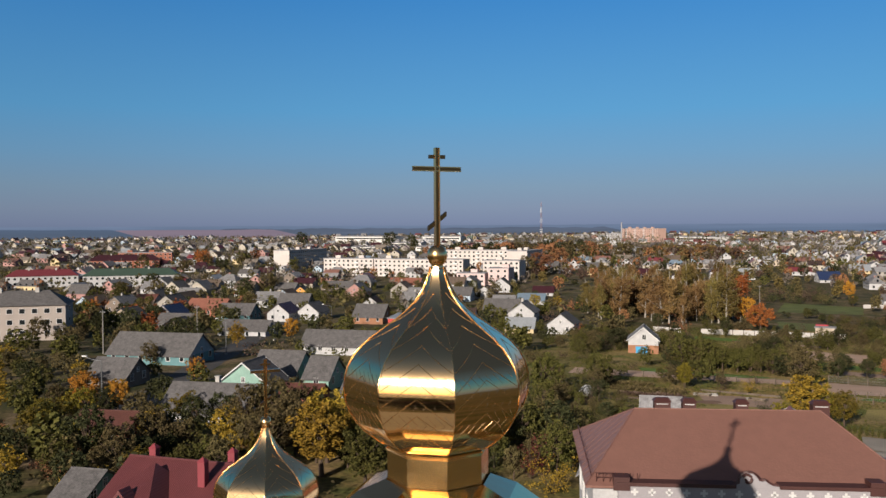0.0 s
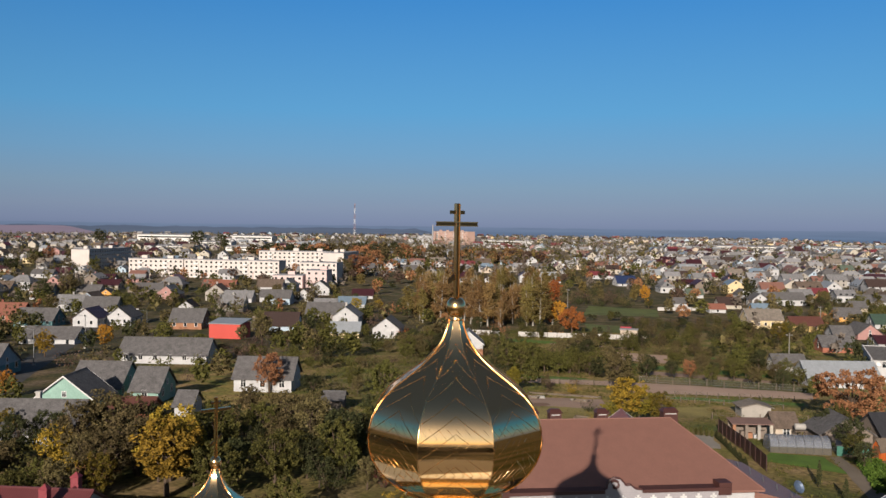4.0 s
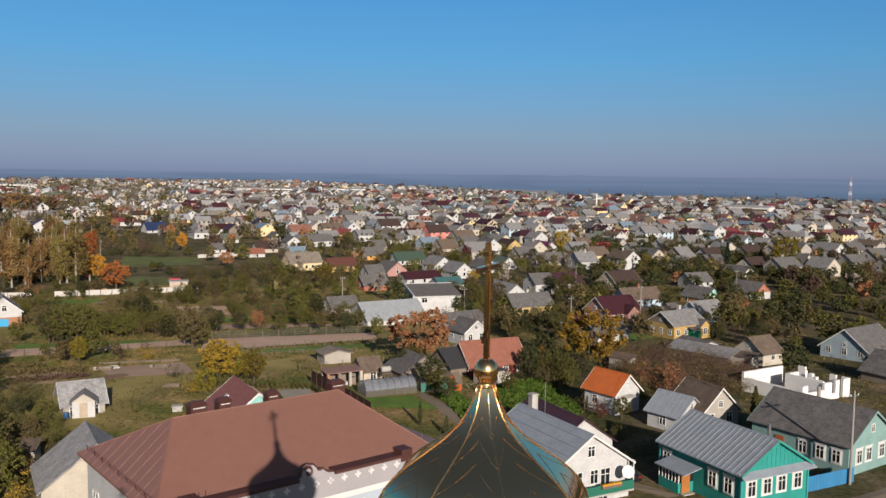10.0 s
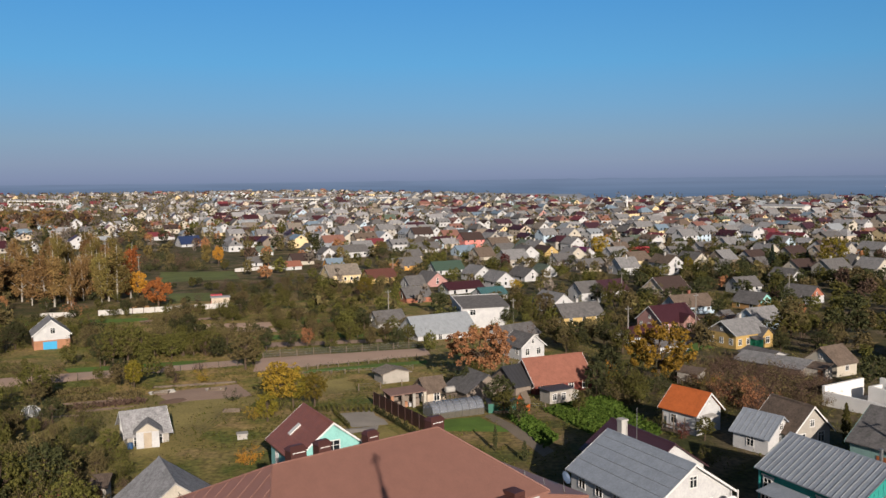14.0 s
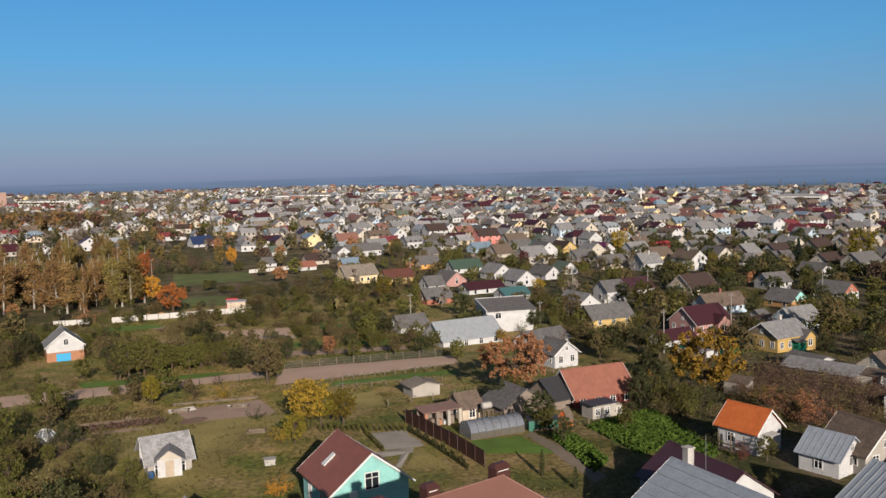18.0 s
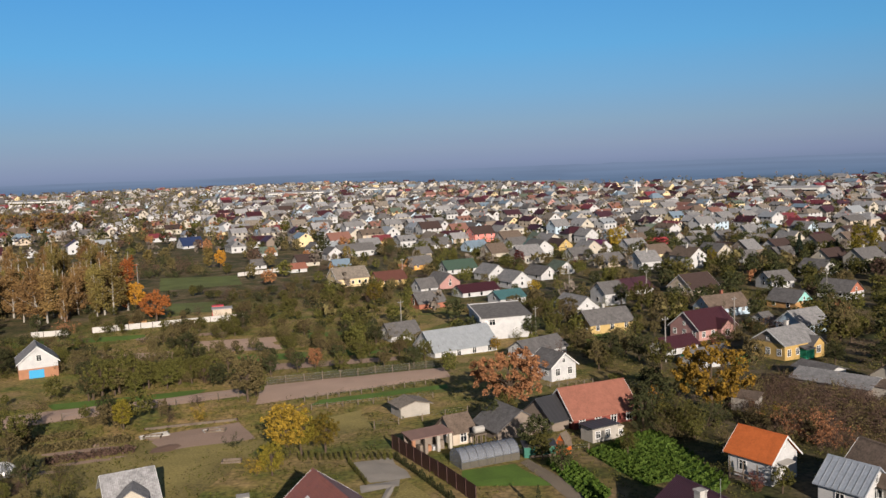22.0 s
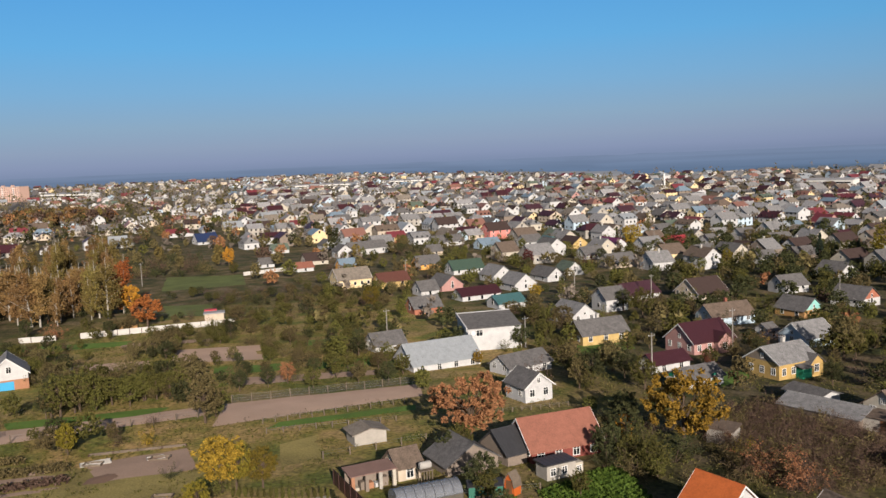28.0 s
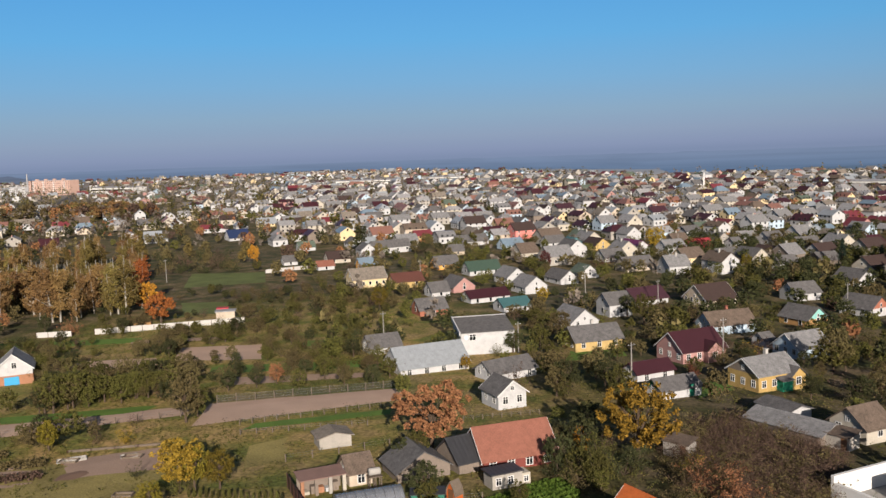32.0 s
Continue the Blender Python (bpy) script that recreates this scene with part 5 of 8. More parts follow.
def tree(kind, shape, x, y, h, rng, width=1.0, group="garden trees"):
    key = (kind, shape, int(rng.integers(0, 3)))
    if key not in PROTO:
        PROTO[key] = tree_proto(*key)
    name, cat = NAMES.get(shape, ("garden_tree", "tree"))
    root = new(name)
    root.empty_display_size = 0.3
    s = h / TREE_HEIGHT
    root.matrix_basis = pose(x, y, ground(x, y), 0, 0, rng.random() * 360) @ Matrix.Diagonal((s * width, s * width, s, 1))
    word = {"spruce": "spruce", "column": "clipped thuja column", "birch": "white-stemmed birch", "bush": "bush"}.get(shape, "garden tree with a full crown")
    tagged(root, f"{LEAVES[kind][1]} autumn {word} among the plots", cat, group)
    part("trunk", PROTO[key][0], None, root)
    part("crown", PROTO[key][1], None, root)
    return root


TRNG = np.random.default_rng(11)


def inside(p, poly):
    x, y = p
    hit = False
    for (x0, y0), (x1, y1) in zip(poly, poly[1:] + poly[:1]):
        if (y0 > y) != (y1 > y) and x < x0 + (y - y0) / (y1 - y0) * (x1 - x0):
            hit = not hit
    return hit


TAKEN = []


def free(x, y, r):
    return not any(inside((x, y), q) for q in PLOTS_LAID) and all((x - a) ** 2 + (y - b) ** 2 > (r + c) ** 2 for a, b, c in TAKEN)


def scatter(poly, count, kinds, lo, hi, gap, group, clear=0.0, joined="", share=0.38):
    """Trees strewn over a plot, none nearer to another than gap."""
    rng = np.random.default_rng(len(poly) * 131 + count)
    if sum(p[1] for p in poly) / len(poly) > 250 or sum(p[0] for p in poly) / len(poly) < -200:
        share *= 0.55
    xs, ys = [p[0] for p in poly], [p[1] for p in poly]
    done, tries, cloud = [], 0, collections.defaultdict(list)
    while len(done) < count and tries < count * 30:
        tries += 1
        x, y = rng.uniform(min(xs), max(xs)), rng.uniform(min(ys), max(ys))
        if not inside((x, y), poly) or any((x - a) ** 2 + (y - b) ** 2 < gap * gap for a, b in done) or not free(x, y, clear):
            continue
        done.append((x, y))
        kind, shape = kinds[int(rng.integers(0, len(kinds)))]
        h, wd = rng.uniform(lo, hi), rng.uniform(0.9, 1.25)
        if not joined:
            tree(kind, shape, x, y, h, rng, wd, group)
            continue
        key = (kind, shape, int(rng.integers(0, 3)))
        if key not in PROTO:
            PROTO[key] = tree_proto(*key)
        me = PROTO[key][1]
        v = np.empty(len(me.vertices) * 3); me.vertices.foreach_get("co", v)
        v = v.reshape(-1, 4, 3)[rng.permutation(len(me.vertices) // 4)[: int(len(me.vertices) // 4 * share)]]
        c = v.mean(1, keepdims=True); v = c + (v - c) * (0.96 / share ** 0.5)
        a, s = rng.random() * math.tau, h / TREE_HEIGHT
        v = v @ np.array([[math.cos(a), math.sin(a), 0], [-math.sin(a), math.cos(a), 0], [0, 0, 1]]) * (s * wd, s * wd, s) + (x, y, ground(x, y))
        cloud[kind].append(v.reshape(-1, 3))
    for kind, vs in cloud.items():
        v = np.concatenate(vs)
        f = np.arange(len(v)).reshape(-1, 4)
        tagged(new(joined, mesh_of(joined, v.tolist(), [tuple(q) for q in f.tolist()], LEAF_M[kind])), f"{LEAVES[kind][1]} crowns of {group} between the plots", "bushes", kind="stuff")

for o in list(scene.objects):
    if o.parent is None and o.get("category") in ("house", "shed", "barn", "garage", "hut", "building"):
        TAKEN.append((o.location.x, o.location.y, 4.5))
TAKEN += [(a * (1 - k / math.hypot(a, b)), b * (1 - k / math.hypot(a, b)), 3.8) for a, b, c in list(TAKEN) for k in (6.5, 11.5) if math.hypot(a, b) < 330] + [(-98, 150, 9), (-101, 156, 8), (-94, 143, 6)]

# ---- particular houses near the church ----
M_TILE_RED = mat("red tile metal", (0.155, 0.042, 0.044), 0.5, 0, 0.15, 1.5, 0.5, "sheets")
M_GREENP = mat("green painted board", (0.015, 0.16, 0.11), 0.55, 0, 0.15, 2, 0.2, "boards")
M_BLUEP = mat("bright blue paint", (0.02, 0.37, 0.70), 0.5, 0, 0.1, 2, 0.1)
M_ORANGEP = mat("orange painted boards", (0.60, 0.13, 0.02), 0.6, 0, 0.15, 3, 0.2, "boards")
M_DISH = mat("dish white", (0.85, 0.85, 0.84), 0.4, 0, 0.05, 2, 0.05)
M_POLY = mat("clouded polycarbonate", (0.34, 0.37, 0.43), 0.25, 0, 0.2, 2, 0.2)
M_POLY.node_tree.nodes["Principled BSDF"].inputs["Alpha"].default_value = 0.42
M_NET = mat("dark wire netting", (0.10, 0.10, 0.085), 0.8, 0.2, 0.2, 2, 0.0)
M_NET.node_tree.nodes["Principled BSDF"].inputs["Alpha"].default_value = 0.16
M_FENCEB = mat("brown profiled fence", (0.06, 0.022, 0.018), 0.5, 0, 0.1, 2, 0.3, "boards")


def grey_house():
    r = house("house", 6.85, 67.6, -59, 12.3, 9.2, 6.5, "white", "ribmetal", near=True, seams=0.0, rise=3.0, wins=False,
              label="white brick two-storey house with a grey metal roof")
    lw = 11.5
    for i in range(4):
        z = 6.5 - 0.5 - i * 0.62
        for s in (-1, 1):
            yy = s * (6.5 - z) / 3.0 * 4.6
            part("sheet_joint", Build().box(-6.1, yy - 0.02, z + 0.1, 6.1, yy + 0.02, z + 0.16), M_SEAM, r)
    window(r, side_pose("right", lw + 0.03, 9.2, 0, 4.4), 0.9, 1.1)
    part("balcony_slab", Build().box(lw / 2, -4.2, 1.0, lw / 2 + 1.2, 4.2, 1.18), M_CONC, r)
    part("balcony_screen", Build().box(lw / 2 + 1.12, -4.2, 1.18, lw / 2 + 1.2, 4.2, 2.05), M_GREENP, r, "dark green balcony screen")
    for yy in (-4.2, 4.12):
        part("balcony_side", Build().box(lw / 2, yy, 1.18, lw / 2 + 1.12, yy + 0.08, 2.05), M_GREENP, r)
        part("balcony_post", Build().box(lw / 2 + 1.05, yy, 2.05, lw / 2 + 1.15, yy + 0.1, 3.9), M_FRAME, r)
    part("flower_box", Build().box(lw / 2 + 1.22, 0.3, 1.75, lw / 2 + 1.45, 2.6, 2.0), M_WOOD, r)
    part("balcony_flowers", Build().box(lw / 2 + 1.2, 0.35, 2.0, lw / 2 + 1.45, 2.5, 2.16), LEAF_M["orange"], r)
    for a, w, h, z in ((-3.1, 1.2, 1.9, 1.3), (-1.5, 1.2, 1.9, 1.3), (0.4, 1.0, 1.4, 1.8), (1.7, 1.2, 1.9, 1.3), (-2.5, 1.2, 1.0, -0.2), (1.5, 1.2, 1.0, -0.2)):
        window(r, side_pose("right", lw + 0.02, 9.2, a, z), w, h)
    part("satellite_dish", Build().lathe([(0.02, 0.0), (0.3, 0.03), (0.52, 0.11), (0.6, 0.16), (0.6, 0.11), (0.5, 0.04), (0.3, -0.04), (0.02, -0.08)], 20), M_DISH, r, "white satellite dish", at=pose(lw / 2 + 1.45, 3.2, 3.0, 0, 72, -25))
    part("chimney", Build().box(-0.35, -0.35, -1.0, 0.35, 0.35, 1.35).box(-0.42, -0.42, 1.35, 0.42, 0.42, 1.5), M_BRICKW, r, "white brick chimney", at=pose(-4.6, 0.6, 6.4))
    part("aerial_mast", Build().rod((-2.2, 0.4, 6.2), (-2.2, 0.4, 9.6), 0.03), M_STEEL, r)
    for i in range(4):
        window(r, side_pose("front", lw, 9.2, -4 + i * 2.6, 2.0), 1.1, 1.3)


grey_house()
oh = house("garden_house", 16.8, 96.2, -50, 6.0, 4.7, 4.95, "white", "orange", near=True, rise=2.1, wins=False, category="house", label="small white garden house with a bright orange roof")
part("door", Build().box(-0.45, -0.06, 0, 0.45, 0.02, 2.0), M_FRAME, oh, at=side_pose("right", 5.2, 4.7, -0.3, 0.1))
part("awning", Build().hexa((2.6, -1.3, 2.35), (3.5, -1.3, 2.2), (3.5, 0.7, 2.2), (2.6, 0.7, 2.35), (2.6, -1.3, 2.45), (3.5, -1.3, 2.3), (3.5, 0.7, 2.3), (2.6, 0.7, 2.45)), M_CONC, oh)
window(oh, side_pose("right", 5.23, 4.7, 0, 3.6), 0.4, 0.6)
window(oh, side_pose("front", 5.2, 4.7, -0.8, 0.9), 1.0, 1.2)
for i in range(3):
    part("porch_post", Build().box(-2.0 + i * 1.7, -3.1, -0.5, -1.9 + i * 1.7, -3.0, 2.2), M_WOOD, oh)
part("porch_rail", Build().box(-2.1, -3.12, 0.7, 1.6, -3.02, 0.85), M_WOOD, oh)
part("porch_floor", Build().box(-2.2, -3.2, -0.5, 1.7, -2.35, 0.12), M_WOOD, oh)

th = house("house", -26.1, 76.3, 123, 9.0, 7.8, 6.9, "aqua", "brickred", near=True, rise=3.0, over=0.5, wins=False, label="pale aqua house with a red-brown metal roof and skylight", seams=0.0)
part("skylight", Build().hexa((0.6, 1.7, 5.72), (1.3, 1.7, 5.72), (1.3, 2.9, 4.8), (0.6, 2.9, 4.8), (0.6, 1.7, 5.85), (1.3, 1.7, 5.85), (1.3, 2.9, 4.93), (0.6, 2.9, 4.93)), M_FRAME, th, "white-framed skylight")
for a, z, w, h in ((-1.6, 0.9, 1.0, 1.4), (1.2, 0.9, 1.0, 1.4), (0.1, 3.4, 1.5, 1.7)):
    window(th, side_pose("left", 8.05, 7.8, a, z), w, h)
for a in (-2, 1.2):
    window(th, side_pose("back", 8.0, 7.8, a, 0.9), 0.9, 2.0)
part("cooler_unit", Build().box(-0.4, -0.3, 0, 0.4, 0.02, 0.6), M_FRAME, th, at=side_pose("left", 8.0, 7.8, -1.9, 3.0))

rh = house("house", -59.5, 24.4, 30, 12.5, 10.5, 5.4, "white", "red", rise=3.0, wins=False, label="house with steep red metal roofs and three red chimneys")
for c in rh.children:
    if c.name.startswith(("roof_slope", "ridge_cap")):
        c.data.materials[0] = M_TILE_RED
wing = Build()
a, b, c, d, e = (-5.6, -8.6, 2.5), (1.6, -8.6, 2.5), (-2.0, -2.0, 5.6), (-5.6, 0.0, 2.5), (1.6, 0.0, 2.5)
wing.add([a, b, c, d, e], [(0, 1, 2), (0, 2, 3), (1, 4, 2), (3, 2, 4), (0, 3, 4, 1)])
part("wing_roof", wing, M_TILE_RED, rh)
part("wing_wall", Build().box(-5.2, -8.2, -1, 1.2, -4.0, 2.48), wall_mat("white"), rh)
part("dormer", Build().prism([(-0.9, 0), (0.9, 0), (0, 1.1)], "y", -0.9, 0.6), M_TILE_RED, rh, at=pose(-2.0, -6.3, 3.5))
part("dormer_light", Build().prism([(-0.45, 0.1), (0.45, 0.1), (0, 0.7)], "y", -0.95, -0.9), M_GLASS, rh, at=pose(-2.0, -6.3, 3.5))
for u, v, z in ((-4.0, 0.6, 6.2), (3.2, -2.4, 6.2), (3.8, 1.6, 6.1)):
    part("chimney", Build().box(u - .35, v - .35, 4.0, u + .35, v + .35, z).add([(u - .42, v - .42, z), (u + .42, v - .42, z), (u + .42, v + .42, z), (u - .42, v + .42, z), (u, v, z + .45)], [(3, 2, 1, 0), (0, 1, 4), (1, 2, 4), (2, 3, 4), (3, 0, 4)]), mat("red chimney paint", (0.27, 0.03, 0.045), 0.6, 0, 0.1, 2, 0.2), rh, "bright red capped chimney")

bh = house("house", -104.2, 164.2, -57, 8.4, 7.0, 6.3, "white", "paleslate", near=True, wins=False, rise=2.9, label="white gabled house with a bright blue garage door")
part("brick_base", Build().box(-3.83, -3.53, -0.9, 3.83, 3.53, 2.1), wall_mat("ochrebrick"), bh, "orange brick lower wall")
part("garage_door", Build().box(-1.35, -0.09, 0, 1.35, 0.02, 2.0), M_BLUEP, bh, "bright blue garage door", at=side_pose("right", 7.6, 7, -0.4, -0.2))
window(bh, side_pose("right", 7.63, 7, 0.2, 3.4), 1.0, 1.3)


def flat_block():
    r = thing("house", -12.7, 199.0, None, 20, "white two-storey flat-fronted house with a lean roof", "house")
    part("wall", Build().hexa((-6, -4.5, -1), (6, -4.5, -1), (6, 4.5, -1), (-6, 4.5, -1), (-6, -4.5, 5.2), (6, -4.5, 5.2), (6, 4.5, 7.0), (-6, 4.5, 7.0)), wall_mat("white"), r)
    part("roof", Build().hexa((-6.1, -4.9, 5.14), (6.1, -4.9, 5.14), (6.1, 4.2, 6.96), (-6.1, 4.2, 6.96), (-6.1, -4.9, 5.26), (6.1, -4.9, 5.26), (6.1, 4.2, 7.08), (-6.1, 4.2, 7.08)), roof_mat("slate"), r)
    part("parapet", Build().box(-6.2, 4.2, 6.4, 6.2, 4.6, 7.2), wall_mat("white"), r)
    part("parapet_end", Build().hexa((-6.4, -4.7, 4.6), (-6.12, -4.7, 4.6), (-6.12, 4.6, 6.4), (-6.4, 4.6, 6.4), (-6.4, -4.7, 5.45), (-6.12, -4.7, 5.45), (-6.12, 4.6, 7.3), (-6.4, 4.6, 7.3)), wall_mat("white"), r)
    window(r, pose(-3.4, -4.5, 3.4), 1.5, 1.4)
    part("dish", Build().lathe([(0.05, 0), (0.4, 0.1), (0.5, 0.2), (0.3, 0.05)], 12), M_DISH, r, at=pose(-4.9, -4.7, 4.2, 80, 0, 0))
    part("balcony", Build().box(-6.9, -4.4, 2.6, -6.0, 3.0, 2.75), M_CONC, r)


flat_block()


def cross_gable(root, u, W, he, w, out, wall, roof):
    """A small gabled bay pushed out of the front of a house."""
    y0 = -W / 2 - out
    h = w * 0.42
    part("bay_wall", Build().box(u - w / 2, y0, -1, u + w / 2, -W / 2 + 0.1, he), wall_mat(wall), root)
    part("bay_gable", Build().prism([(u - w / 2, he), (u + w / 2, he), (u, he + h)], "y", y0, -W / 2 + 1.6), wall_mat(wall), root)
    for s in (-1, 1):
        e = (u + s * (w / 2 + 0.35), he - 0.3)
        part("bay_roof", Build().hexa((u, y0 - 0.35, he + h), (e[0], y0 - 0.35, e[1]), (e[0], -W / 2 + 1.9, e[1]), (u, -W / 2 + 1.9, he + h),
                                      (u, y0 - 0.35, he + h + 0.12), (e[0], y0 - 0.35, e[1] + 0.12), (e[0], -W / 2 + 1.9, e[1] + 0.12), (u, -W / 2 + 1.9, he + h + 0.12)), roof_mat(roof), root)
    window(root, pose(u, y0, 0.9), 1.2, 1.4)


cross_gable(maroon_home, 1.6, 8.5, 2.8, 3.6, 1.3, "rose", "maroon")
cross_gable(amber_home, 3.4, 7.4, 2.6, 3.2, 1.0, "amber", "slate")
part("porch_wall", Build().box(-0.6, -5.2, -1, 1.6, -3.7, 2.0), wall_mat("greenpaint"), amber_home, "green boarded porch")
part("porch_roof", Build().hexa((-0.9, -5.5, 2.0), (1.9, -5.5, 2.0), (1.9, -3.6, 2.5), (-0.9, -3.6, 2.5), (-0.9, -5.5, 2.1), (1.9, -5.5, 2.1), (1.9, -3.6, 2.6), (-0.9, -3.6, 2.6)), roof_mat("slate"), amber_home)


def ruin():
    r = thing("unfinished_building", 45.2, 109.4, None, 35, "roofless white block walls of an unfinished house", "ruin")
    w = mat("white block wall", (0.92, 0.91, 0.89), 0.9, 0, 0.1, 2, 0.4, "courses")
    L, W, h, t = 11.0, 10.0, 2.7, 0.4
    def seg(x0, y0, x1, y1, z):
        part("wall_piece", Build().box(x0, y0, -1, x1, y1, z), w, r)
    seg(-L / 2, W / 2 - t, L / 2 - 2, W / 2, h + 0.1); seg(-L / 2, -W / 2, -L / 2 + t, W / 2 - t, h * 0.75)
    for y0, y1, z in ((-W / 2, -W / 2 + 1.1, h), (-W / 2 + 2.0, -W / 2 + 3.0, h), (-W / 2 + 3.0, 2.0, 1.4), (2.0, 3.2, h + 0.2)):
        seg(L / 2 - t, y0, L / 2, y1, z)
    for x0, x1, z in ((-L / 2, -L / 2 + 1.2, h), (-L / 2 + 1.2, -0.5, h * 0.62), (-0.5, 1.2, h * 0.95), (1.2, 2.1, 0.9), (2.1, 3.0, h), (3.9, L / 2 - t, h)):
        seg(x0, -W / 2, x1, -W / 2 + t, z)
    seg(-0.3, -W / 2 + t, 0.1, 1.5, h); seg(0.1, 1.1, 2.4, 1.5, h)
    for x, y in ((2.4, -1.0), (3.4, 0.8), (1.0, -2.6)):
        seg(x, y, x + 0.6, y + 0.6, h + 0.1)
    part("slab", Build().box(-L / 2 + t, -W / 2 + t, -0.9, L / 2 - t, W / 2 - t, 0.15), M_CONC, r)


ruin()


def greenhouse():
    r = thing("greenhouse", -13.4, 102.3, None, 29, "arched polycarbonate greenhouse with grey panels", "greenhouse")
    L, W, h, n = 7.6, 3.2, 2.1, 7
    arc = [(-W / 2 * math.cos(a), 0.9 + (h - 0.9) * math.sin(a)) for a in (i * math.pi / 10 for i in range(11))]
    for i in range(n):
        x0, x1 = -L / 2 + i * L / n + 0.03, -L / 2 + (i + 1) * L / n - 0.03
        k = len(arc)
        v = [(x, y * q, z - dz) for x in (x0, x1) for q, dz in ((1, 0), (0.98, 0.03)) for y, z in arc]
        f = []
        for j in range(k - 1):
            f += [(j, j + 1, 2 * k + j + 1, 2 * k + j), (k + j, 3 * k + j, 3 * k + j + 1, k + j + 1), (j, k + j, k + j + 1, j + 1), (2 * k + j, 2 * k + j + 1, 3 * k + j + 1, 3 * k + j)]
        f += [(0, 2 * k, 3 * k, k), (k - 1, 2 * k - 1, 4 * k - 1, 3 * k - 1)]
        part("roof_panel", Build().add(v, f), M_POLY, r)
        for s in (-1, 1):
            part("side_panel", Build().box(x0, s * W / 2 - 0.02, -0.3, x1, s * W / 2 + 0.02, 0.9), mat("smoky panel", (0.13, 0.12, 0.10), 0.3, 0, 0.2, 2, 0.1), r)
    for i in range(n + 1):
        x = -L / 2 + i * L / n
        part("hoop", ribbon([Vector(p) for p in [(x, -W / 2, -0.3), *((x, y, z + 0.03) for y, z in arc), (x, W / 2, -0.3)]], 0.028), M_STEEL, r)
    for s in (-1, 1):
        part("end_wall", Build().prism([(-W / 2, -0.3), *arc, (W / 2, -0.3)], "x", s * L / 2 - 0.02, s * L / 2 + 0.02), M_POLY, r)
        part("side_rail", Build().box(-L / 2, s * W / 2 - 0.05, 0.86, L / 2, s * W / 2 + 0.05, 0.94), M_STEEL, r)


greenhouse()


def privy():
    r = thing("garden_privy", -4.0, 104.9, None, -35, "orange boarded privy with a pointed front", "privy")
    pts = [(-0.65, -0.3), (0.65, -0.3), (0.72, 1.1), (0.5, 1.8), (0, 2.55), (-0.5, 1.8), (-0.72, 1.1)]
    part("body", Build().prism(pts, "y", -0.6, 0.65), M_ORANGEP, r)
    roofpts = [(0.78, 1.0), (0.6, 1.85), (0, 2.7), (-0.6, 1.85), (-0.78, 1.0), (-0.70, 1.0), (-0.52, 1.8), (0, 2.56), (0.52, 1.8), (0.70, 1.0)]
    part("roof", Build().prism(roofpts, "y", -0.75, 0.75), M_WOOD, r)
    part("door", Build().box(-0.4, -0.64, 0.0, 0.4, -0.6, 1.75), M_DOOR, r)


privy()
gs = thing("tool_shed", -7.0, 104.3, None, 10, "low dark green boarded tool shed beside a fence", "shed")
part("wall", Build().box(-1.9, -0.8, -0.3, 1.9, 0.8, 1.35), M_GREENP, gs)
part("roof", Build().hexa((-2.05, -0.95, 1.35), (2.05, -0.95, 1.35), (2.05, 0.95, 1.6), (-2.05, 0.95, 1.6), (-2.05, -0.95, 1.42), (2.05, -0.95, 1.42), (2.05, 0.95, 1.67), (-2.05, 0.95, 1.67)), roof_mat("blackmetal"), gs)
part("base_board", Build().box(-1.2, -0.9, -0.3, 2.0, -0.82, 0.35), M_WOOD, gs)
lt = thing("lean_to_shed", -20.6, 106.9, None, 33, "open brick lean-to shed with a faded flat roof", "shed")
part("roof", Build().hexa((-2.9, -1.4, 2.1), (2.9, -1.4, 2.1), (2.9, 1.5, 2.4), (-2.9, 1.5, 2.4), (-2.9, -1.4, 2.22), (2.9, -1.4, 2.22), (2.9, 1.5, 2.52), (-2.9, 1.5, 2.52)), mat("faded pink sheet", (0.27, 0.17, 0.145), 0.85, 0, 0.2, 2, 0.3, "sheets"), lt)
part("back_wall", Build().box(-2.7, 1.0, -0.6, 2.7, 1.25, 2.3), wall_mat("timber"), lt)
for i, k in enumerate(("ochrebrick", "timber", "greycream", "cream")):
    part("pier", Build().box(-2.7 + i * 1.7, -1.25, -0.6, -2.3 + i * 1.7, -0.9, 2.1), wall_mat(k), lt)
for i in range(5):
    part("stored_board", Build().box(-2.2 + i * 0.9, -0.4, -0.4, -1.5 + i * 0.9, 0.4, 0.4 + (i * 37 % 10) * 0.08), wall_mat(("cream", "timber", "ochrebrick", "white", "timber")[i]), lt)
tk = thing("water_tank", -14.3, 108.4, None, 30, "white round water tank on a wooden stand", "tank")
part("barrel", Build().lathe([(0.1, -0.75), (0.36, -0.72), (0.44, -0.62), (0.44, 0.62), (0.36, 0.72), (0.1, 0.75)], 16), M_CONC, tk, at=pose(0, 0, 2.2, 0, 90, 0), smooth=False)
for u in (-0.7, 0.0, 0.7):
    for v in (-0.45, 0.45):
        part("post", Build().box(u - .06, v - .06, -0.5, u + .06, v + .06, 1.7), M_WOOD, tk)
part("stand_top", Build().box(-0.85, -0.6, 1.6, 0.85, 0.6, 1.7), M_WOOD, tk)
ws = thing("wash_house", 0.9, 111.2, None, 33, "small white wash house with a flat dark roof", "shed")
part("wall", Build().box(-2.0, -1.2, -0.8, 2.0, 1.2, 1.9), wall_mat("greycream"), ws)
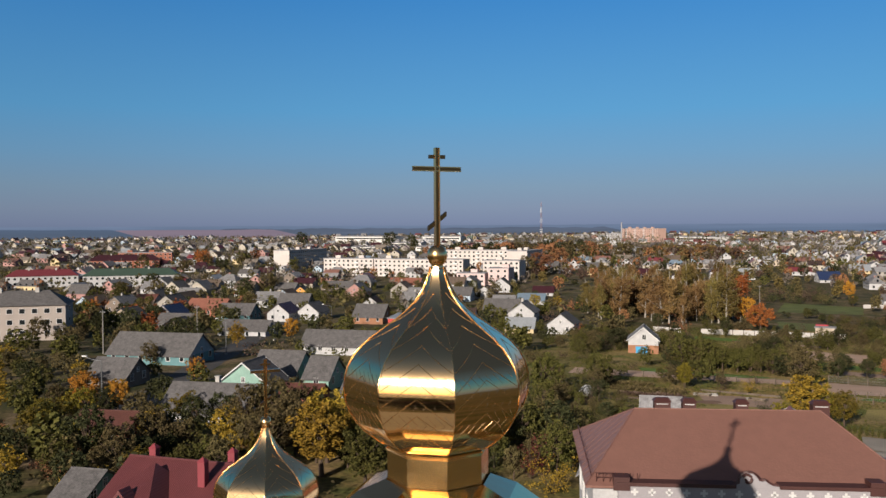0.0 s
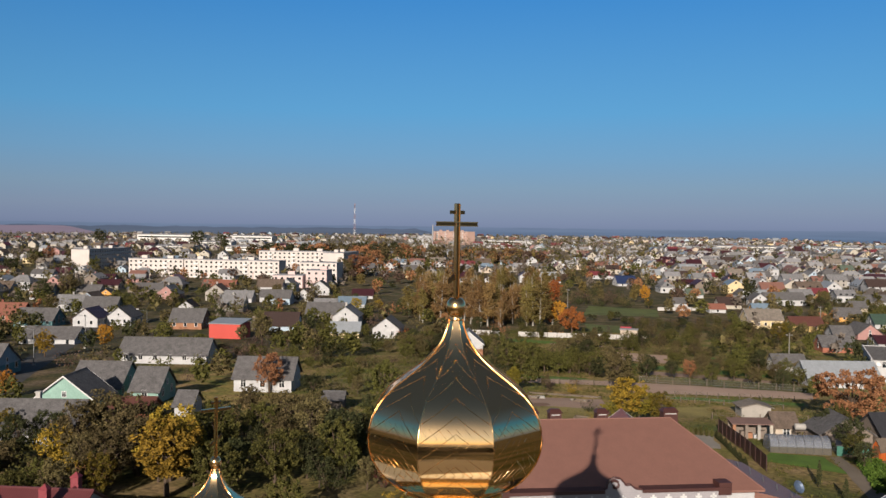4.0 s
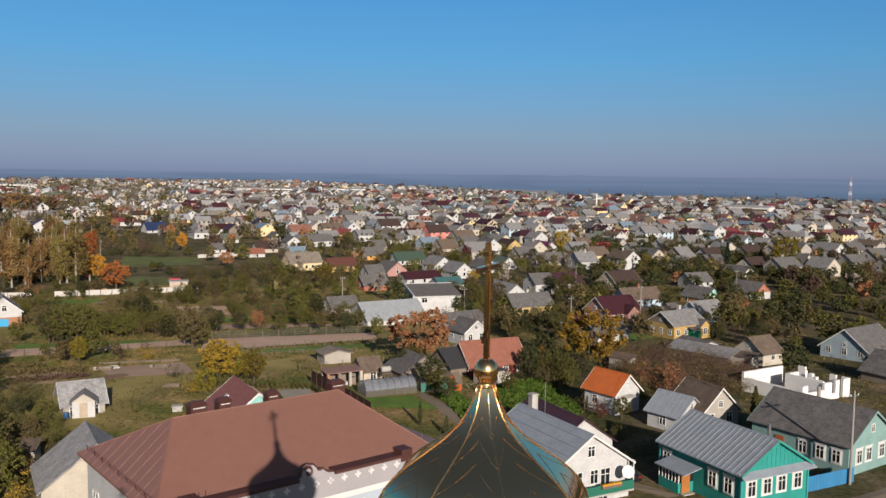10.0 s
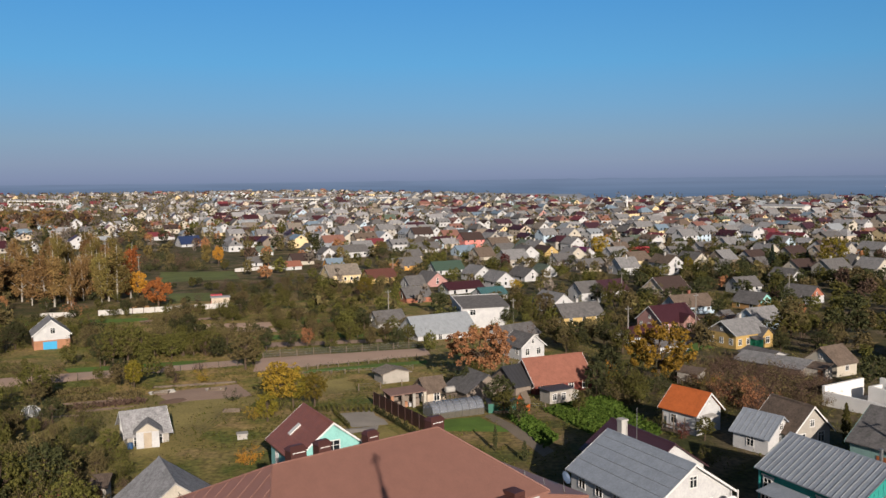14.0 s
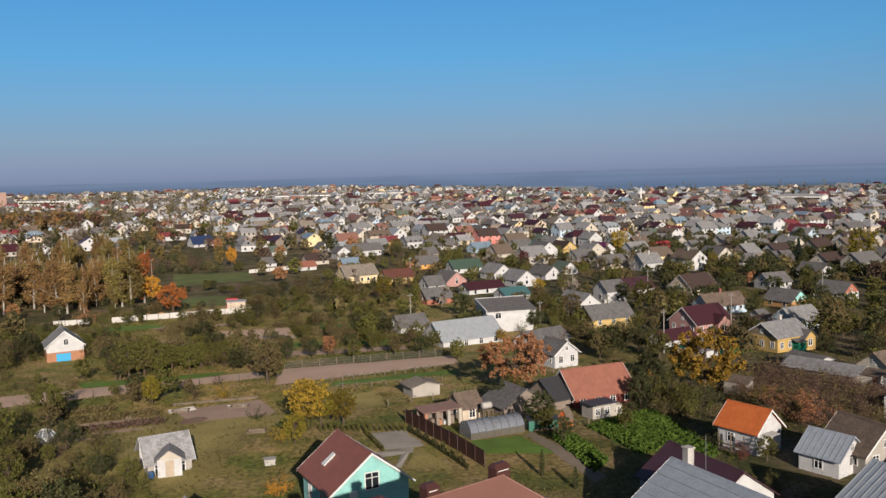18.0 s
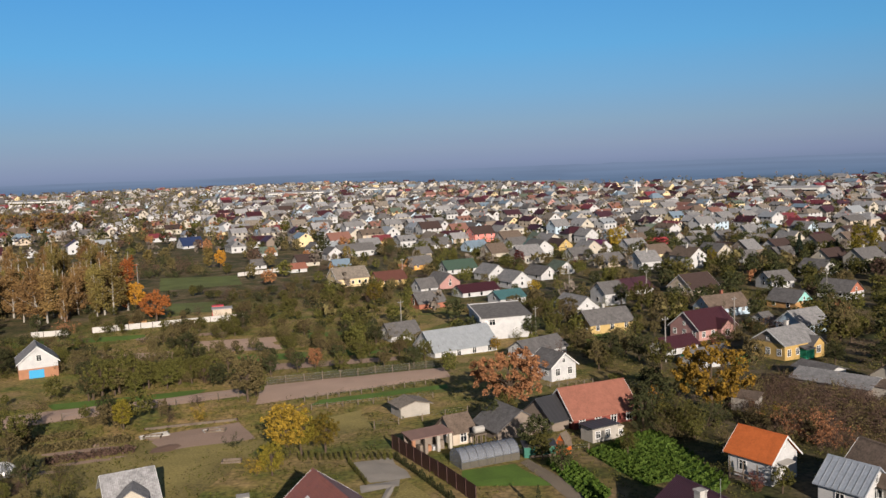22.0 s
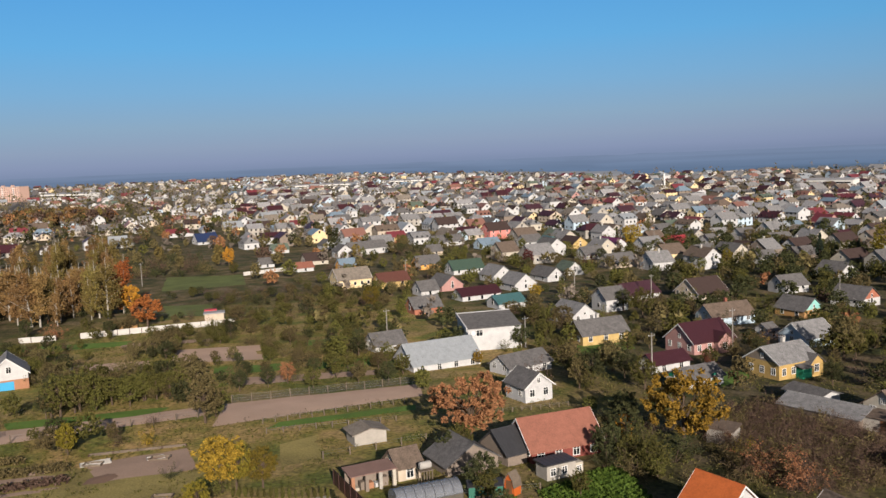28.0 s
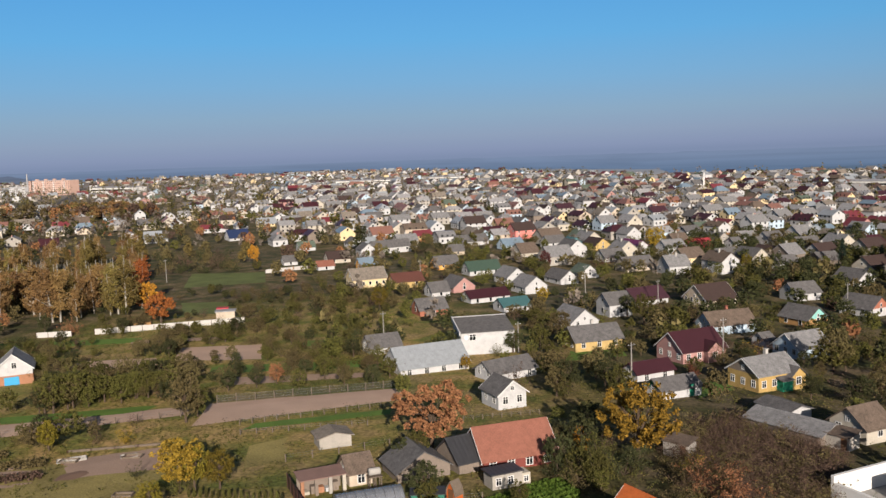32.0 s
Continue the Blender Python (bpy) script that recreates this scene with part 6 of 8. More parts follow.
part("roof", Build().box(-2.3, -1.5, 1.9, 2.1, 1.4, 2.05), roof_mat("blackmetal"), ws)
part("annex", Build().box(2.0, -1.0, -0.8, 3.2, 1.0, 1.4), wall_mat("cream"), ws)
for u in (-1.2, 0.4):
    window(ws, pose(u, -1.2, 0.5), 0.8, 1.0)
window(ws, pose(2.6, -1.0, 0.3), 0.7, 0.8)
hp = thing("hut_porch", -49.0, 86.2, None, 22, "gabled entrance porch of a white garden hut", "porch")
part("wall", Build().box(-1.3, -1.0, -0.4, 1.3, 1.5, 2.0), wall_mat("white"), hp)
part("gable", Build().prism([(-1.3, 2.0), (1.3, 2.0), (0, 3.0)], "y", -1.0, 0.4), wall_mat("cream"), hp)
for s in (-1, 1):
    part("roof_slope", Build().hexa((0, -1.3, 3.05), (s * 1.65, -1.3, 1.85), (s * 1.65, 1.6, 1.85), (0, 1.6, 3.05), (0, -1.3, 3.15), (s * 1.65, -1.3, 1.95), (s * 1.65, 1.6, 1.95), (0, 1.6, 3.15)), roof_mat("paleslate"), hp)
part("door", Build().box(-0.45, -1.06, -0.1, 0.45, -0.99, 1.9), mat("faded board door", (0.50, 0.42, 0.32), 0.8, 0, 0.2, 3, 0.2, "boards"), hp)
part("blue_barrel", Build().lathe([(0.3, -0.3), (0.34, 0.2), (0.3, 0.75)], 12, -2.0, -0.6), mat("blue barrel", (0.03, 0.12, 0.32), 0.5, 0, 0.1, 2, 0.1), hp)
wb = thing("well_box", -38.6, 89.6, None, 20, "small white boxed well in the grass", "well")
part("body", Build().box(-0.6, -0.5, -0.3, 0.6, 0.5, 0.6), M_CONC, wb)
part("lid", Build().box(-0.7, -0.6, 0.6, 0.7, 0.6, 0.7), M_CONC, wb)
# veranda of the turquoise house, and steps
vr = thing("veranda", 19.2, 67.2, None, -61, "glazed turquoise veranda with a low metal roof", "veranda")
part("wall", Build().box(-1.9, -1.2, -0.5, 0.9, 1.2, 1.0), wall_mat("turquoise"), vr)
part("glazing", Build().box(-1.85, -1.15, 1.0, 0.85, 1.15, 2.1), M_GLASS, vr)
for i in range(7):
    part("mullion", Build().box(-1.9 + i * 0.46, -1.22, 1.0, -1.82 + i * 0.46, -1.12, 2.1), M_FRAME, vr)
part("roof", Build().hexa((-2.2, -1.5, 2.1), (2.0, -1.5, 2.1), (2.0, 1.3, 2.7), (-2.2, 1.3, 2.7), (-2.2, -1.5, 2.2), (2.0, -1.5, 2.2), (2.0, 1.3, 2.8), (-2.2, 1.3, 2.8)), roof_mat("ribmetal"), vr)
part("door", Build().box(0.95, -0.9, -0.1, 1.05, 0.1, 2.0), mat("orange wood door", (0.45, 0.17, 0.04), 0.5, 0, 0.2, 3, 0.2, "boards"), vr)
for i in range(3):
    part("step", Build().box(1.1, -1.1, -0.5, 2.3 - i * 0.35, 0.3, -0.25 + i * 0.17), M_CONC, vr)


def car(x, y, yaw, col):
    r = thing("parked_car", x, y, None, yaw, "dark parked car on a garden drive", "car")
    m = mat("car paint " + col, {"dark": (0.02, 0.022, 0.03), "white": (0.7, 0.7, 0.7), "red": (0.4, 0.03, 0.03)}[col], 0.25, 0.2, 0.05, 2, 0.0)
    body = [(-2.1, 0.35), (2.1, 0.35), (2.15, 0.75), (1.2, 0.95), (-2.0, 0.95), (-2.15, 0.7)]
    part("body", Build().prism(body, "y", -0.85, 0.85), m, r)
    part("cabin", Build().hexa((-1.7, -0.8, 0.95), (1.0, -0.8, 0.95), (1.0, 0.8, 0.95), (-1.7, 0.8, 0.95), (-1.2, -0.65, 1.45), (0.3, -0.65, 1.45), (0.3, 0.65, 1.45), (-1.2, 0.65, 1.45)), M_GLASS, r)
    part("roof_panel", Build().box(-1.15, -0.62, 1.45, 0.25, 0.62, 1.49), m, r)
    for u in (-1.3, 1.35):
        for s in (-1, 1):
            w = part("wheel", Build().lathe([(0.32, -0.1), (0.32, 0.1)], 16), M_GLASS, r, at=pose(u, s * 0.8, 0.32, 90, 0, 0))
            part("rim", Build().lathe([(0.18, -0.11), (0.18, 0.11)], 10), M_STEEL, w)
    for s in (-0.6, 0.6):
        part("tail_light", Build().box(-2.17, s - 0.18, 0.7, -2.1, s + 0.18, 0.85), mat("tail lamp red", (0.35, 0.01, 0.01), 0.3, 0, 0.1, 2, 0), r)


car(13.8, 69.6, 120, "dark")

# ---- fences, walls, posts, lamps ----
def fence(p, q, gap, height, style, label):
    (x0, y0), (x1, y1) = p, q
    n = max(1, round(math.hypot(x1 - x0, y1 - y0) / gap))
    r = thing("fence", x0, y0, 0, 0, label, "fence")
    for i in range(n + 1):
        x, y = (x1 - x0) * i / n, (y1 - y0) * i / n
        z = ground(x0 + x, y0 + y)
        k = 0.07 if style not in ("panel", "gate") else 0.05
        part("post", Build().box(x - k, y - k, z - 0.3, x + k, y + k, z + height * (1 + 0.06 * math.sin(i * 2.3))), M_WOOD if style in ("wire", "net") else M_GATE if style == "gate" else M_FENCEB, r)
        if i == n:
            break
        xb, yb = (x1 - x0) * (i + 1) / n, (y1 - y0) * (i + 1) / n
        zb = ground(x0 + xb, y0 + yb)
        if style in ("panel", "gate"):
            part("panel", Build().hexa((x, y, z), (xb, yb, zb), (xb, yb + .04, zb), (x, y + .04, z), (x, y, z + height), (xb, yb, zb + height), (xb, yb + .04, zb + height), (x, y + .04, z + height)), M_FENCEB if style == "panel" else M_GATE, r)
        elif style == "wall":
            part("panel", Build().hexa((x, y, z - .3), (xb, yb, zb - .3), (xb, yb + .2, zb - .3), (x, y + .2, z - .3), (x, y, z + height), (xb, yb, zb + height), (xb, yb + .2, zb + height), (x, y + .2, z + height)), M_WALLW if height > 0.5 else M_WOOD, r)
        else:
            if style == "net":
                part("netting", Build().hexa((x, y, z + .1), (xb, yb, zb + .1), (xb, yb + .02, zb + .1), (x, y + .02, z + .1), (x, y, z + height * .9), (xb, yb, zb + height * .9), (xb, yb + .02, zb + height * .9), (x, y + .02, z + height * .9)), M_NET, r)
            for f in ((0.25, 0.55, 0.9) if style == "net" else (0.6, 0.92)):
                part("wire", Build().rod((x, y, z + height * f), (xb, yb, zb + height * f), 0.012, sides=3), M_STEEL, r)


# darker than M_BLUEP: the yard's shade is put into this blue
M_GATE = mat("shaded gate blue", (0.03, 0.22, 0.46), 0.6, 0, 0.15, 2, 0.2, "boards")
M_WALLW = mat("white concrete wall", (0.62, 0.60, 0.57), 0.9, 0, 0.15, 1, 0.3)
fence((-52.8, 147.7), (-23.1, 161.1), 3.2, 1.5, "net", "wire net fence on pale posts beside ploughed soil")
fence((-43.0, 134.7), (-23.1, 146.2), 1.9, 1.0, "wire", "low wire fence on leaning wooden stakes")
fence((-40.6, 129.3), (-22.6, 135.7), 2.4, 0.9, "wire", "low wire fence on leaning wooden stakes")
fence((-78.2, 125.6), (-55.0, 138.7), 3.4, 1.2, "wire", "low wire fence on leaning wooden stakes")
fence((-29.0, 117.4), (-16.6, 125.4), 3.5, 1.1, "wire", "low wire fence on leaning wooden stakes")
fence((-25.2, 107.9), (-13.9, 88.8), 2.2, 1.9, "panel", "tall dark brown metal panel fence")
fence((-119.5, 216.5), (-84.6, 234.2), 3.0, 1.5, "wall", "low white concrete wall of a playground")
fence((-133.6, 212.0), (-124.9, 214.5), 3.0, 1.4, "wall", "low white concrete wall beside a grove")
fence((-120.9, 341.0), (-107.1, 353.6), 3.0, 1.5, "wall", "low white concrete garden wall")
fence((-62.3, 119.0), (-50.3, 123.5), 3.0, 0.35, "wall", "low pale board edging of a dug plot")
fence((31.0, 67.2), (37.0, 70.6), 1.7, 1.5, "gate", "yard gate in shade-darkened blue between two wooden houses")
fence((-8.2, 139.2), (3.2, 144.0), 1.5, 0.8, "wire", "low garden fence behind a red barn")
fence((-9.6, 103.5), (-0.9, 105.8), 2.0, 1.0, "wire", "low garden fence beside beds")


def pole(x, y, h, label="grey concrete power pole beside a garden lane"):
    r = thing("power_pole", x, y, None, 33, label, "pole", "power poles")
    part("shaft", Build().rod((0, 0, -0.6), (0, 0, h), 0.15, 0.09, 7), M_POLE, r)
    part("crossarm", Build().box(-0.7, -0.05, h - 0.6, 0.7, 0.05, h - 0.5), M_STEEL, r)
    for u in (-0.6, 0.0, 0.6):
        part("insulator", Build().lathe([(0.05, h - 0.5), (0.07, h - 0.42), (0.03, h - 0.34)], 8, u, 0), M_DISH, r)


for x, y, h in ((18.2, 161.7, 8.5), (37.4, 188.3, 9), (-35.6, 198.7, 9), (-48.7, 305.5, 9), (68.2, 318.5, 9), (-4.6, 195.9, 7), (36.4, 69.9, 9.5), (49.3, 408.9, 10),
                (29.5, 256, 8), (109.5, 423.8, 10), (-152.5, 318.1, 9), (-195.9, 93.9, 9), (-178.6, 62.4, 10), (-244.1, 218.7, 9), (75.0, 240.0, 9), (9.0, 285.0, 9)):
    pole(x, y, h)


def street_lamp(x, y, h, yaw):
    r = thing("street_lamp", x, y, None, yaw, "grey steel street lamp with a curved arm", "street lamp", "street lamps")
    part("shaft", Build().rod((0, 0, -0.4), (0, 0, h), 0.11, 0.07, 8), M_STEEL, r)
    arm = Build()
    pts = [(0, 0, h)] + [(2.4 * math.sin(a), 0, h + 0.6 * (1 - math.cos(a))) for a in (0.4, 0.8, 1.2, 1.57)]
    for a, b in zip(pts, pts[1:]):
        arm.rod(a, b, 0.05, sides=6)
    part("arm", arm, M_STEEL, r)
    part("lamp_head", Build().box(2.3, -0.14, h + 0.5, 3.0, 0.14, h + 0.65), M_DISH, r)
    part("base", Build().box(-0.25, -0.25, -0.4, 0.25, 0.25, 0.5), M_CONC, r)


for x, y, h, yaw in ((-105.7, 34.2, 8.5, 215), (-157.5, 81.5, 7.5, 200), (-178.7, 106.8, 8, 200), (-199.9, 140.1, 7, 220)):
    street_lamp(x, y, h, yaw)

# hedge of small thujas along the brown fence, and a short one by the terrace
for i in range(26):
    f = i / 25
    tree("dark", "column", -24.2 + f * 8.4, 103.2 - f * 15.2, 1.0 + 0.25 * math.sin(i * 1.7), TRNG, 1.5, "thuja hedge")
for i in range(9):
    f = i / 8
    tree("green", "column", -29.5 + f * 3.3, 101.6 - f * 7.5, 0.95, TRNG, 1.5, "thuja hedge")
for i in range(16):
    tree("green", "column", -36.0 + i * 0.75, 103.6 - i * 0.02, 1.1 + 0.2 * math.sin(i), TRNG, 1.6, "thuja hedge")


def leaf_bed(corners, kind, n, h, label):
    """Low leafy rows; nobody could count them."""
    rng = np.random.default_rng(n)
    a, b, c, d = (np.array(p) for p in corners)
    cl = []
    for i in range(n):
        u, v = rng.random(), (int(rng.random() * 14) + 0.5 + rng.normal() * 0.12) / 14
        p = (a * (1 - u) + b * u) * (1 - v) + (d * (1 - u) + c * u) * v
        cl.append((p[0], p[1], ground(p[0], p[1]) + 0.1 + h * rng.random()))
    v, f = leaf_cloud(rng, cl, 5, 0.16, 0.2)
    tagged(new("leafy_rows", mesh_of("leafy_rows", v.tolist(), [tuple(q) for q in f.tolist()], LEAF_M[kind])), label, "vegetables", kind="stuff")


LEAVES["beet"] = (((0.05, 0.11, 0.016), (0.135, 0.22, 0.034), (0.095, 0.16, 0.024)), "bright green")
LEAF_M["beet"] = leaf_mat("leaves beet", LEAVES["beet"][0])
leaf_bed([(-6.3, 101.1), (-4.0, 104.2), (0.1, 91.2), (-1.9, 86.7)], "beet", 900, 0.22, "leafy green vegetable rows")
leaf_bed([(-1.3, 105.2), (6.1, 113.7), (9.4, 95.9), (3.9, 93.0)], "beet", 1500, 0.24, "leafy green beet rows beside a dark yard")
leaf_bed([(-40.5, 179.2), (-29.9, 185.5), (-31.7, 193.2), (-42.4, 187.7)], "green", 300, 0.4, "low green rows in a garden plot")
leaf_bed([(2.5, 109.5), (8.7, 115.3), (13.0, 94.1), (9.3, 89.0)], "beet", 1500, 0.24, "leafy green beet rows beside a path")
leaf_bed([(-74.9, 110.5), (-62.9, 115.4), (-61.4, 112.7), (-72.7, 107.5)], "olive", 500, 0.45, "olive brown plant rows along a dug bed")
leaf_bed([(-69.6, 105.4), (-60.1, 110.4), (-58.7, 108.1), (-67.6, 102.7)], "brown", 350, 0.45, "withered brown plant rows along a bed")
leaf_bed([(-79.2, 114.9), (-71.2, 118.2), (-69.6, 115.9), (-77.1, 112.1)], "olive", 350, 0.45, "olive brown plant rows in rough grass")

# cold frames on the dug plot
def cold_frame(x, y, yaw, w, d):
    r = thing("cold_frame", x, y, None, yaw, "white timber cold frame on a dug plot", "cold frame", "cold frames")
    for a in ((-w / 2, -d / 2, w / 2, -d / 2 + .1), (-w / 2, d / 2 - .1, w / 2, d / 2), (-w / 2, -d / 2 + .1, -w / 2 + .1, d / 2 - .1), (w / 2 - .1, -d / 2 + .1, w / 2, d / 2 - .1)):
        part("board", Build().box(a[0], a[1], -0.05, a[2], a[3], 0.32), M_WOOD, r)


cold_frame(-51.4, 117.7, 8, 2.6, 1.6)
cold_frame(-59.5, 115.2, 8, 2.4, 1.4)
cold_frame(-44.4, 103.3, 8, 2.4, 1.2)

# ---- tall blocks and works farther off ----
M_PANEL = mat("pale panel concrete", (0.74, 0.68, 0.64), 0.9, 0, 0.12, 0.6, 0.2)
M_PANELD = mat("grey panel concrete", (0.40, 0.40, 0.42), 0.9, 0, 0.12, 0.6, 0.2)


def block(x, y, yaw, L, W, floors, label, wall=None, bays=3.4, roof=None, name="apartment_block", category="building", balconies=True, ends=False, sink=0.0):
    H = floors * 2.85 + 0.8
    r = thing(name, x, y, ground(x, y) - sink, yaw, label, category)
    part("wall", Build().box(-L / 2, -W / 2, -2, L / 2, W / 2, H), wall or M_PANEL, r)
    if roof:
        part("roof", Build().hexa((-L / 2 - .6, -W / 2 - .6, H), (L / 2 + .6, -W / 2 - .6, H), (L / 2 + .6, W / 2 + .6, H), (-L / 2 - .6, W / 2 + .6, H), (-L / 2 + W * .4, -.3, H + W * .3), (L / 2 - W * .4, -.3, H + W * .3), (L / 2 - W * .4, .3, H + W * .3), (-L / 2 + W * .4, .3, H + W * .3)), roof_mat(roof), r)
        for u in (-L * 0.2, L * 0.18):
            part("chimney", Build().box(u - .5, -1.2, H, u + .5, -0.4, H + W * .3 + .8), M_BRICKW, r)
    else:
        part("parapet", Build().box(-L / 2 - .2, -W / 2 - .2, H, L / 2 + .2, W / 2 + .2, H + 0.45), M_PANELD, r)
        for i in range(max(1, int(L / 18))):
            u = -L / 2 + 9 + i * 18
            part("roof_hut", Build().box(u - 2, -1.5, H + .45, u + 2, 1.5, H + 2.3), wall or M_PANEL, r)
    n = int(L / bays)
    for fl in range(floors):
        for i in range(n):
            u = (i + 0.5) * L / n - L / 2
            if balconies and i % 5 == 2 and fl > 0:
                b = part("balcony", Build().box(u - 1.5, -W / 2 - 1.1, fl * 2.85 + .7, u + 1.5, -W / 2, fl * 2.85 + 1.75), M_DISH, r)
            far_window(r, pose(u, -W / 2, fl * 2.85 + 1.5), 1.5, 1.4)
        if ends:
            far_window(r, side_pose("right", L, W, 0, fl * 2.85 + 1.5), 1.5, 1.4)
    return r


block(-470.0, 349.0, 28, 38, 12, 5, "five-storey pale panel apartment block with balconies", sink=3.3)
block(-421.0, 371.0, 24, 66, 12, 5, "long five-storey pale panel apartment block with balconies", sink=3.3)
block(-575.0, 376.0, 117, 62, 14, 5, "five-storey grey panel block with a blank end", M_PANEL, balconies=False)
block(-408.0, 462.0, 117, 46, 15, 5, "five-storey pale block with a blank end wall", M_PANEL, balconies=False)
block(-440.0, 452.0, 30, 60, 12, 5, "pale five-storey block behind other blocks", M_PANEL)
block(-356.0, 384.0, 24, 24, 13, 5, "five-storey panel block stepped back among trees", M_PANEL, balconies=False, sink=3.0)
block(-334.0, 335.0, 27, 17, 13, 3, "pale pink public building with stepped roofs", mat("pale pink render", (0.78, 0.60, 0.58), 0.85, 0, 0.08, 1, 0.2), name="public_building", balconies=False, sink=2.5)
block(-322.0, 345.0, 27, 12, 12, 4, "pale pink tower wing with dark glazing", mat("pale pink render", (0.78, 0.60, 0.58)), name="public_building", balconies=False, sink=2.5)
block(-474.0, 193.0, 62, 52, 13, 2, "long white school building with a green roof", wall_mat("white"), 3.0, "green", "school_building", balconies=False)
block(-695.0, 280.0, 60, 56, 16, 2, "long building with a dark red hipped roof", wall_mat("brick"), 3.4, "maroon", "public_building", balconies=False)
block(-700.0, 300.0, 60, 44, 12, 4, "red brick upper storey with white bands", wall_mat("brick"), 3.4, None, "public_building", balconies=False)
block(-229.0, 60.0, 62, 24, 12, 3, "three-storey beige apartment house with a grey hipped roof", mat("dull beige render", (0.50, 0.44, 0.40), 0.9, 0, 0.15, 1, 0.2), 3.0, "slate", balconies=False, ends=True)
block(-506.0, 154.0, 66, 38, 12, 2, "two-storey pale house with a red hipped roof", wall_mat("white"), 3.0, "crimson", "public_building", balconies=False)
# brick colour paled towards pink-beige to carry haze
block(-752.0, 1125.0, -16, 84, 16, 7, "tall orange brick apartment block far off", mat("haze-paled orange brick", (0.66, 0.44, 0.36), 0.85, 0, 0.1, 0.6, 0.2), 4.2)
block(-815.0, 1140.0, -16, 34, 14, 4, "white wing beside an orange block", wall_mat("white"), 4.2)
block(-1010.0, 900.0, 25, 60, 12, 2, "long low white building at the town edge", wall_mat("white"), 5, None, "works_building", balconies=False)
block(-630.0, 760.0, 25, 90, 12, 2, "long low pale works building", wall_mat("white"), 5, None, "works_building", balconies=False)
block(-536.0, 700.0, 25, 18, 12, 3, "pale three-storey office block", wall_mat("white"), 5, None, "works_building", balconies=False)
rg = thing("red_garage", -178.0, 152.0, None, 27, "bright coral red garage with a pale flat roof", "garage")
part("wall", Build().box(-4.6, -4.0, -1.5, 4.6, 4.0, 4.3), mat("coral red render", (0.62, 0.10, 0.08), 0.8, 0, 0.08, 1, 0.2), rg)
part("roof", Build().hexa((-4.9, -4.3, 4.3), (4.9, -4.3, 4.3), (4.9, 4.3, 5.1), (-4.9, 4.3, 5.1), (-4.9, -4.3, 4.45), (4.9, -4.3, 4.45), (4.9, 4.3, 5.25), (-4.9, 4.3, 5.25)), roof_mat("silver"), rg)
cn = thing("playground_pavilion", -92.5, 239.5, None, 20, "small pavilion with a bright red canopy", "pavilion")
part("wall", Build().box(-2.6, -1.8, -1, 2.6, 1.8, 2.4), wall_mat("beige"), cn)
part("canopy", Build().box(-2.8, 2.0, -1, 0.6, 4.4, 2.9), mat("red canopy", (0.5, 0.03, 0.04), 0.6, 0, 0.1, 1, 0.1), cn, "bright red canopy box")
part("roof", Build().box(-2.9, -2.1, 2.4, 2.9, 2.1, 2.6), M_PANELD, cn)
yb = thing("yellow_bench_shelter", -113.0, 229.6, None, 15, "long ochre playground bench shelter by a wall", "shelter")
part("wall", Build().box(-2.4, -0.5, -0.5, 2.4, 0.5, 1.0), wall_mat("ochre"), yb)


def shed_hall(x, y, yaw, L, W, h, col, label):
    r = thing("factory_hall", x, y, None, yaw, label, "factory")
    part("wall", Build().box(-L / 2, -W / 2, -4, L / 2, W / 2, h), col, r)
    part("roof", Build().hexa((-L / 2 - .4, -W / 2 - .4, h), (L / 2 + .4, -W / 2 - .4, h), (L / 2 + .4, W / 2 + .4, h), (-L / 2 - .4, W / 2 + .4, h), (-L / 2, -1, h + 1.6), (L / 2, -1, h + 1.6), (L / 2, 1, h + 1.6), (-L / 2, 1, h + 1.6)), M_PANELD, r)
    part("window_band", Build().box(-L / 2 + 2, -W / 2 - .06, h * .55, L / 2 - 2, -W / 2 + .02, h * .75), M_GLASS, r)


M_WHITE = mat("white hall sheet", (0.78, 0.77, 0.74), 0.7, 0, 0.06, 0.5, 0.1)
for x, y, yaw, L, W, h in ((-1160, 900, 20, 120, 30, 10), (-1060, 985, 25, 70, 25, 9), (-900, 760, 25, 60, 18, 6), (-640, 1105, 340, 88, 24, 9), (-820, 640, 25, 50, 14, 5), (-760, 690, 25, 44, 14, 5), (250, 795, -40, 40, 14, 7), (-300, 1180, 10, 90, 22, 6), (-200, 1220, 5, 60, 16, 6)):
    shed_hall(x, y, yaw, L, W, h, M_WHITE, "long low white works hall at the town edge")


def mast(x, y, h, label):
    r = thing("radio_mast", x, y, None, 0, label, "mast")
    red, white = mat("mast red", (0.34, 0.20, 0.19), 0.6, 0, 0.1, 2, 0), M_DISH
    n = 8
    for i in range(n):
        w0, w1 = 1.6 - 1.2 * i / n, 1.6 - 1.2 * (i + 1) / n
        b = Build()
        z0, z1 = i * h / n - (0.5 if i == 0 else 0), (i + 1) * h / n
        q0 = [(s * w0, t * w0, z0) for s, t in ((-1, -1), (1, -1), (1, 1), (-1, 1))]
        q1 = [(s * w1, t * w1, z1) for s, t in ((-1, -1), (1, -1), (1, 1), (-1, 1))]
        for k in range(4):
            b.rod(q0[k], q1[k], 0.11, sides=4).rod(q0[k], q1[(k + 1) % 4], 0.06, sides=4)
        part("lattice_section", b, red if i % 2 else white, r)


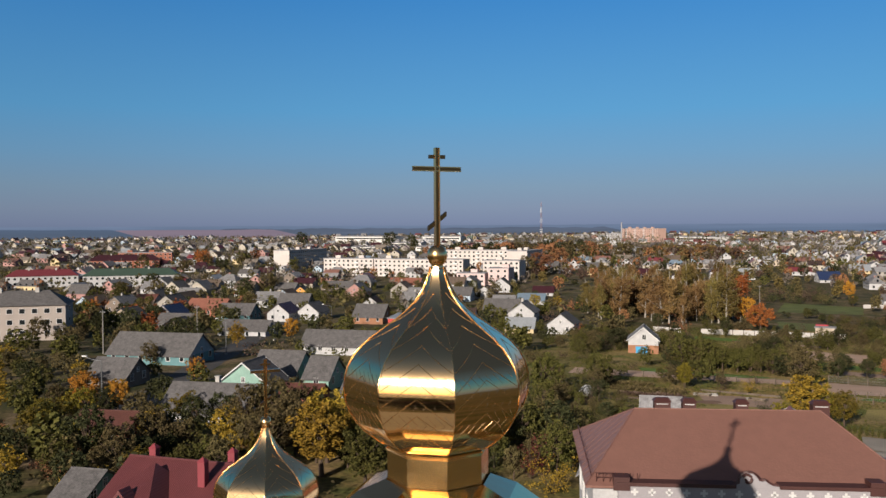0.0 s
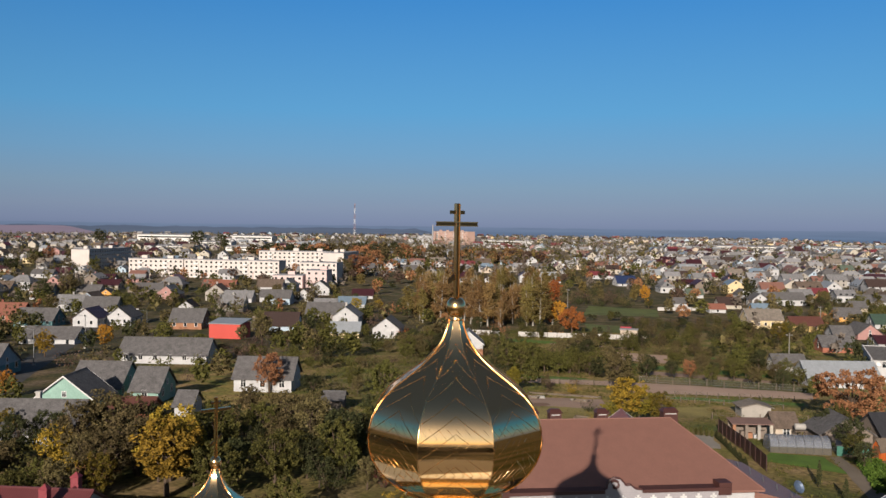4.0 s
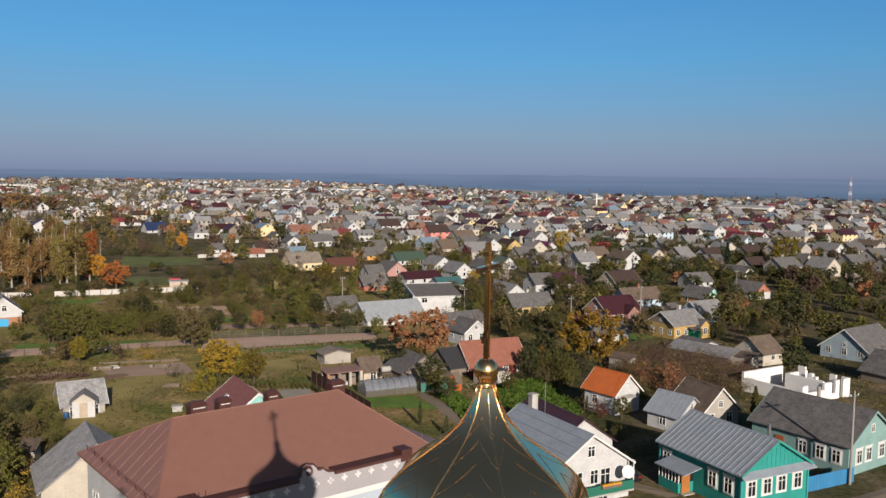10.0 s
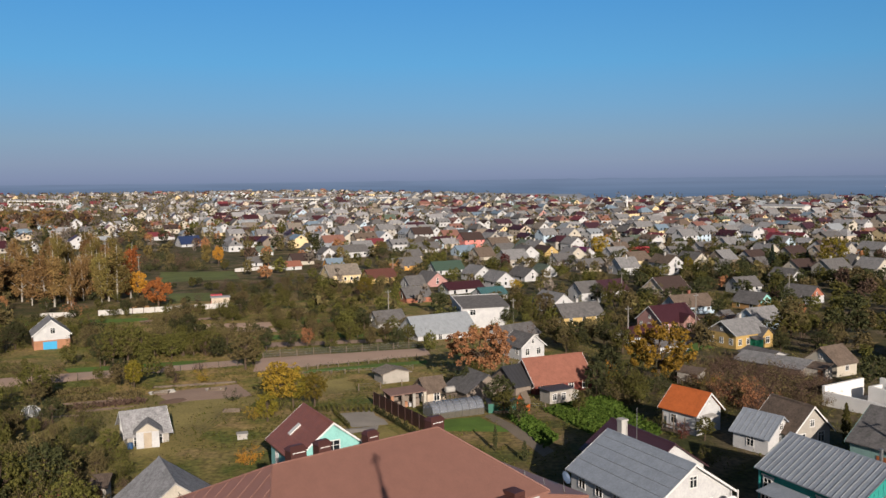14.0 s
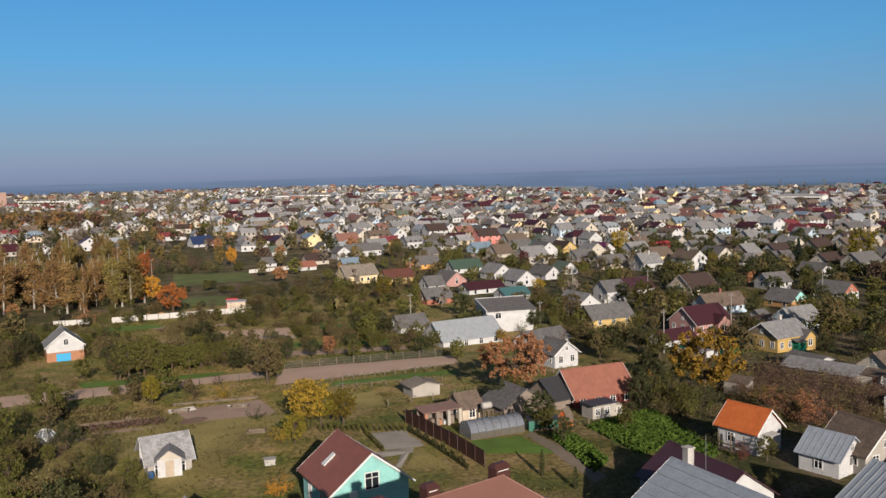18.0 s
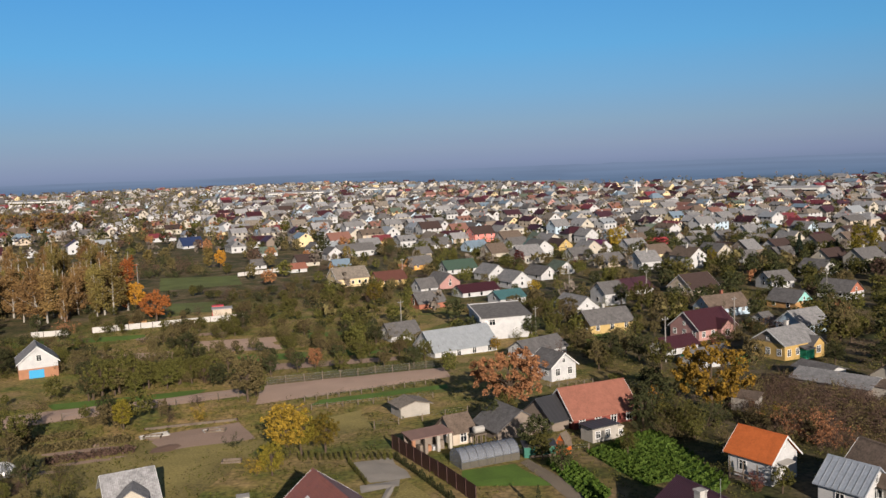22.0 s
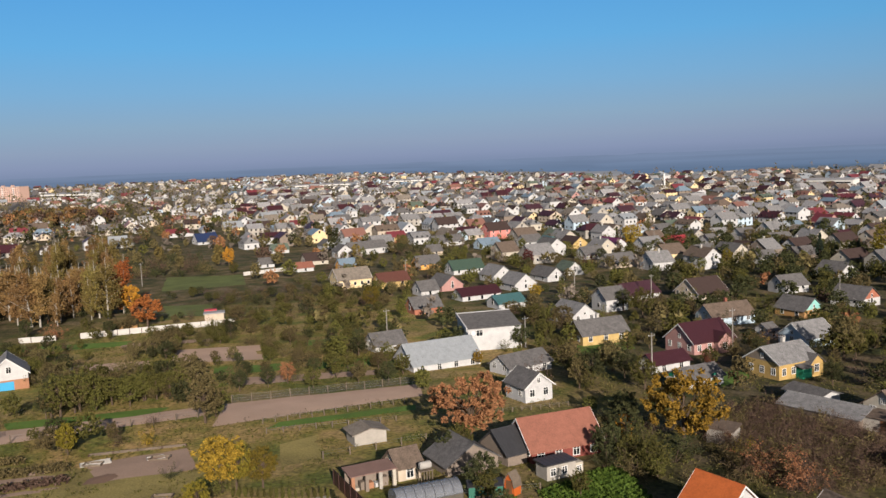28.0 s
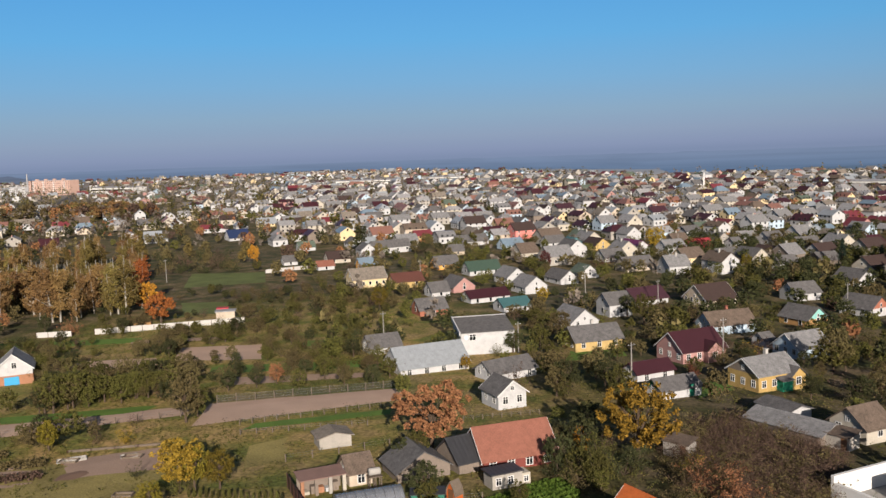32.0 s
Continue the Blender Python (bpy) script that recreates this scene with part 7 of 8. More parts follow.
mast(-832.0, 974.0, 63, "tall red and white lattice radio mast")
mast(348.5, 814.5, 36, "pale lattice mast at the town edge")
st = thing("boiler_chimney", -782.0, 1109.0, None, 0, "tall pale round boiler chimney", "chimney")
part("shaft", Build().lathe([(1.4, -2), (0.9, 31)], 14), M_PANELD, st)
st = thing("boiler_chimney", 118.0, 880.0, None, 0, "thin pale round boiler chimney", "chimney")
part("shaft", Build().lathe([(0.9, -2), (0.7, 15)], 12), M_DISH, st)

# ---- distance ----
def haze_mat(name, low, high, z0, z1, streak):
    """Far land that emits: haze painted in from its foot to its top, with level streaks."""
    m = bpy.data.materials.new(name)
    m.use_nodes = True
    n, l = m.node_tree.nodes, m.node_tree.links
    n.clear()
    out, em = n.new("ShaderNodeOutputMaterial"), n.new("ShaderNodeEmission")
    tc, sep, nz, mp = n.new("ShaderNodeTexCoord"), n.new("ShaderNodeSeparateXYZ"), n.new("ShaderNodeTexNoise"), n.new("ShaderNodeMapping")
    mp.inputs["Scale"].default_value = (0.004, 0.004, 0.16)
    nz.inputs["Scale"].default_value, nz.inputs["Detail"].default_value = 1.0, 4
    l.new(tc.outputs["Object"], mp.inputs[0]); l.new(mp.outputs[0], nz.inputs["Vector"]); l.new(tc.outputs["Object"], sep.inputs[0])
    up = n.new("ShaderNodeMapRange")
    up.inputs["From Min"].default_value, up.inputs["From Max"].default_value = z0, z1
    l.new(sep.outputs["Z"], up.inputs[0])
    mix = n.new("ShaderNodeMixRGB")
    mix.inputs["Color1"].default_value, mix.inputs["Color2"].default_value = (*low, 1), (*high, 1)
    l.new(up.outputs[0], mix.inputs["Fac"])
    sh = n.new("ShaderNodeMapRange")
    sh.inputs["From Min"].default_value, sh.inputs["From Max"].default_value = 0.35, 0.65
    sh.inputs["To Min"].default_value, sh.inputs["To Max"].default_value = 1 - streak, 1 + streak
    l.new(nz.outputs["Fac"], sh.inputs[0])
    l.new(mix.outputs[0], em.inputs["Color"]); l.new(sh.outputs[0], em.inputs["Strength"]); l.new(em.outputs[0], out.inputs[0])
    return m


def rim(brg):
    """How far off the town ends, by compass bearing."""
    return float(np.interp(brg, (-16, 4), (2100, 1235)))


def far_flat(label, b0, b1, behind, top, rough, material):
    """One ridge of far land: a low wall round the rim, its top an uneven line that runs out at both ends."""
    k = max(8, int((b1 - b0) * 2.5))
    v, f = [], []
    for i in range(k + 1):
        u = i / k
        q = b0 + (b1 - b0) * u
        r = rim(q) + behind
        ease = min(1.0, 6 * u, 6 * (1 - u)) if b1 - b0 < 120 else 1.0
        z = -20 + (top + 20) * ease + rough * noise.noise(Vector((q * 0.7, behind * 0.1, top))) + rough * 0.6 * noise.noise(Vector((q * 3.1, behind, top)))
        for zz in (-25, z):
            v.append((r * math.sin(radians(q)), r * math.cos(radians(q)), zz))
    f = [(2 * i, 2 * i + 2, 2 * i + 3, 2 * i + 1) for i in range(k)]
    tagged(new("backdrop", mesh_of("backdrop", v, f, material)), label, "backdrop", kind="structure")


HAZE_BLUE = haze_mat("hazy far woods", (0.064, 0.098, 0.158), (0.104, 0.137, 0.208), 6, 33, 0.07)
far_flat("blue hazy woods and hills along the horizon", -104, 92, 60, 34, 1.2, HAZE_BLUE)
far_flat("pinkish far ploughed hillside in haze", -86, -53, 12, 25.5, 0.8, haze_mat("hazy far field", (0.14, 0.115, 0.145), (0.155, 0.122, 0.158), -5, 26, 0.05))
far_flat("dark wood blue with haze at the edge of far fields", -92, -64, 9, 26.5, 1.2, haze_mat("hazy blue wood", (0.062, 0.08, 0.115), (0.058, 0.082, 0.128), 0, 28, 0.06))
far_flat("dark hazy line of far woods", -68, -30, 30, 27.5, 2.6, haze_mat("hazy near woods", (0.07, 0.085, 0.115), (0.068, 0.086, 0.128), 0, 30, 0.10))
far_flat("pale stubble field in haze far beyond the roofs", -6, 7, 8, 11.5, 1.0, haze_mat("hazy stubble", (0.15, 0.145, 0.15), (0.12, 0.128, 0.15), 4, 13, 0.05))
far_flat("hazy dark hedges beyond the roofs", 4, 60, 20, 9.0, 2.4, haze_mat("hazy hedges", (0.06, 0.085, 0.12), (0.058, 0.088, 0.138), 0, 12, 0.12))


# ---- the far town ----
# crowns paled to grey so that haze sits in the leaf colour
LEAVES["grey"] = (((0.15, 0.125, 0.10), (0.34, 0.285, 0.235), (0.24, 0.20, 0.165)), "haze-pale grey-brown")
LEAF_M["grey"] = leaf_mat("leaves grey", LEAVES["grey"][0])
def far_town():
    rng = np.random.default_rng(5)
    # roof mix kept pale and grey, putting haze into the far colours
    wk = ["white"] * 6 + ["greycream"] * 2 + ["beige", "cream", "cream", "cream", "rose", "paleblue", "greycream", "greycream", "paleyellow", "timber"]
    rk = ["slate"] * 3 + ["paleslate"] * 6 + ["dustslate"] * 6 + ["silver"] * 3 + ["darkbrown", "brownslate", "brownslate", "maroon", "maroon", "maroon", "darkmaroon", "brown", "brown", "crimson", "bluemetal", "tan", "tan", "greenslate"]
    V, Fc, Mi = [], [], []
    walls = sorted({*wk})
    mats = [wall_mat(k) for k in walls] + [roof_mat(k) for k in sorted({*rk})] + [M_GLASS]
    roofs = {k: len(walls) + i for i, k in enumerate(sorted({*rk}))}
    wslot = {k: i for i, k in enumerate(walls)}
    gslot = len(mats) - 1
    trees = []
    cu, su = math.cos(radians(33)), math.sin(radians(33))
    for j in range(-90, 138):
        for i in range(-120, 130):
            u = i * 19.0 + rng.uniform(-4, 4)
            v = j * 27.0 + (7 if j % 2 else -5) + rng.uniform(-3.5, 3.5)
            x, y = u * cu - v * su, u * su + v * cu
            d, brg = math.hypot(x, y), math.degrees(math.atan2(x, y))
            if y < 60 or d > rim(brg) - 45 or not -84 < brg < 42:
                continue
            if not free(x, y, 6.0):
                continue
            near_town = d < 480
            if near_town and not (brg > -15 and y > 185 or brg < -41 and d > 240):
                continue
            if -41 < brg < -15 and d < 400 + (-15 - brg) * 7:
                continue
            keep = 0.92 if d < 900 else 0.66 if d < 1250 else 0.36
            if brg < -20:
                keep *= 0.45
            if rng.random() > keep:
                if rng.random() < 0.8:
                    trees.append((x, y, rng.uniform(4, 8)))
                continue
            if rng.random() < 0.75:
                a = rng.uniform(0, math.tau)
                trees.append((x + 9 * math.cos(a), y + 9 * math.sin(a), rng.uniform(3, 7)))
            if rng.random() < 0.45:
                trees.append((x + rng.uniform(-9, 9), y + rng.uniform(9, 14), rng.uniform(3, 8)))
            yaw = radians(33 + (90 if rng.random() < 0.5 else 0) + rng.normal() * 2)
            L, W, big = rng.uniform(9, 13.5), rng.uniform(7.5, 10), rng.random()
            he = rng.uniform(2.8, 3.4) if big < 0.5 else rng.uniform(3.6, 5.6)
            H = he + W / 2 * rng.uniform(0.5, 0.85)
            wn_, rn_ = wk[int(rng.integers(len(wk)))], rk[int(rng.integers(len(rk)))]
            if d < 440 and (-41 < brg and x < -20 or d < 330 and brg > -41):
                continue
            if d < 450:
                rn_ = ("slate", "paleslate", "slate", "brownslate", "paleslate", "darkbrown")[int(rng.integers(6))]
                house("house", round(x, 1), round(y, 1), round(math.degrees(yaw)), L, W, min(H, 7.5), wn_, rn_, chimney=2 if rng.random() < 0.5 else 0)
                continue
            z = ground(x, y) - 0.6
            c, s = math.cos(yaw), math.sin(yaw)
            wm, rm = wslot[wn_], roofs[rn_]

            def put(pts, faces, mi):
                k = len(V)
                V.extend((x + a * c - b * s, y + a * s + b * c, z + q) for a, b, q in pts)
                Fc.extend(tuple(k + n for n in f) for f in faces)
                Mi.extend([mi] * len(faces))
            l2, w2 = L / 2, W / 2
            k, o, t = (H - he) / w2, 0.45, 0.14
            hipped = big > 0.86 and L > W + 1
            put([(-l2, -w2, 0), (l2, -w2, 0), (l2, w2, 0), (-l2, w2, 0), (-l2, -w2, he), (l2, -w2, he), (l2, w2, he), (-l2, w2, he), (-l2, 0, he if hipped else H), (l2, 0, he if hipped else H)],
                [(0, 1, 5, 4), (2, 3, 7, 6), (1, 2, 6, 9, 5), (3, 0, 4, 8, 7)], wm)
            if d < 800 and big * 7 % 1 < 0.55:
                cx, cy, cz = l2 * (big * 13 % 1 - 0.5), 0.35, H - 0.5
                put([(cx + u, cy + v, cz + q) for q in (0, 1.3) for u, v in ((-.3, -.3), (.3, -.3), (.3, .3), (-.3, .3))], [(4, 5, 6, 7), (0, 1, 5, 4), (1, 2, 6, 5), (2, 3, 7, 6), (3, 0, 4, 7)], wslot["white" if big < 0.5 else "rose"])
            if hipped:
                lx0, wy, ze = l2 + o, w2 + o, he - k * o
                put([(-lx0, -wy, ze), (lx0, -wy, ze), (lx0, wy, ze), (-lx0, wy, ze), (-l2 + w2 * 0.8, 0, H), (l2 - w2 * 0.8, 0, H)], [(0, 1, 5, 4), (2, 3, 4, 5), (1, 2, 5), (3, 0, 4), (3, 2, 1, 0)], rm)
            for q in () if hipped else (-1, 1):
                a = [(-l2 - o, 0, H), (l2 + o, 0, H), (l2 + o, q * (w2 + o), he - k * o), (-l2 - o, q * (w2 + o), he - k * o)]
                put([*a, *[(p[0], p[1], p[2] + t) for p in a]], [(0, 1, 2, 3), (7, 6, 5, 4), (0, 4, 5, 1), (1, 5, 6, 2), (2, 6, 7, 3), (3, 7, 4, 0)], rm)
            if big < 0.3 and d < 1100:
                e0, e1 = l2 + 0.02, l2 + 3.2
                put([(e0, -w2 * .7, 0), (e1, -w2 * .7, 0), (e1, w2 * .7, 0), (e0, w2 * .7, 0), (e0, -w2 * .7, 2.6), (e1, -w2 * .7, 2.2), (e1, w2 * .7, 2.2), (e0, w2 * .7, 2.6)], [(0, 1, 5, 4), (1, 2, 6, 5), (2, 3, 7, 6)], wm)
                put([(e0, -w2 * .8, 2.62), (e1 + .3, -w2 * .8, 2.2), (e1 + .3, w2 * .8, 2.2), (e0, w2 * .8, 2.62), (e0, -w2 * .8, 2.76), (e1 + .3, -w2 * .8, 2.34), (e1 + .3, w2 * .8, 2.34), (e0, w2 * .8, 2.76)], [(4, 5, 6, 7), (0, 1, 5, 4), (1, 2, 6, 5), (2, 3, 7, 6)], rm)
            if d < 1000:
                lx, ly = -x * c - y * s, x * s - y * c
                sy, sx = (-1 if ly < 0 else 1), (1 if lx > 0 else -1)
                for zz in ([1.5] if he < 3.5 else [1.5, 3.9]):
                    for a in (-0.3, 0, 0.3):
                        b = sy * (w2 + 0.03)
                        put([(a * L - .5, b, zz), (a * L + .5, b, zz), (a * L + .5, b, zz + 1.2), (a * L - .5, b, zz + 1.2)], [(0, 1, 2, 3)], gslot)
                for a, zz in ((-0.24, 1.5), (0.24, 1.5), (0, he + 0.5)):
                    b = sx * (l2 + 0.03)
                    put([(b, a * W - .5, zz), (b, a * W + .5, zz), (b, a * W + .5, zz + 1.2), (b, a * W - .5, zz + 1.2)], [(0, 1, 2, 3)], gslot)
    me = mesh_of("far_houses", V, Fc, mats)
    me.polygons.foreach_set("material_index", Mi)
    me.update()
    tagged(new("far_houses", me), "far quarter of white houses with grey, brown and red roofs", "houses", kind="stuff")
    # far tree crowns and wooded edges
    for k in range(1100):
        brg, d = radians(rng.uniform(-84, 42)), rng.uniform(520, 1550)
        trees.append((d * math.sin(brg), d * math.cos(brg), rng.uniform(5, 12)))
    for k in range(420):
        brg, d = radians(rng.uniform(-42, -20)), rng.uniform(560, 1500)
        trees.append((d * math.sin(brg), d * math.cos(brg), rng.uniform(9, 17)))
    groups = {"dark": [], "olive": [], "rust": [], "green": [], "grey": []}
    for x, y, h in trees:
        # dark crowns drop out beyond 700 m, where paler ones stand in for haze
        groups[("dark", "olive", "green", "olive", "grey", "green", "grey", "grey", "olive", "grey", "rust")[int(rng.integers(11))] if math.hypot(x, y) < 700 else ("olive", "grey", "grey", "green")[int(rng.integers(4))]].append((x, y, h))
    for kind, some in groups.items():
        cl = []
        for x, y, h in some:
            g = ground(x, y)
            n = 7
            d = rng.normal(size=(n, 3)); d /= np.linalg.norm(d, axis=1)[:, None]
            cl += [(x + a * h * 0.33, y + b * h * 0.33, g + h * 0.55 + q * h * 0.4) for a, b, q in d]
        v, f = leaf_cloud(rng, cl, 7, 0.74, 1.0)
        tagged(new("far_trees", mesh_of("far_trees", v.tolist(), [tuple(q) for q in f.tolist()], LEAF_M[kind])), f"far {LEAVES[kind][1]} tree crowns between the houses", "trees", kind="stuff")


far_town()


# ---- leafy filling between the houses and over the gardens ----
MIX = [("green", "round"), ("olive", "round"), ("green", "round"), ("dark", "round"), ("olive", "bush"), ("green", "bush"), ("brown", "bush"), ("green", "tall")]
BELT = [("olive", "round"), ("green", "round"), ("olive", "tall"), ("brown", "round"), ("birchgreen", "tall"), ("dark", "round"), ("rust", "round")]
scatter([(25, 190), (85, 150), (150, 170), (190, 480), (40, 480)], 200, [("dark", "round"), ("green", "round"), ("olive", "round"), ("dark", "round"), ("green", "round")], 3.5, 6.5, 4.5, "town gardens", 0.3, "tree_belt", 0.24)
scatter([(-120, -10), (-50, -20), (-45, 45), (-125, 60)], 40, [("dark", "round"), ("olive", "round"), ("olive", "bush"), ("green", "round")], 3, 5, 3.5, "churchyard gardens", 0.3, "tree_belt", 0.3)
scatter([(-60, 185), (15, 125), (75, 95), (130, 130), (180, 480), (-110, 480)], 430, MIX, 2.5, 6.0, 3.5, "town gardens", 0.8, "tree_belt", 0.24)
scatter([(-370, 60), (-60, 10), (-75, 60), (-130, 190), (-190, 300), (-380, 280)], 380, MIX, 3, 6.5, 4, "cottage gardens", 0.8, "tree_belt", 0.16)
scatter([(-430, 300), (-120, 290), (-60, 330), (-150, 640), (-480, 640)], 190, BELT, 4, 8.5, 7, "wooded belt", 1.5, "tree_belt", 0.13)
scatter([(-125, 190), (-30, 165), (-60, 300), (-135, 300)], 140, MIX, 1.6, 4.2, 3.2, "old orchards", 0.5, "tree_belt", 0.36)
scatter([(-150, 110), (-60, 120), (-60, 165), (-120, 200), (-170, 190)], 130, MIX, 2, 5, 3.2, "old orchards", 0.5, "tree_belt", 0.36)


def weeds(poly, n, kind, h, label):
    """Tussocks and weeds too many to count."""
    rng = np.random.default_rng(n + len(kind))
    xs, ys = [p[0] for p in poly], [p[1] for p in poly]
    cl = []
    while len(cl) < n:
        x, y = rng.uniform(min(xs), max(xs)), rng.uniform(min(ys), max(ys))
        if inside((x, y), poly) and noise.noise(Vector((x * 0.09, y * 0.09, len(kind)))) > -0.32 and free(x, y, -1.5):
            cl.append((x, y, ground(x, y) + h * rng.random()))
    v, f = leaf_cloud(rng, cl, 6, 0.10, h * 1.6 + 0.1)
    tagged(new("weeds", mesh_of("weeds", v.tolist(), [tuple(q) for q in f.tolist()], LEAF_M[kind])), label, "weeds", kind="stuff")


LEAVES["grass"] = (((0.11, 0.125, 0.025), (0.21, 0.21, 0.045), (0.16, 0.17, 0.035)), "grass-green")
LEAF_M["grass"] = leaf_mat("leaves grass", LEAVES["grass"][0])
LEAVES["straw"] = (((0.18, 0.135, 0.06), (0.32, 0.25, 0.11), (0.24, 0.19, 0.08)), "straw-coloured")
LEAF_M["straw"] = leaf_mat("leaves straw", LEAVES["straw"][0])
PLOTS = [(-90, 80), (-40, 60), (-28, 100), (-20, 160), (-60, 230), (-130, 230), (-120, 110)]
scatter([(60, 235), (120, 190), (160, 210), (190, 460), (45, 440)], 130, [("dark", "round"), ("dark", "round"), ("brown", "round"), ("olive", "round"), ("dark", "tall")], 4, 7.5, 4.0, "town gardens", 0.0, "tree_belt", 0.3)
weeds(PLOTS, 12000, "straw", 0.16, "dry straw-coloured tussocks over the plots")
weeds(PLOTS, 12000, "grass", 0.16, "dull green weeds over the plots")
weeds(PLOTS, 2500, "olive", 0.4, "olive brown weeds over the plots")
weeds([(-20, 80), (60, 70), (80, 160), (-20, 170)], 6000, "grass", 0.2, "dull green weeds round the yards")
weeds([(-20, 108), (60, 90), (80, 160), (-20, 170)], 1500, "straw", 0.2, "dry tussocks round the yards")

# unseen trees added on the sunny side; they close the place and mirror darkly in the gilding
scatter([(-110, -62), (120, -62), (140, -130), (-130, -130)], 150, [("dark", "round"), ("olive", "round"), ("green", "tall"), ("brown", "round")], 8, 13, 6, "churchyard", 0.0, "tree_belt", 0.3)

# dense front of the birch grove, its dark undergrowth, and the brown wood beyond it
scatter([(-182, 236), (-132, 236), (-122, 252), (-150, 280), (-200, 275)], 22, [("birch", "birch"), ("birchgreen", "birch"), ("birch", "birch"), ("birchgreen", "birch")], 11, 17, 4.6, "birch grove", -4)
scatter([(-200, 246), (-128, 250), (-150, 300), (-225, 330)], 90, [("dark", "bush"), ("olive", "bush"), ("dark", "round"), ("rust", "bush")], 3, 6, 3.0, "grove undergrowth", -4, "thicket", 0.25)
scatter([(-448, 655), (-362, 640), (-355, 690), (-440, 725)], 90, [("birch", "tall"), ("birch", "tall"), ("brown", "round"), ("olive", "tall"), ("birchgreen", "round"), ("rust", "round")], 9, 13, 5, "brown far wood", -8, "tree_belt", 0.12)
scatter([(-640, 560), (-470, 520), (-420, 640), (-600, 760)], 110, [("dark", "tall"), ("olive", "round"), ("dark", "round"), ("rust", "round")], 10, 16, 7, "far wood", -8, "tree_belt", 0.12)
scatter([(20, 133), (30, 141), (43, 124), (37, 107), (26, 104), (22, 116)], 170, [("brown", "bush"), ("brown", "bush"), ("brown", "bush"), ("olive", "bush")], 2.2, 3.6, 1.3, "thicket bushes", -4, "thicket", 0.3)
for x, y, h, kind in ((24.6, 109.6, 4.2, "rust"), (26.8, 112.0, 4.0, "rust"), (22.4, 112.5, 3.8, "olive"), (28.5, 108.5, 3.6, "brown"), (20.6, 107.2, 3.2, "olive"), (24.0, 116.0, 3.6, "lime"), (16.0, 118.2, 4.4, "dark"), (12.6, 119.5, 4.6, "green"), (8.8, 126.0, 5.2, "dark"), (20.8, 128.5, 4.6, "dark")):
    tree(kind, "bush", x, y, h, TRNG, 1.2, "garden bushes")
for x, y, h, kind in ((-66.1, 95.7, 3.6, "dark"), (-63.3, 97.4, 3.2, "olive"), (-62.2, 76.5, 3.6, "green"), (-58.6, 77.2, 3.8, "dark"), (-55.2, 78.3, 3.4, "green"), (-52.4, 79.6, 3.2, "olive"), (-49.9, 80.6, 2.8, "green"), (-64.5, 73.0, 4.2, "olive"), (-57.0, 72.0, 4.0, "green"), (-51.4, 67.5, 3.6, "brown"), (-60.5, 67.8, 4.4, "dark")):
    tree(kind, "round" if h < 3.7 and kind == "dark" else "bush", x, y, h, TRNG, 1.15, "garden bushes")

# ---- trees by plot ----
tree("rust", "wide", -10.5, 125.3, 9.3, TRNG, 1.15)
tree("gold", "wide", 17.4, 122.1, 10.3, TRNG, 1.0)
tree("orange", "round", 10.1, 123.6, 4.2, TRNG, .9)
tree("dark", "round", 7.3, 156.7, 6.5, TRNG, 1)
tree("olive", "round", 5.4, 155.8, 5.5, TRNG, 1)
tree("dark", "round", 10.8, 133.1, 5, TRNG, 1.1)
tree("dark", "bush", 14.4, 187.1, 5, TRNG, 1)
tree("green", "bush", 12.4, 111.7, 5, TRNG, 1)
tree("dark", "bush", 9.2, 113.7, 5, TRNG, 1)
tree("dark", "bush", 15.4, 116.4, 4.5, TRNG, 1)
tree("gold", "tall", -37.9, 105.0, 7, TRNG, 1.35)
tree("lime", "round", -36.4, 106.0, 5.5, TRNG, 1)
tree("lime", "round", -33.5, 106.8, 5, TRNG, 1)
tree("olive", "round", -52.4, 135.4, 7.5, TRNG, 1)
tree("green", "round", -52.1, 138.8, 5, TRNG, 1)
tree("gold", "bush", -56.1, 123.7, 2.6, TRNG, 1.1)
tree("lime", "round", -66.5, 120.6, 4, TRNG, .8)
tree("dark", "bush", -46.5, 109.9, 2, TRNG, 1)
tree("dark", "round", -80.6, 138.6, 4.5, TRNG, 1)
tree("green", "round", -78.8, 139.7, 7, TRNG, 1)
tree("green", "round", -77.6, 143.5, 7, TRNG, 1)
tree("olive", "round", -77.9, 142.4, 6, TRNG, 1)
tree("green", "round", -75.7, 145.6, 6, TRNG, 1)
tree("green", "round", -74.2, 147.7, 5, TRNG, 1)
tree("green", "tall", -72.0, 149.4, 5, TRNG, 1)
tree("green", "tall", -69.8, 150.4, 5, TRNG, 1)
tree("green", "tall", -67.8, 151.3, 5, TRNG, 1)
tree("green", "round", -65.6, 151.8, 5, TRNG, 1)
tree("olive", "round", -64.1, 153.2, 5.5, TRNG, 1)
tree("dark", "round", -54.7, 156.6, 4, TRNG, 1)
tree("dark", "round", -50.4, 159.5, 4, TRNG, 1)
tree("rust", "round", -47.8, 163.0, 4.2, TRNG, 1)
tree("green", "round", -41.7, 158.5, 4, TRNG, 1)
tree("green", "round", -39.6, 167.2, 5, TRNG, 1)
tree("olive", "round", -34.3, 162.5, 4.2, TRNG, 1)
tree("dark", "round", -28.6, 161.8, 4, TRNG, 1)
tree("green", "round", -27.3, 169.7, 4, TRNG, 1)
tree("birch", "birch", -167.2, 249.7, 16, TRNG, 1.25)
tree("birch", "birch", -159.7, 247.5, 18, TRNG, 1.25)
tree("birch", "birch", -144.2, 234.7, 19, TRNG, 1.25)
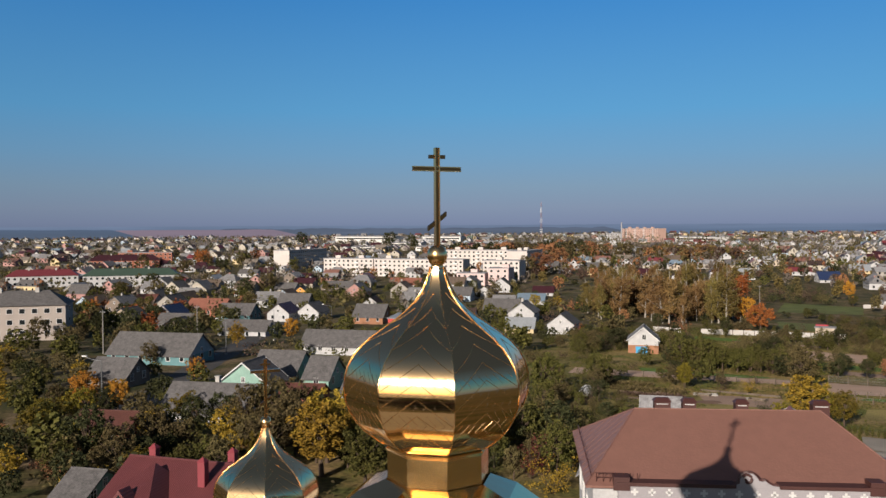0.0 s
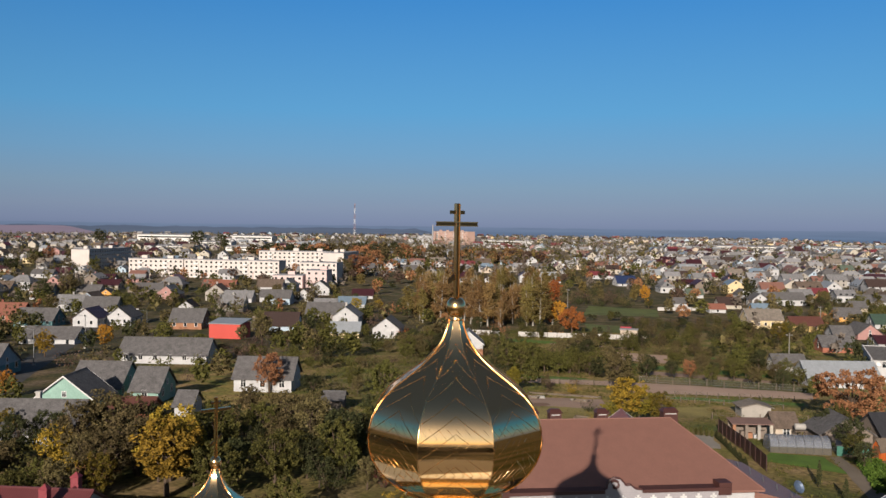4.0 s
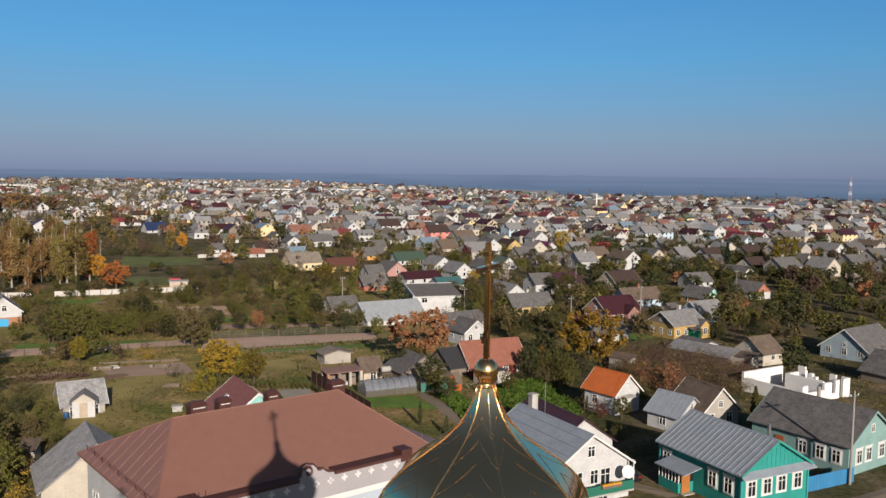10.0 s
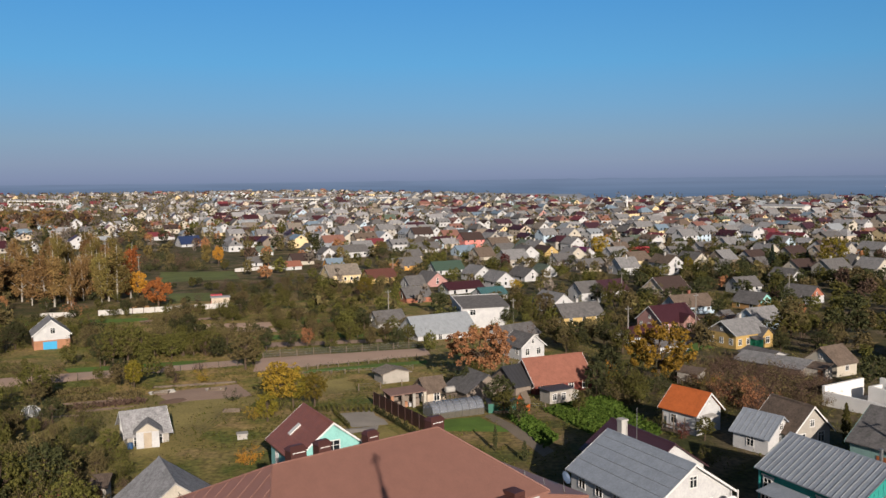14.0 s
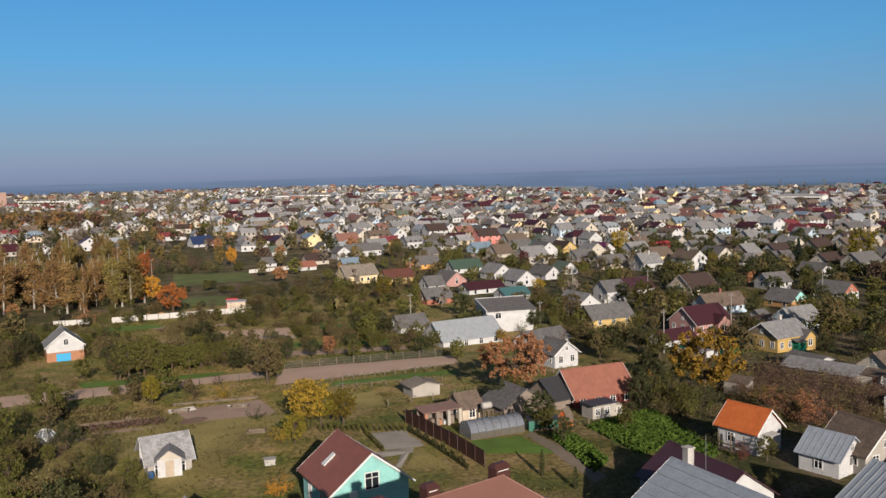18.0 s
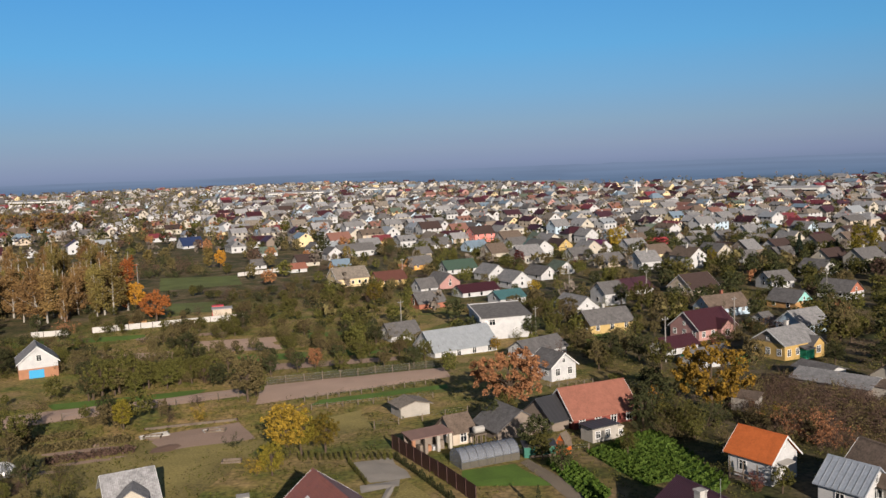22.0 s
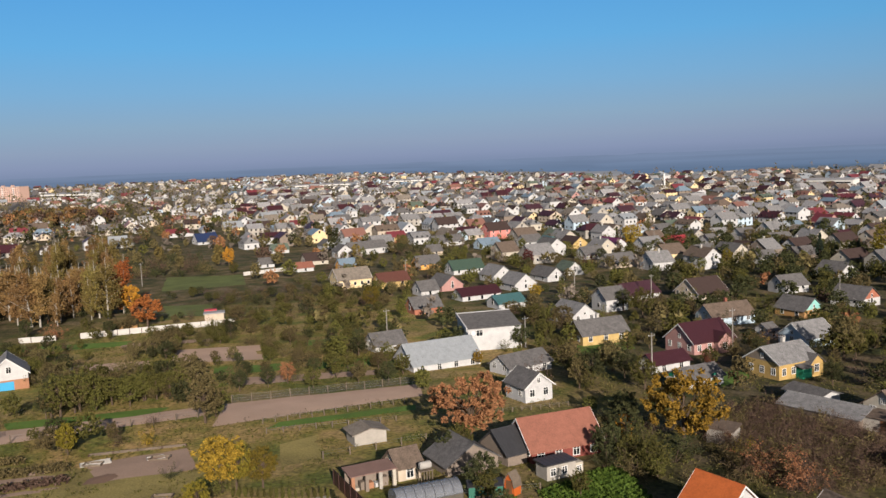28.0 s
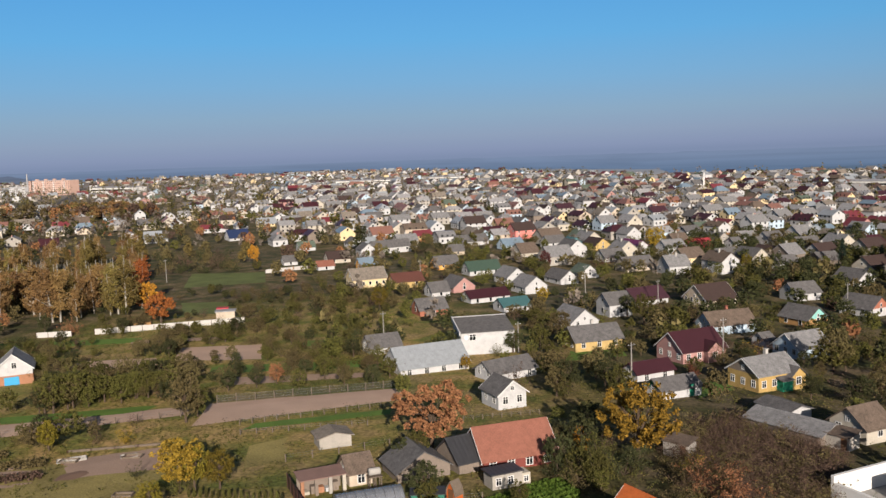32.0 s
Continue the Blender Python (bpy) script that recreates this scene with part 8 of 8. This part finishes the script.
tree("birch", "birch", -142.4, 235.6, 18, TRNG, 1.25)
tree("birchgreen", "birch", -174.5, 255.2, 16, TRNG, 1.25)
tree("birchgreen", "birch", -142.3, 243.1, 15, TRNG, 1.25)
tree("birch", "birch", -147.4, 255.3, 14, TRNG, 1.25)
tree("birch", "birch", -153.1, 272.4, 15, TRNG, 1.25)
tree("birchgreen", "birch", -131.7, 248.7, 18, TRNG, 1.25)
tree("birchgreen", "birch", -128.5, 247.6, 19, TRNG, 1.25)
tree("birchgreen", "birch", -144.2, 266.2, 16, TRNG, 1.25)
tree("red", "birch", -128.4, 256.9, 19, TRNG, 1.25)
tree("orange", "round", -124.7, 254.6, 9, TRNG, .9)
tree("red", "round", -108.5, 231.6, 9, TRNG, 1.2)
tree("birch", "birch", -139.3, 271.8, 15, TRNG, 1.25)
tree("birch", "birch", -157.2, 261.1, 15, TRNG, 1.25)
tree("birch", "birch", -168.5, 267.2, 15, TRNG, 1.25)
tree("birchgreen", "birch", -176.2, 267.5, 15, TRNG, 1.25)
tree("dark", "round", -112.5, 218.5, 4.5, TRNG, 1)
tree("dark", "round", -135.7, 218.6, 5, TRNG, 1)
tree("rust", "bush", -126.1, 217.0, 5, TRNG, 1)
tree("olive", "round", 56.1, 179.6, 8.5, TRNG, 1)
tree("spruce", "spruce", 100.3, 339.2, 10.5, TRNG, 1.1)
tree("gold", "round", 39.1, 405.8, 11, TRNG, 1)
tree("lime", "round", 66.4, 335.9, 6, TRNG, 1)
tree("green", "round", 70.8, 332.6, 6, TRNG, 1)
tree("wine", "round", -6.9, 341.9, 7, TRNG, 1)
tree("wine", "bush", 15.3, 340.1, 5.5, TRNG, 1)
tree("gold", "round", -3.3, 261.7, 5.5, TRNG, 1)
tree("olive", "round", 3.6, 212.1, 7, TRNG, 1.1)
tree("wine", "round", 57.7, 396.6, 6, TRNG, 1.2)
tree("wine", "bush", 29.6, 172.7, 3.5, TRNG, 1)
tree("green", "round", 24.2, 230.2, 8, TRNG, 1)
tree("dark", "round", 20.5, 242.5, 6, TRNG, 1)
tree("dark", "tall", -8.7, 256.7, 5, TRNG, 1)
tree("lime", "round", -50.9, 254.7, 7, TRNG, 1)
tree("olive", "round", -49.1, 279.9, 5, TRNG, 1)
tree("orange", "tall", -138.3, 371.3, 9, TRNG, .9)
tree("green", "round", -127.6, 348.3, 5, TRNG, 1)
tree("gold", "round", -13.5, 177.2, 3, TRNG, 1)
tree("dark", "tall", -23.2, 185.7, 4, TRNG, 1)
tree("dark", "bush", -25.0, 179.6, 4, TRNG, 1)
tree("gold", "bush", 44.0, 194.7, 4, TRNG, 1)
tree("dark", "bush", 39.7, 212.7, 5, TRNG, 1)
tree("green", "bush", -90.4, 314.6, 4.5, TRNG, 1)
tree("lime", "round", 117.7, 322.9, 15, TRNG, 1)
tree("spruce", "spruce", 110.8, 329.9, 9, TRNG, 1)
tree("dark", "column", -7.6, 85.9, 3.0, TRNG, .8)
tree("dark", "column", -4.3, 82.3, 2.4, TRNG, 1.1)
tree("dark", "round", -7.4, 104.1, 5, TRNG, 1.1)
tree("dark", "round", -4.7, 97.0, 3.5, TRNG, 1)
tree("green", "round", -11.0, 118.1, 4.5, TRNG, 1)
tree("dark", "round", -12.6, 116.1, 4, TRNG, 1)
tree("green", "round", -6.6, 102.6, 3.5, TRNG, 1)
tree("green", "round", 3.5, 104.3, 3, TRNG, 1)
tree("gold", "bush", -39.7, 98.0, 2.6, TRNG, 1)
tree("orange", "bush", -35.1, 79.8, 2.6, TRNG, 1)
tree("green", "bush", -37.7, 104.6, 4, TRNG, 1)
tree("dark", "round", 10.1, 122.3, 6, TRNG, 1)
tree("dark", "round", 7.2, 116.3, 5, TRNG, 1)
tree("green", "round", 12.0, 111.0, 4.5, TRNG, 1)
tree("rust", "bush", 27.4, 106.5, 5, TRNG, 1.1)
tree("olive", "bush", 25.9, 111.4, 5, TRNG, 1.1)
tree("wine", "bush", 14.8, 91.5, 2.5, TRNG, 1)
tree("green", "bush", 15.5, 82.0, 2.4, TRNG, 1)
tree("olive", "bush", 3.6, 75.3, 3.5, TRNG, 1)
tree("lime", "round", -37.8, 97.9, 4, TRNG, 1)
tree("green", "column", 36.5, 74.0, 3.2, TRNG, 1)
tree("green", "column", 33.8, 91.5, 4.5, TRNG, 1)
tree("dark", "round", -83.3, 23.8, 7, TRNG, 1)
tree("olive", "round", -76.5, 24.6, 6, TRNG, 1)
tree("olive", "round", -84.5, 31.9, 6, TRNG, 1)
tree("lime", "round", -102.8, 25.0, 5, TRNG, 1)
tree("gold", "round", -112.1, 39.0, 4.6, TRNG, 1)
tree("gold", "bush", -72.2, 20.0, 3.6, TRNG, 1.1)
tree("gold", "bush", -41.0, 54.6, 4.2, TRNG, 1.2)
tree("rust", "bush", -88.0, 24.0, 3.6, TRNG, 1.1)
tree("dark", "round", -85.2, 38.2, 6, TRNG, 1)
tree("dark", "round", -85.1, 41.9, 6, TRNG, 1)
tree("olive", "round", -79.1, 42.0, 8, TRNG, 1)
tree("olive", "round", -77.4, 45.2, 8.5, TRNG, 1.1)
tree("gold", "tall", -62.0, 41.0, 8.5, TRNG, 1.3)
tree("green", "round", -56.9, 43.0, 6.5, TRNG, 1)
tree("orange", "round", -114.3, 34.8, 6, TRNG, 1)
tree("orange", "tall", -109.3, 37.9, 5, TRNG, 1)
tree("orange", "round", -124.3, 57.7, 4.5, TRNG, 1)
tree("dark", "round", -214.2, 75.6, 7, TRNG, 1)
tree("dark", "round", -215.8, 84.2, 8, TRNG, 1)
tree("orange", "round", -287.4, 100.4, 7, TRNG, 1)
tree("gold", "round", -169.4, 90.9, 6, TRNG, 1)
tree("orange", "round", -174.6, 109.4, 6, TRNG, 1)
tree("olive", "tall", -154.4, 142.0, 9, TRNG, 1)
tree("olive", "round", -151.3, 61.3, 5, TRNG, 1)
tree("dark", "round", -103.2, 33.5, 5, TRNG, 1)
tree("red", "round", -632.2, 318.7, 16, TRNG, 1.3)
tree("rust", "round", -676.3, 392.3, 14, TRNG, 1.2)
tree("olive", "round", -737.0, 342.9, 12, TRNG, 1.2)
tree("dark", "round", -551.6, 292.2, 12, TRNG, 1.2)
tree("dark", "bush", -547.5, 490.5, 1, TRNG, 1)
tree("dark", "round", -1045.5, 686.1, 22, TRNG, 1)
tree("dark", "round", -846.1, 690.1, 24, TRNG, 1)
tree("dark", "round", -777.9, 669.5, 20, TRNG, 1)
tree("rust", "round", -364.7, 428.6, 16, TRNG, 1.4)
tree("rust", "round", -412.4, 506.1, 16, TRNG, 1.4)
tree("olive", "round", -360.9, 411.0, 14, TRNG, 1.3)
tree("gold", "round", -213.3, 249.3, 6, TRNG, 1)
tree("gold", "round", -206.8, 255.8, 5, TRNG, 1)
tree("red", "bush", -139.8, 183.3, 4, TRNG, 1)
tree("gold", "bush", -134.4, 192.7, 4, TRNG, 1.1)
tree("rust", "round", -151.1, 222.3, 5, TRNG, 1)
tree("olive", "round", -349.1, 207.6, 12, TRNG, 1)
tree("dark", "round", -340.4, 190.7, 10, TRNG, 1)
tree("green", "round", -75.7, 108.0, 6, TRNG, 1)
tree("lime", "tall", -65.7, 119.7, 4.5, TRNG, 1)
tree("gold", "round", -66.2, 44.7, 8.5, TRNG, 1.1)
tree("olive", "round", -70.7, 43.7, 8, TRNG, 1.1)
tree("green", "round", -66.5, 51.3, 7.5, TRNG, 1)
tree("olive", "round", -61.1, 61.7, 7.5, TRNG, 1)
tree("green", "round", -53.1, 57.3, 6.5, TRNG, 1)
tree("green", "round", -54.2, 64.7, 6.5, TRNG, 1)
tree("dark", "round", -51.5, 67.9, 6, TRNG, 1)
tree("olive", "round", -61.9, 56.9, 6, TRNG, 1)
tree("wine", "bush", -45.9, 57.0, 5, TRNG, 1)
tree("olive", "bush", -44.7, 62.7, 5, TRNG, 1)
tree("dark", "bush", -49.7, 52.4, 5, TRNG, 1)
tree("rust", "round", -95.7, 88.0, 7, TRNG, 1)
tree("green", "round", -74.2, 92.5, 7, TRNG, 1.1)
tree("dark", "bush", -69.9, 97.9, 3, TRNG, 1)
tree("olive", "round", -72.8, 74.7, 5, TRNG, 1)
tree("green", "round", -64.4, 80.4, 5, TRNG, 1)
tree("green", "bush", -59.6, 90.5, 4, TRNG, 1)
tree("green", "round", -88.5, 101.5, 5, TRNG, 1)
tree("olive", "bush", -90.5, 128.8, 3, TRNG, 1)
scatter([(-80.6, 138.6), (-61.4, 153.2), (-68.9, 175.7), (-92.9, 162.9)], 46, [('green', 'round'), ('olive', 'round'), ('dark', 'round'), ('green', 'bush'), ('olive', 'bush'), ('olive', 'round')], 3, 5.5, 2.6, "orchard trees", 0.5)
scatter([(-58.0, 157.9), (-27.2, 174.0), (-33.2, 211.6), (-73.9, 204.4)], 46, [('green', 'round'), ('olive', 'round'), ('dark', 'round'), ('green', 'bush'), ('olive', 'bush'), ('olive', 'round')], 2.5, 4.5, 3.2, "orchard trees", 0.5)
scatter([(-89.5, 184.8), (-71.0, 191.4), (-73.7, 222.3), (-103.0, 214.0)], 26, [('green', 'round'), ('olive', 'round'), ('dark', 'round'), ('green', 'bush'), ('olive', 'bush'), ('olive', 'round')], 2.5, 5, 3.2, "orchard trees", 0.5)
scatter([(-82.2, 214.8), (-46.5, 218.6), (-68.9, 300.1), (-110.7, 289.2)], 65, [('green', 'bush'), ('olive', 'bush'), ('green', 'bush'), ('dark', 'bush'), ('brown', 'bush'), ('olive', 'round'), ('green', 'round')], 2.5, 4.5, 2.6, "thicket bushes", 0.5, "thicket")
scatter([(-53.3, 243.3), (-39.8, 257.5), (-51.1, 312.3), (-73.3, 287.2)], 16, [('green', 'round'), ('olive', 'round'), ('dark', 'round'), ('green', 'bush'), ('olive', 'bush'), ('olive', 'round')], 2.5, 4.5, 3.5, "orchard trees", 0.5)
scatter([(-163.1, 331.0), (-129.3, 331.9), (-170.9, 414.0), (-205.2, 406.2)], 60, [('olive', 'bush'), ('brown', 'bush'), ('dark', 'bush')], 4, 6, 3, "thicket bushes", 0.5, "thicket")
scatter([(23.9, 134.2), (32.6, 143.3), (43.5, 124.7), (36.6, 109.1), (21.9, 107.5)], 190, [('brown', 'bush'), ('brown', 'bush'), ('brown', 'bush'), ('brown', 'bush'), ('brown', 'bush'), ('olive', 'bush')], 1.8, 3.0, 1.5, "thicket bushes", -4, "thicket")
scatter([(20.5, 109.1), (29.3, 110.1), (31.8, 124.7), (22.1, 119.2)], 9, [('olive', 'bush'), ('brown', 'bush'), ('olive', 'bush')], 2.5, 4, 2.2, "thicket bushes", -3, "thicket")
scatter([(6.3, 111.4), (14.2, 108.5), (13.9, 127.9), (6.8, 132.8)], 14, [('green', 'bush'), ('olive', 'bush'), ('green', 'bush'), ('dark', 'bush'), ('brown', 'bush'), ('olive', 'round'), ('green', 'round')], 2, 4, 2.2, "garden bushes", 0.5)
scatter([(-80.8, 12.6), (-61.1, 32.6), (-76.9, 41.2), (-107.4, 47.4), (-128.4, 45.6), (-185.3, 39.9)], 52, [("dark", "round"), ("olive", "round"), ("green", "round"), ("rust", "round"), ("green", "bush"), ("lime", "round"), ("gold", "round")], 3, 5.2, 3.8, "cottage yards", 0.2, "tree_belt", 0.4)
scatter([(-179.8, 45.0), (-151.6, 72.8), (-268.3, 139.2), (-321.9, 86.8)], 60, [("dark", "round"), ("olive", "round"), ("green", "round"), ("dark", "round"), ("red", "round"), ("olive", "bush")], 4, 7, 4.5, "cottage rows", 0.2, "tree_belt", 0.35)
scatter([(-78.4, 20.3), (-63.0, 34.4), (-81.7, 45.1), (-106.5, 30.5)], 15, [('green', 'round'), ('olive', 'round'), ('dark', 'round'), ('rust', 'bush'), ('olive', 'bush'), ('lime', 'round')], 3.2, 5.5, 4, "churchyard trees", 0.5)
scatter([(-70.3, 39.5), (-41.3, 57.7), (-51.2, 76.1), (-90.4, 53.7)], 46, [('green', 'round'), ('olive', 'round'), ('dark', 'round'), ('green', 'bush'), ('olive', 'bush'), ('olive', 'round')], 3.5, 7, 3.6, "churchyard trees", 0.5)
scatter([(-77.1, 62.5), (-53.8, 81.5), (-78.1, 119.1), (-100.0, 92.2)], 20, [('green', 'round'), ('olive', 'round'), ('dark', 'round'), ('green', 'bush'), ('olive', 'bush'), ('olive', 'round')], 2.5, 4.5, 5, "garden trees", 0.5)
scatter([(-104.4, 137.2), (-88.3, 158.5), (-116.8, 206.3), (-140.4, 182.7)], 42, [('green', 'round'), ('olive', 'round'), ('dark', 'round'), ('green', 'bush'), ('olive', 'bush'), ('olive', 'round')], 3, 5.5, 4, "orchard trees", 0.5)
scatter([(-236.1, 77.3), (-198.3, 112.4), (-472.8, 274.7), (-460.7, 158.5)], 24, [('green', 'round'), ('olive', 'round'), ('dark', 'round'), ('green', 'bush'), ('olive', 'bush'), ('olive', 'round')], 6, 10, 10, "street trees", 2.0, "tree_belt")
scatter([(-258.7, 169.3), (-207.1, 219.4), (-337.6, 356.5), (-403.4, 266.1)], 22, [('green', 'round'), ('olive', 'round'), ('dark', 'round'), ('green', 'bush'), ('olive', 'bush'), ('olive', 'round')], 4, 7, 9, "street trees", 2.0, "tree_belt")
scatter([(-168.0, 227.4), (-132.7, 263.5), (-199.1, 388.6), (-251.5, 342.5)], 46, [('birch', 'birch'), ('birchgreen', 'birch'), ('birchgreen', 'birch'), ('birch', 'birch')], 14, 19, 4, "birch grove", 0.5)
scatter([(-563.5, 195.7), (-453.7, 291.4), (-720.3, 464.9), (-900.6, 317.7)], 24, [('green', 'round'), ('olive', 'round'), ('dark', 'round'), ('green', 'bush'), ('olive', 'bush'), ('olive', 'round')], 8, 13, 16, "street trees", 2.0, "tree_belt")
scatter([(-36.9, 243.0), (84.9, 242.3), (140.0, 418.9), (-93.0, 456.0)], 150, [('green', 'round'), ('olive', 'round'), ('dark', 'round'), ('green', 'bush'), ('olive', 'bush'), ('olive', 'round')], 3, 6.5, 7, "garden trees", 1.5, "tree_belt")
scatter([(-8.6, 147.8), (56.9, 153.0), (84.9, 242.3), (-11.4, 242.7)], 70, [('green', 'round'), ('olive', 'round'), ('dark', 'round'), ('green', 'bush'), ('olive', 'bush'), ('olive', 'round')], 3, 5.5, 4.5, "garden trees", 1.5)
scatter([(5.3, 98.5), (21.3, 80.5), (34.1, 118.8), (10.9, 122.3)], 14, [('green', 'bush'), ('olive', 'bush'), ('green', 'bush'), ('dark', 'bush'), ('brown', 'bush'), ('olive', 'round'), ('green', 'round')], 1.5, 3, 3, "garden bushes", 0.5)
scatter([(-65.8, 83.3), (-42.7, 68.0), (-48.5, 82.1), (-77.7, 103.7)], 20, [('green', 'bush'), ('olive', 'bush'), ('green', 'bush'), ('dark', 'bush'), ('brown', 'bush'), ('olive', 'round'), ('green', 'round')], 1.8, 3.2, 2.5, "garden bushes", 0.5)

# ---- small garden things ----
def garden_dome(x, y, r):
    """A little film-covered dome over bent hoops."""
    root = thing("garden_dome", x, y, None, 15, "small round clear-film garden dome on hoops", "greenhouse")
    for i in range(6):
        a = math.pi * i / 6
        hoop = [Vector((r * math.cos(t) * math.cos(a), r * math.cos(t) * math.sin(a), r * 1.15 * math.sin(t))) for t in (math.pi * j / 12 for j in range(13))]
        part("hoop", ribbon(hoop, 0.03), M_FRAME, root)
    rings = [(r * 0.97 * math.cos(t), r * 1.1 * math.sin(t)) for t in (math.pi / 2 * j / 6 for j in range(7))]
    part("film", Build().lathe([(max(0.02, q), z) for q, z in rings], 16), M_POLY, root)


garden_dome(-71.2, 99.4, 1.5)


def seed_rack(x, y, yaw, w, d, bars):
    root = thing("seed_frame", x, y, None, yaw, "pale barred wooden seed frame lying on dug soil", "cold frame", "cold frames")
    for u in (-w / 2, w / 2):
        part("side_board", Build().box(u - .05, -d / 2, -.05, u + .05, d / 2, .2), M_CONC, root)
    for i in range(bars):
        v = -d / 2 + i * d / (bars - 1)
        part("bar", Build().box(-w / 2 + .05, v - .05, .02, w / 2 - .05, v + .05, .18), M_CONC, root)


seed_rack(-59.6, 115.9, 33, 3.8, 1.7, 6)
seed_rack(-52.2, 118.0, 33, 2.2, 1.5, 2)
patch("garden_bed", [(-57.1, 106.9), (-51.3, 108.8), (-53.7, 113.4), (-58.4, 112.0)], mat("fresh dark soil", (0.27, 0.17, 0.12), 0.95, 0, 0.2, 0.8, 0.4), "freshly dug darker soil inside a plot", "garden bed", 0.16)


def lean_shed(x, y, yaw, w, d, h, label):
    root = thing("lean_shed", x, y, None, yaw, label, "shed")
    part("wall", Build().box(-w / 2, -d / 2, -.5, w / 2, d / 2, h), wall_mat("greycream"), root)
    part("roof", Build().hexa((-w / 2 - .2, -d / 2 - .3, h), (w / 2 + .2, -d / 2 - .3, h), (w / 2 + .2, d / 2 + .2, h + .5), (-w / 2 - .2, d / 2 + .2, h + .5), (-w / 2 - .2, -d / 2 - .3, h + .1), (w / 2 + .2, -d / 2 - .3, h + .1), (w / 2 + .2, d / 2 + .2, h + .6), (-w / 2 - .2, d / 2 + .2, h + .6)), roof_mat("brownslate"), root)
    part("door", Build().box(w / 2 - 1.1, -d / 2 - .05, 0, w / 2 - .3, -d / 2 + .01, h - .2), M_DOOR, root)


lean_shed(22.8, 124.6, -35, 3.6, 2.2, 2.0, "small pale lean-to shed under a golden tree")
lean_shed(44.4, 130.4, -45, 3.4, 2.6, 1.9, "patched low shed beside a sagging barn")
lean_shed(-46.5, 67.4, 15, 3.0, 2.4, 2.1, "tumbledown board shed among bushes")
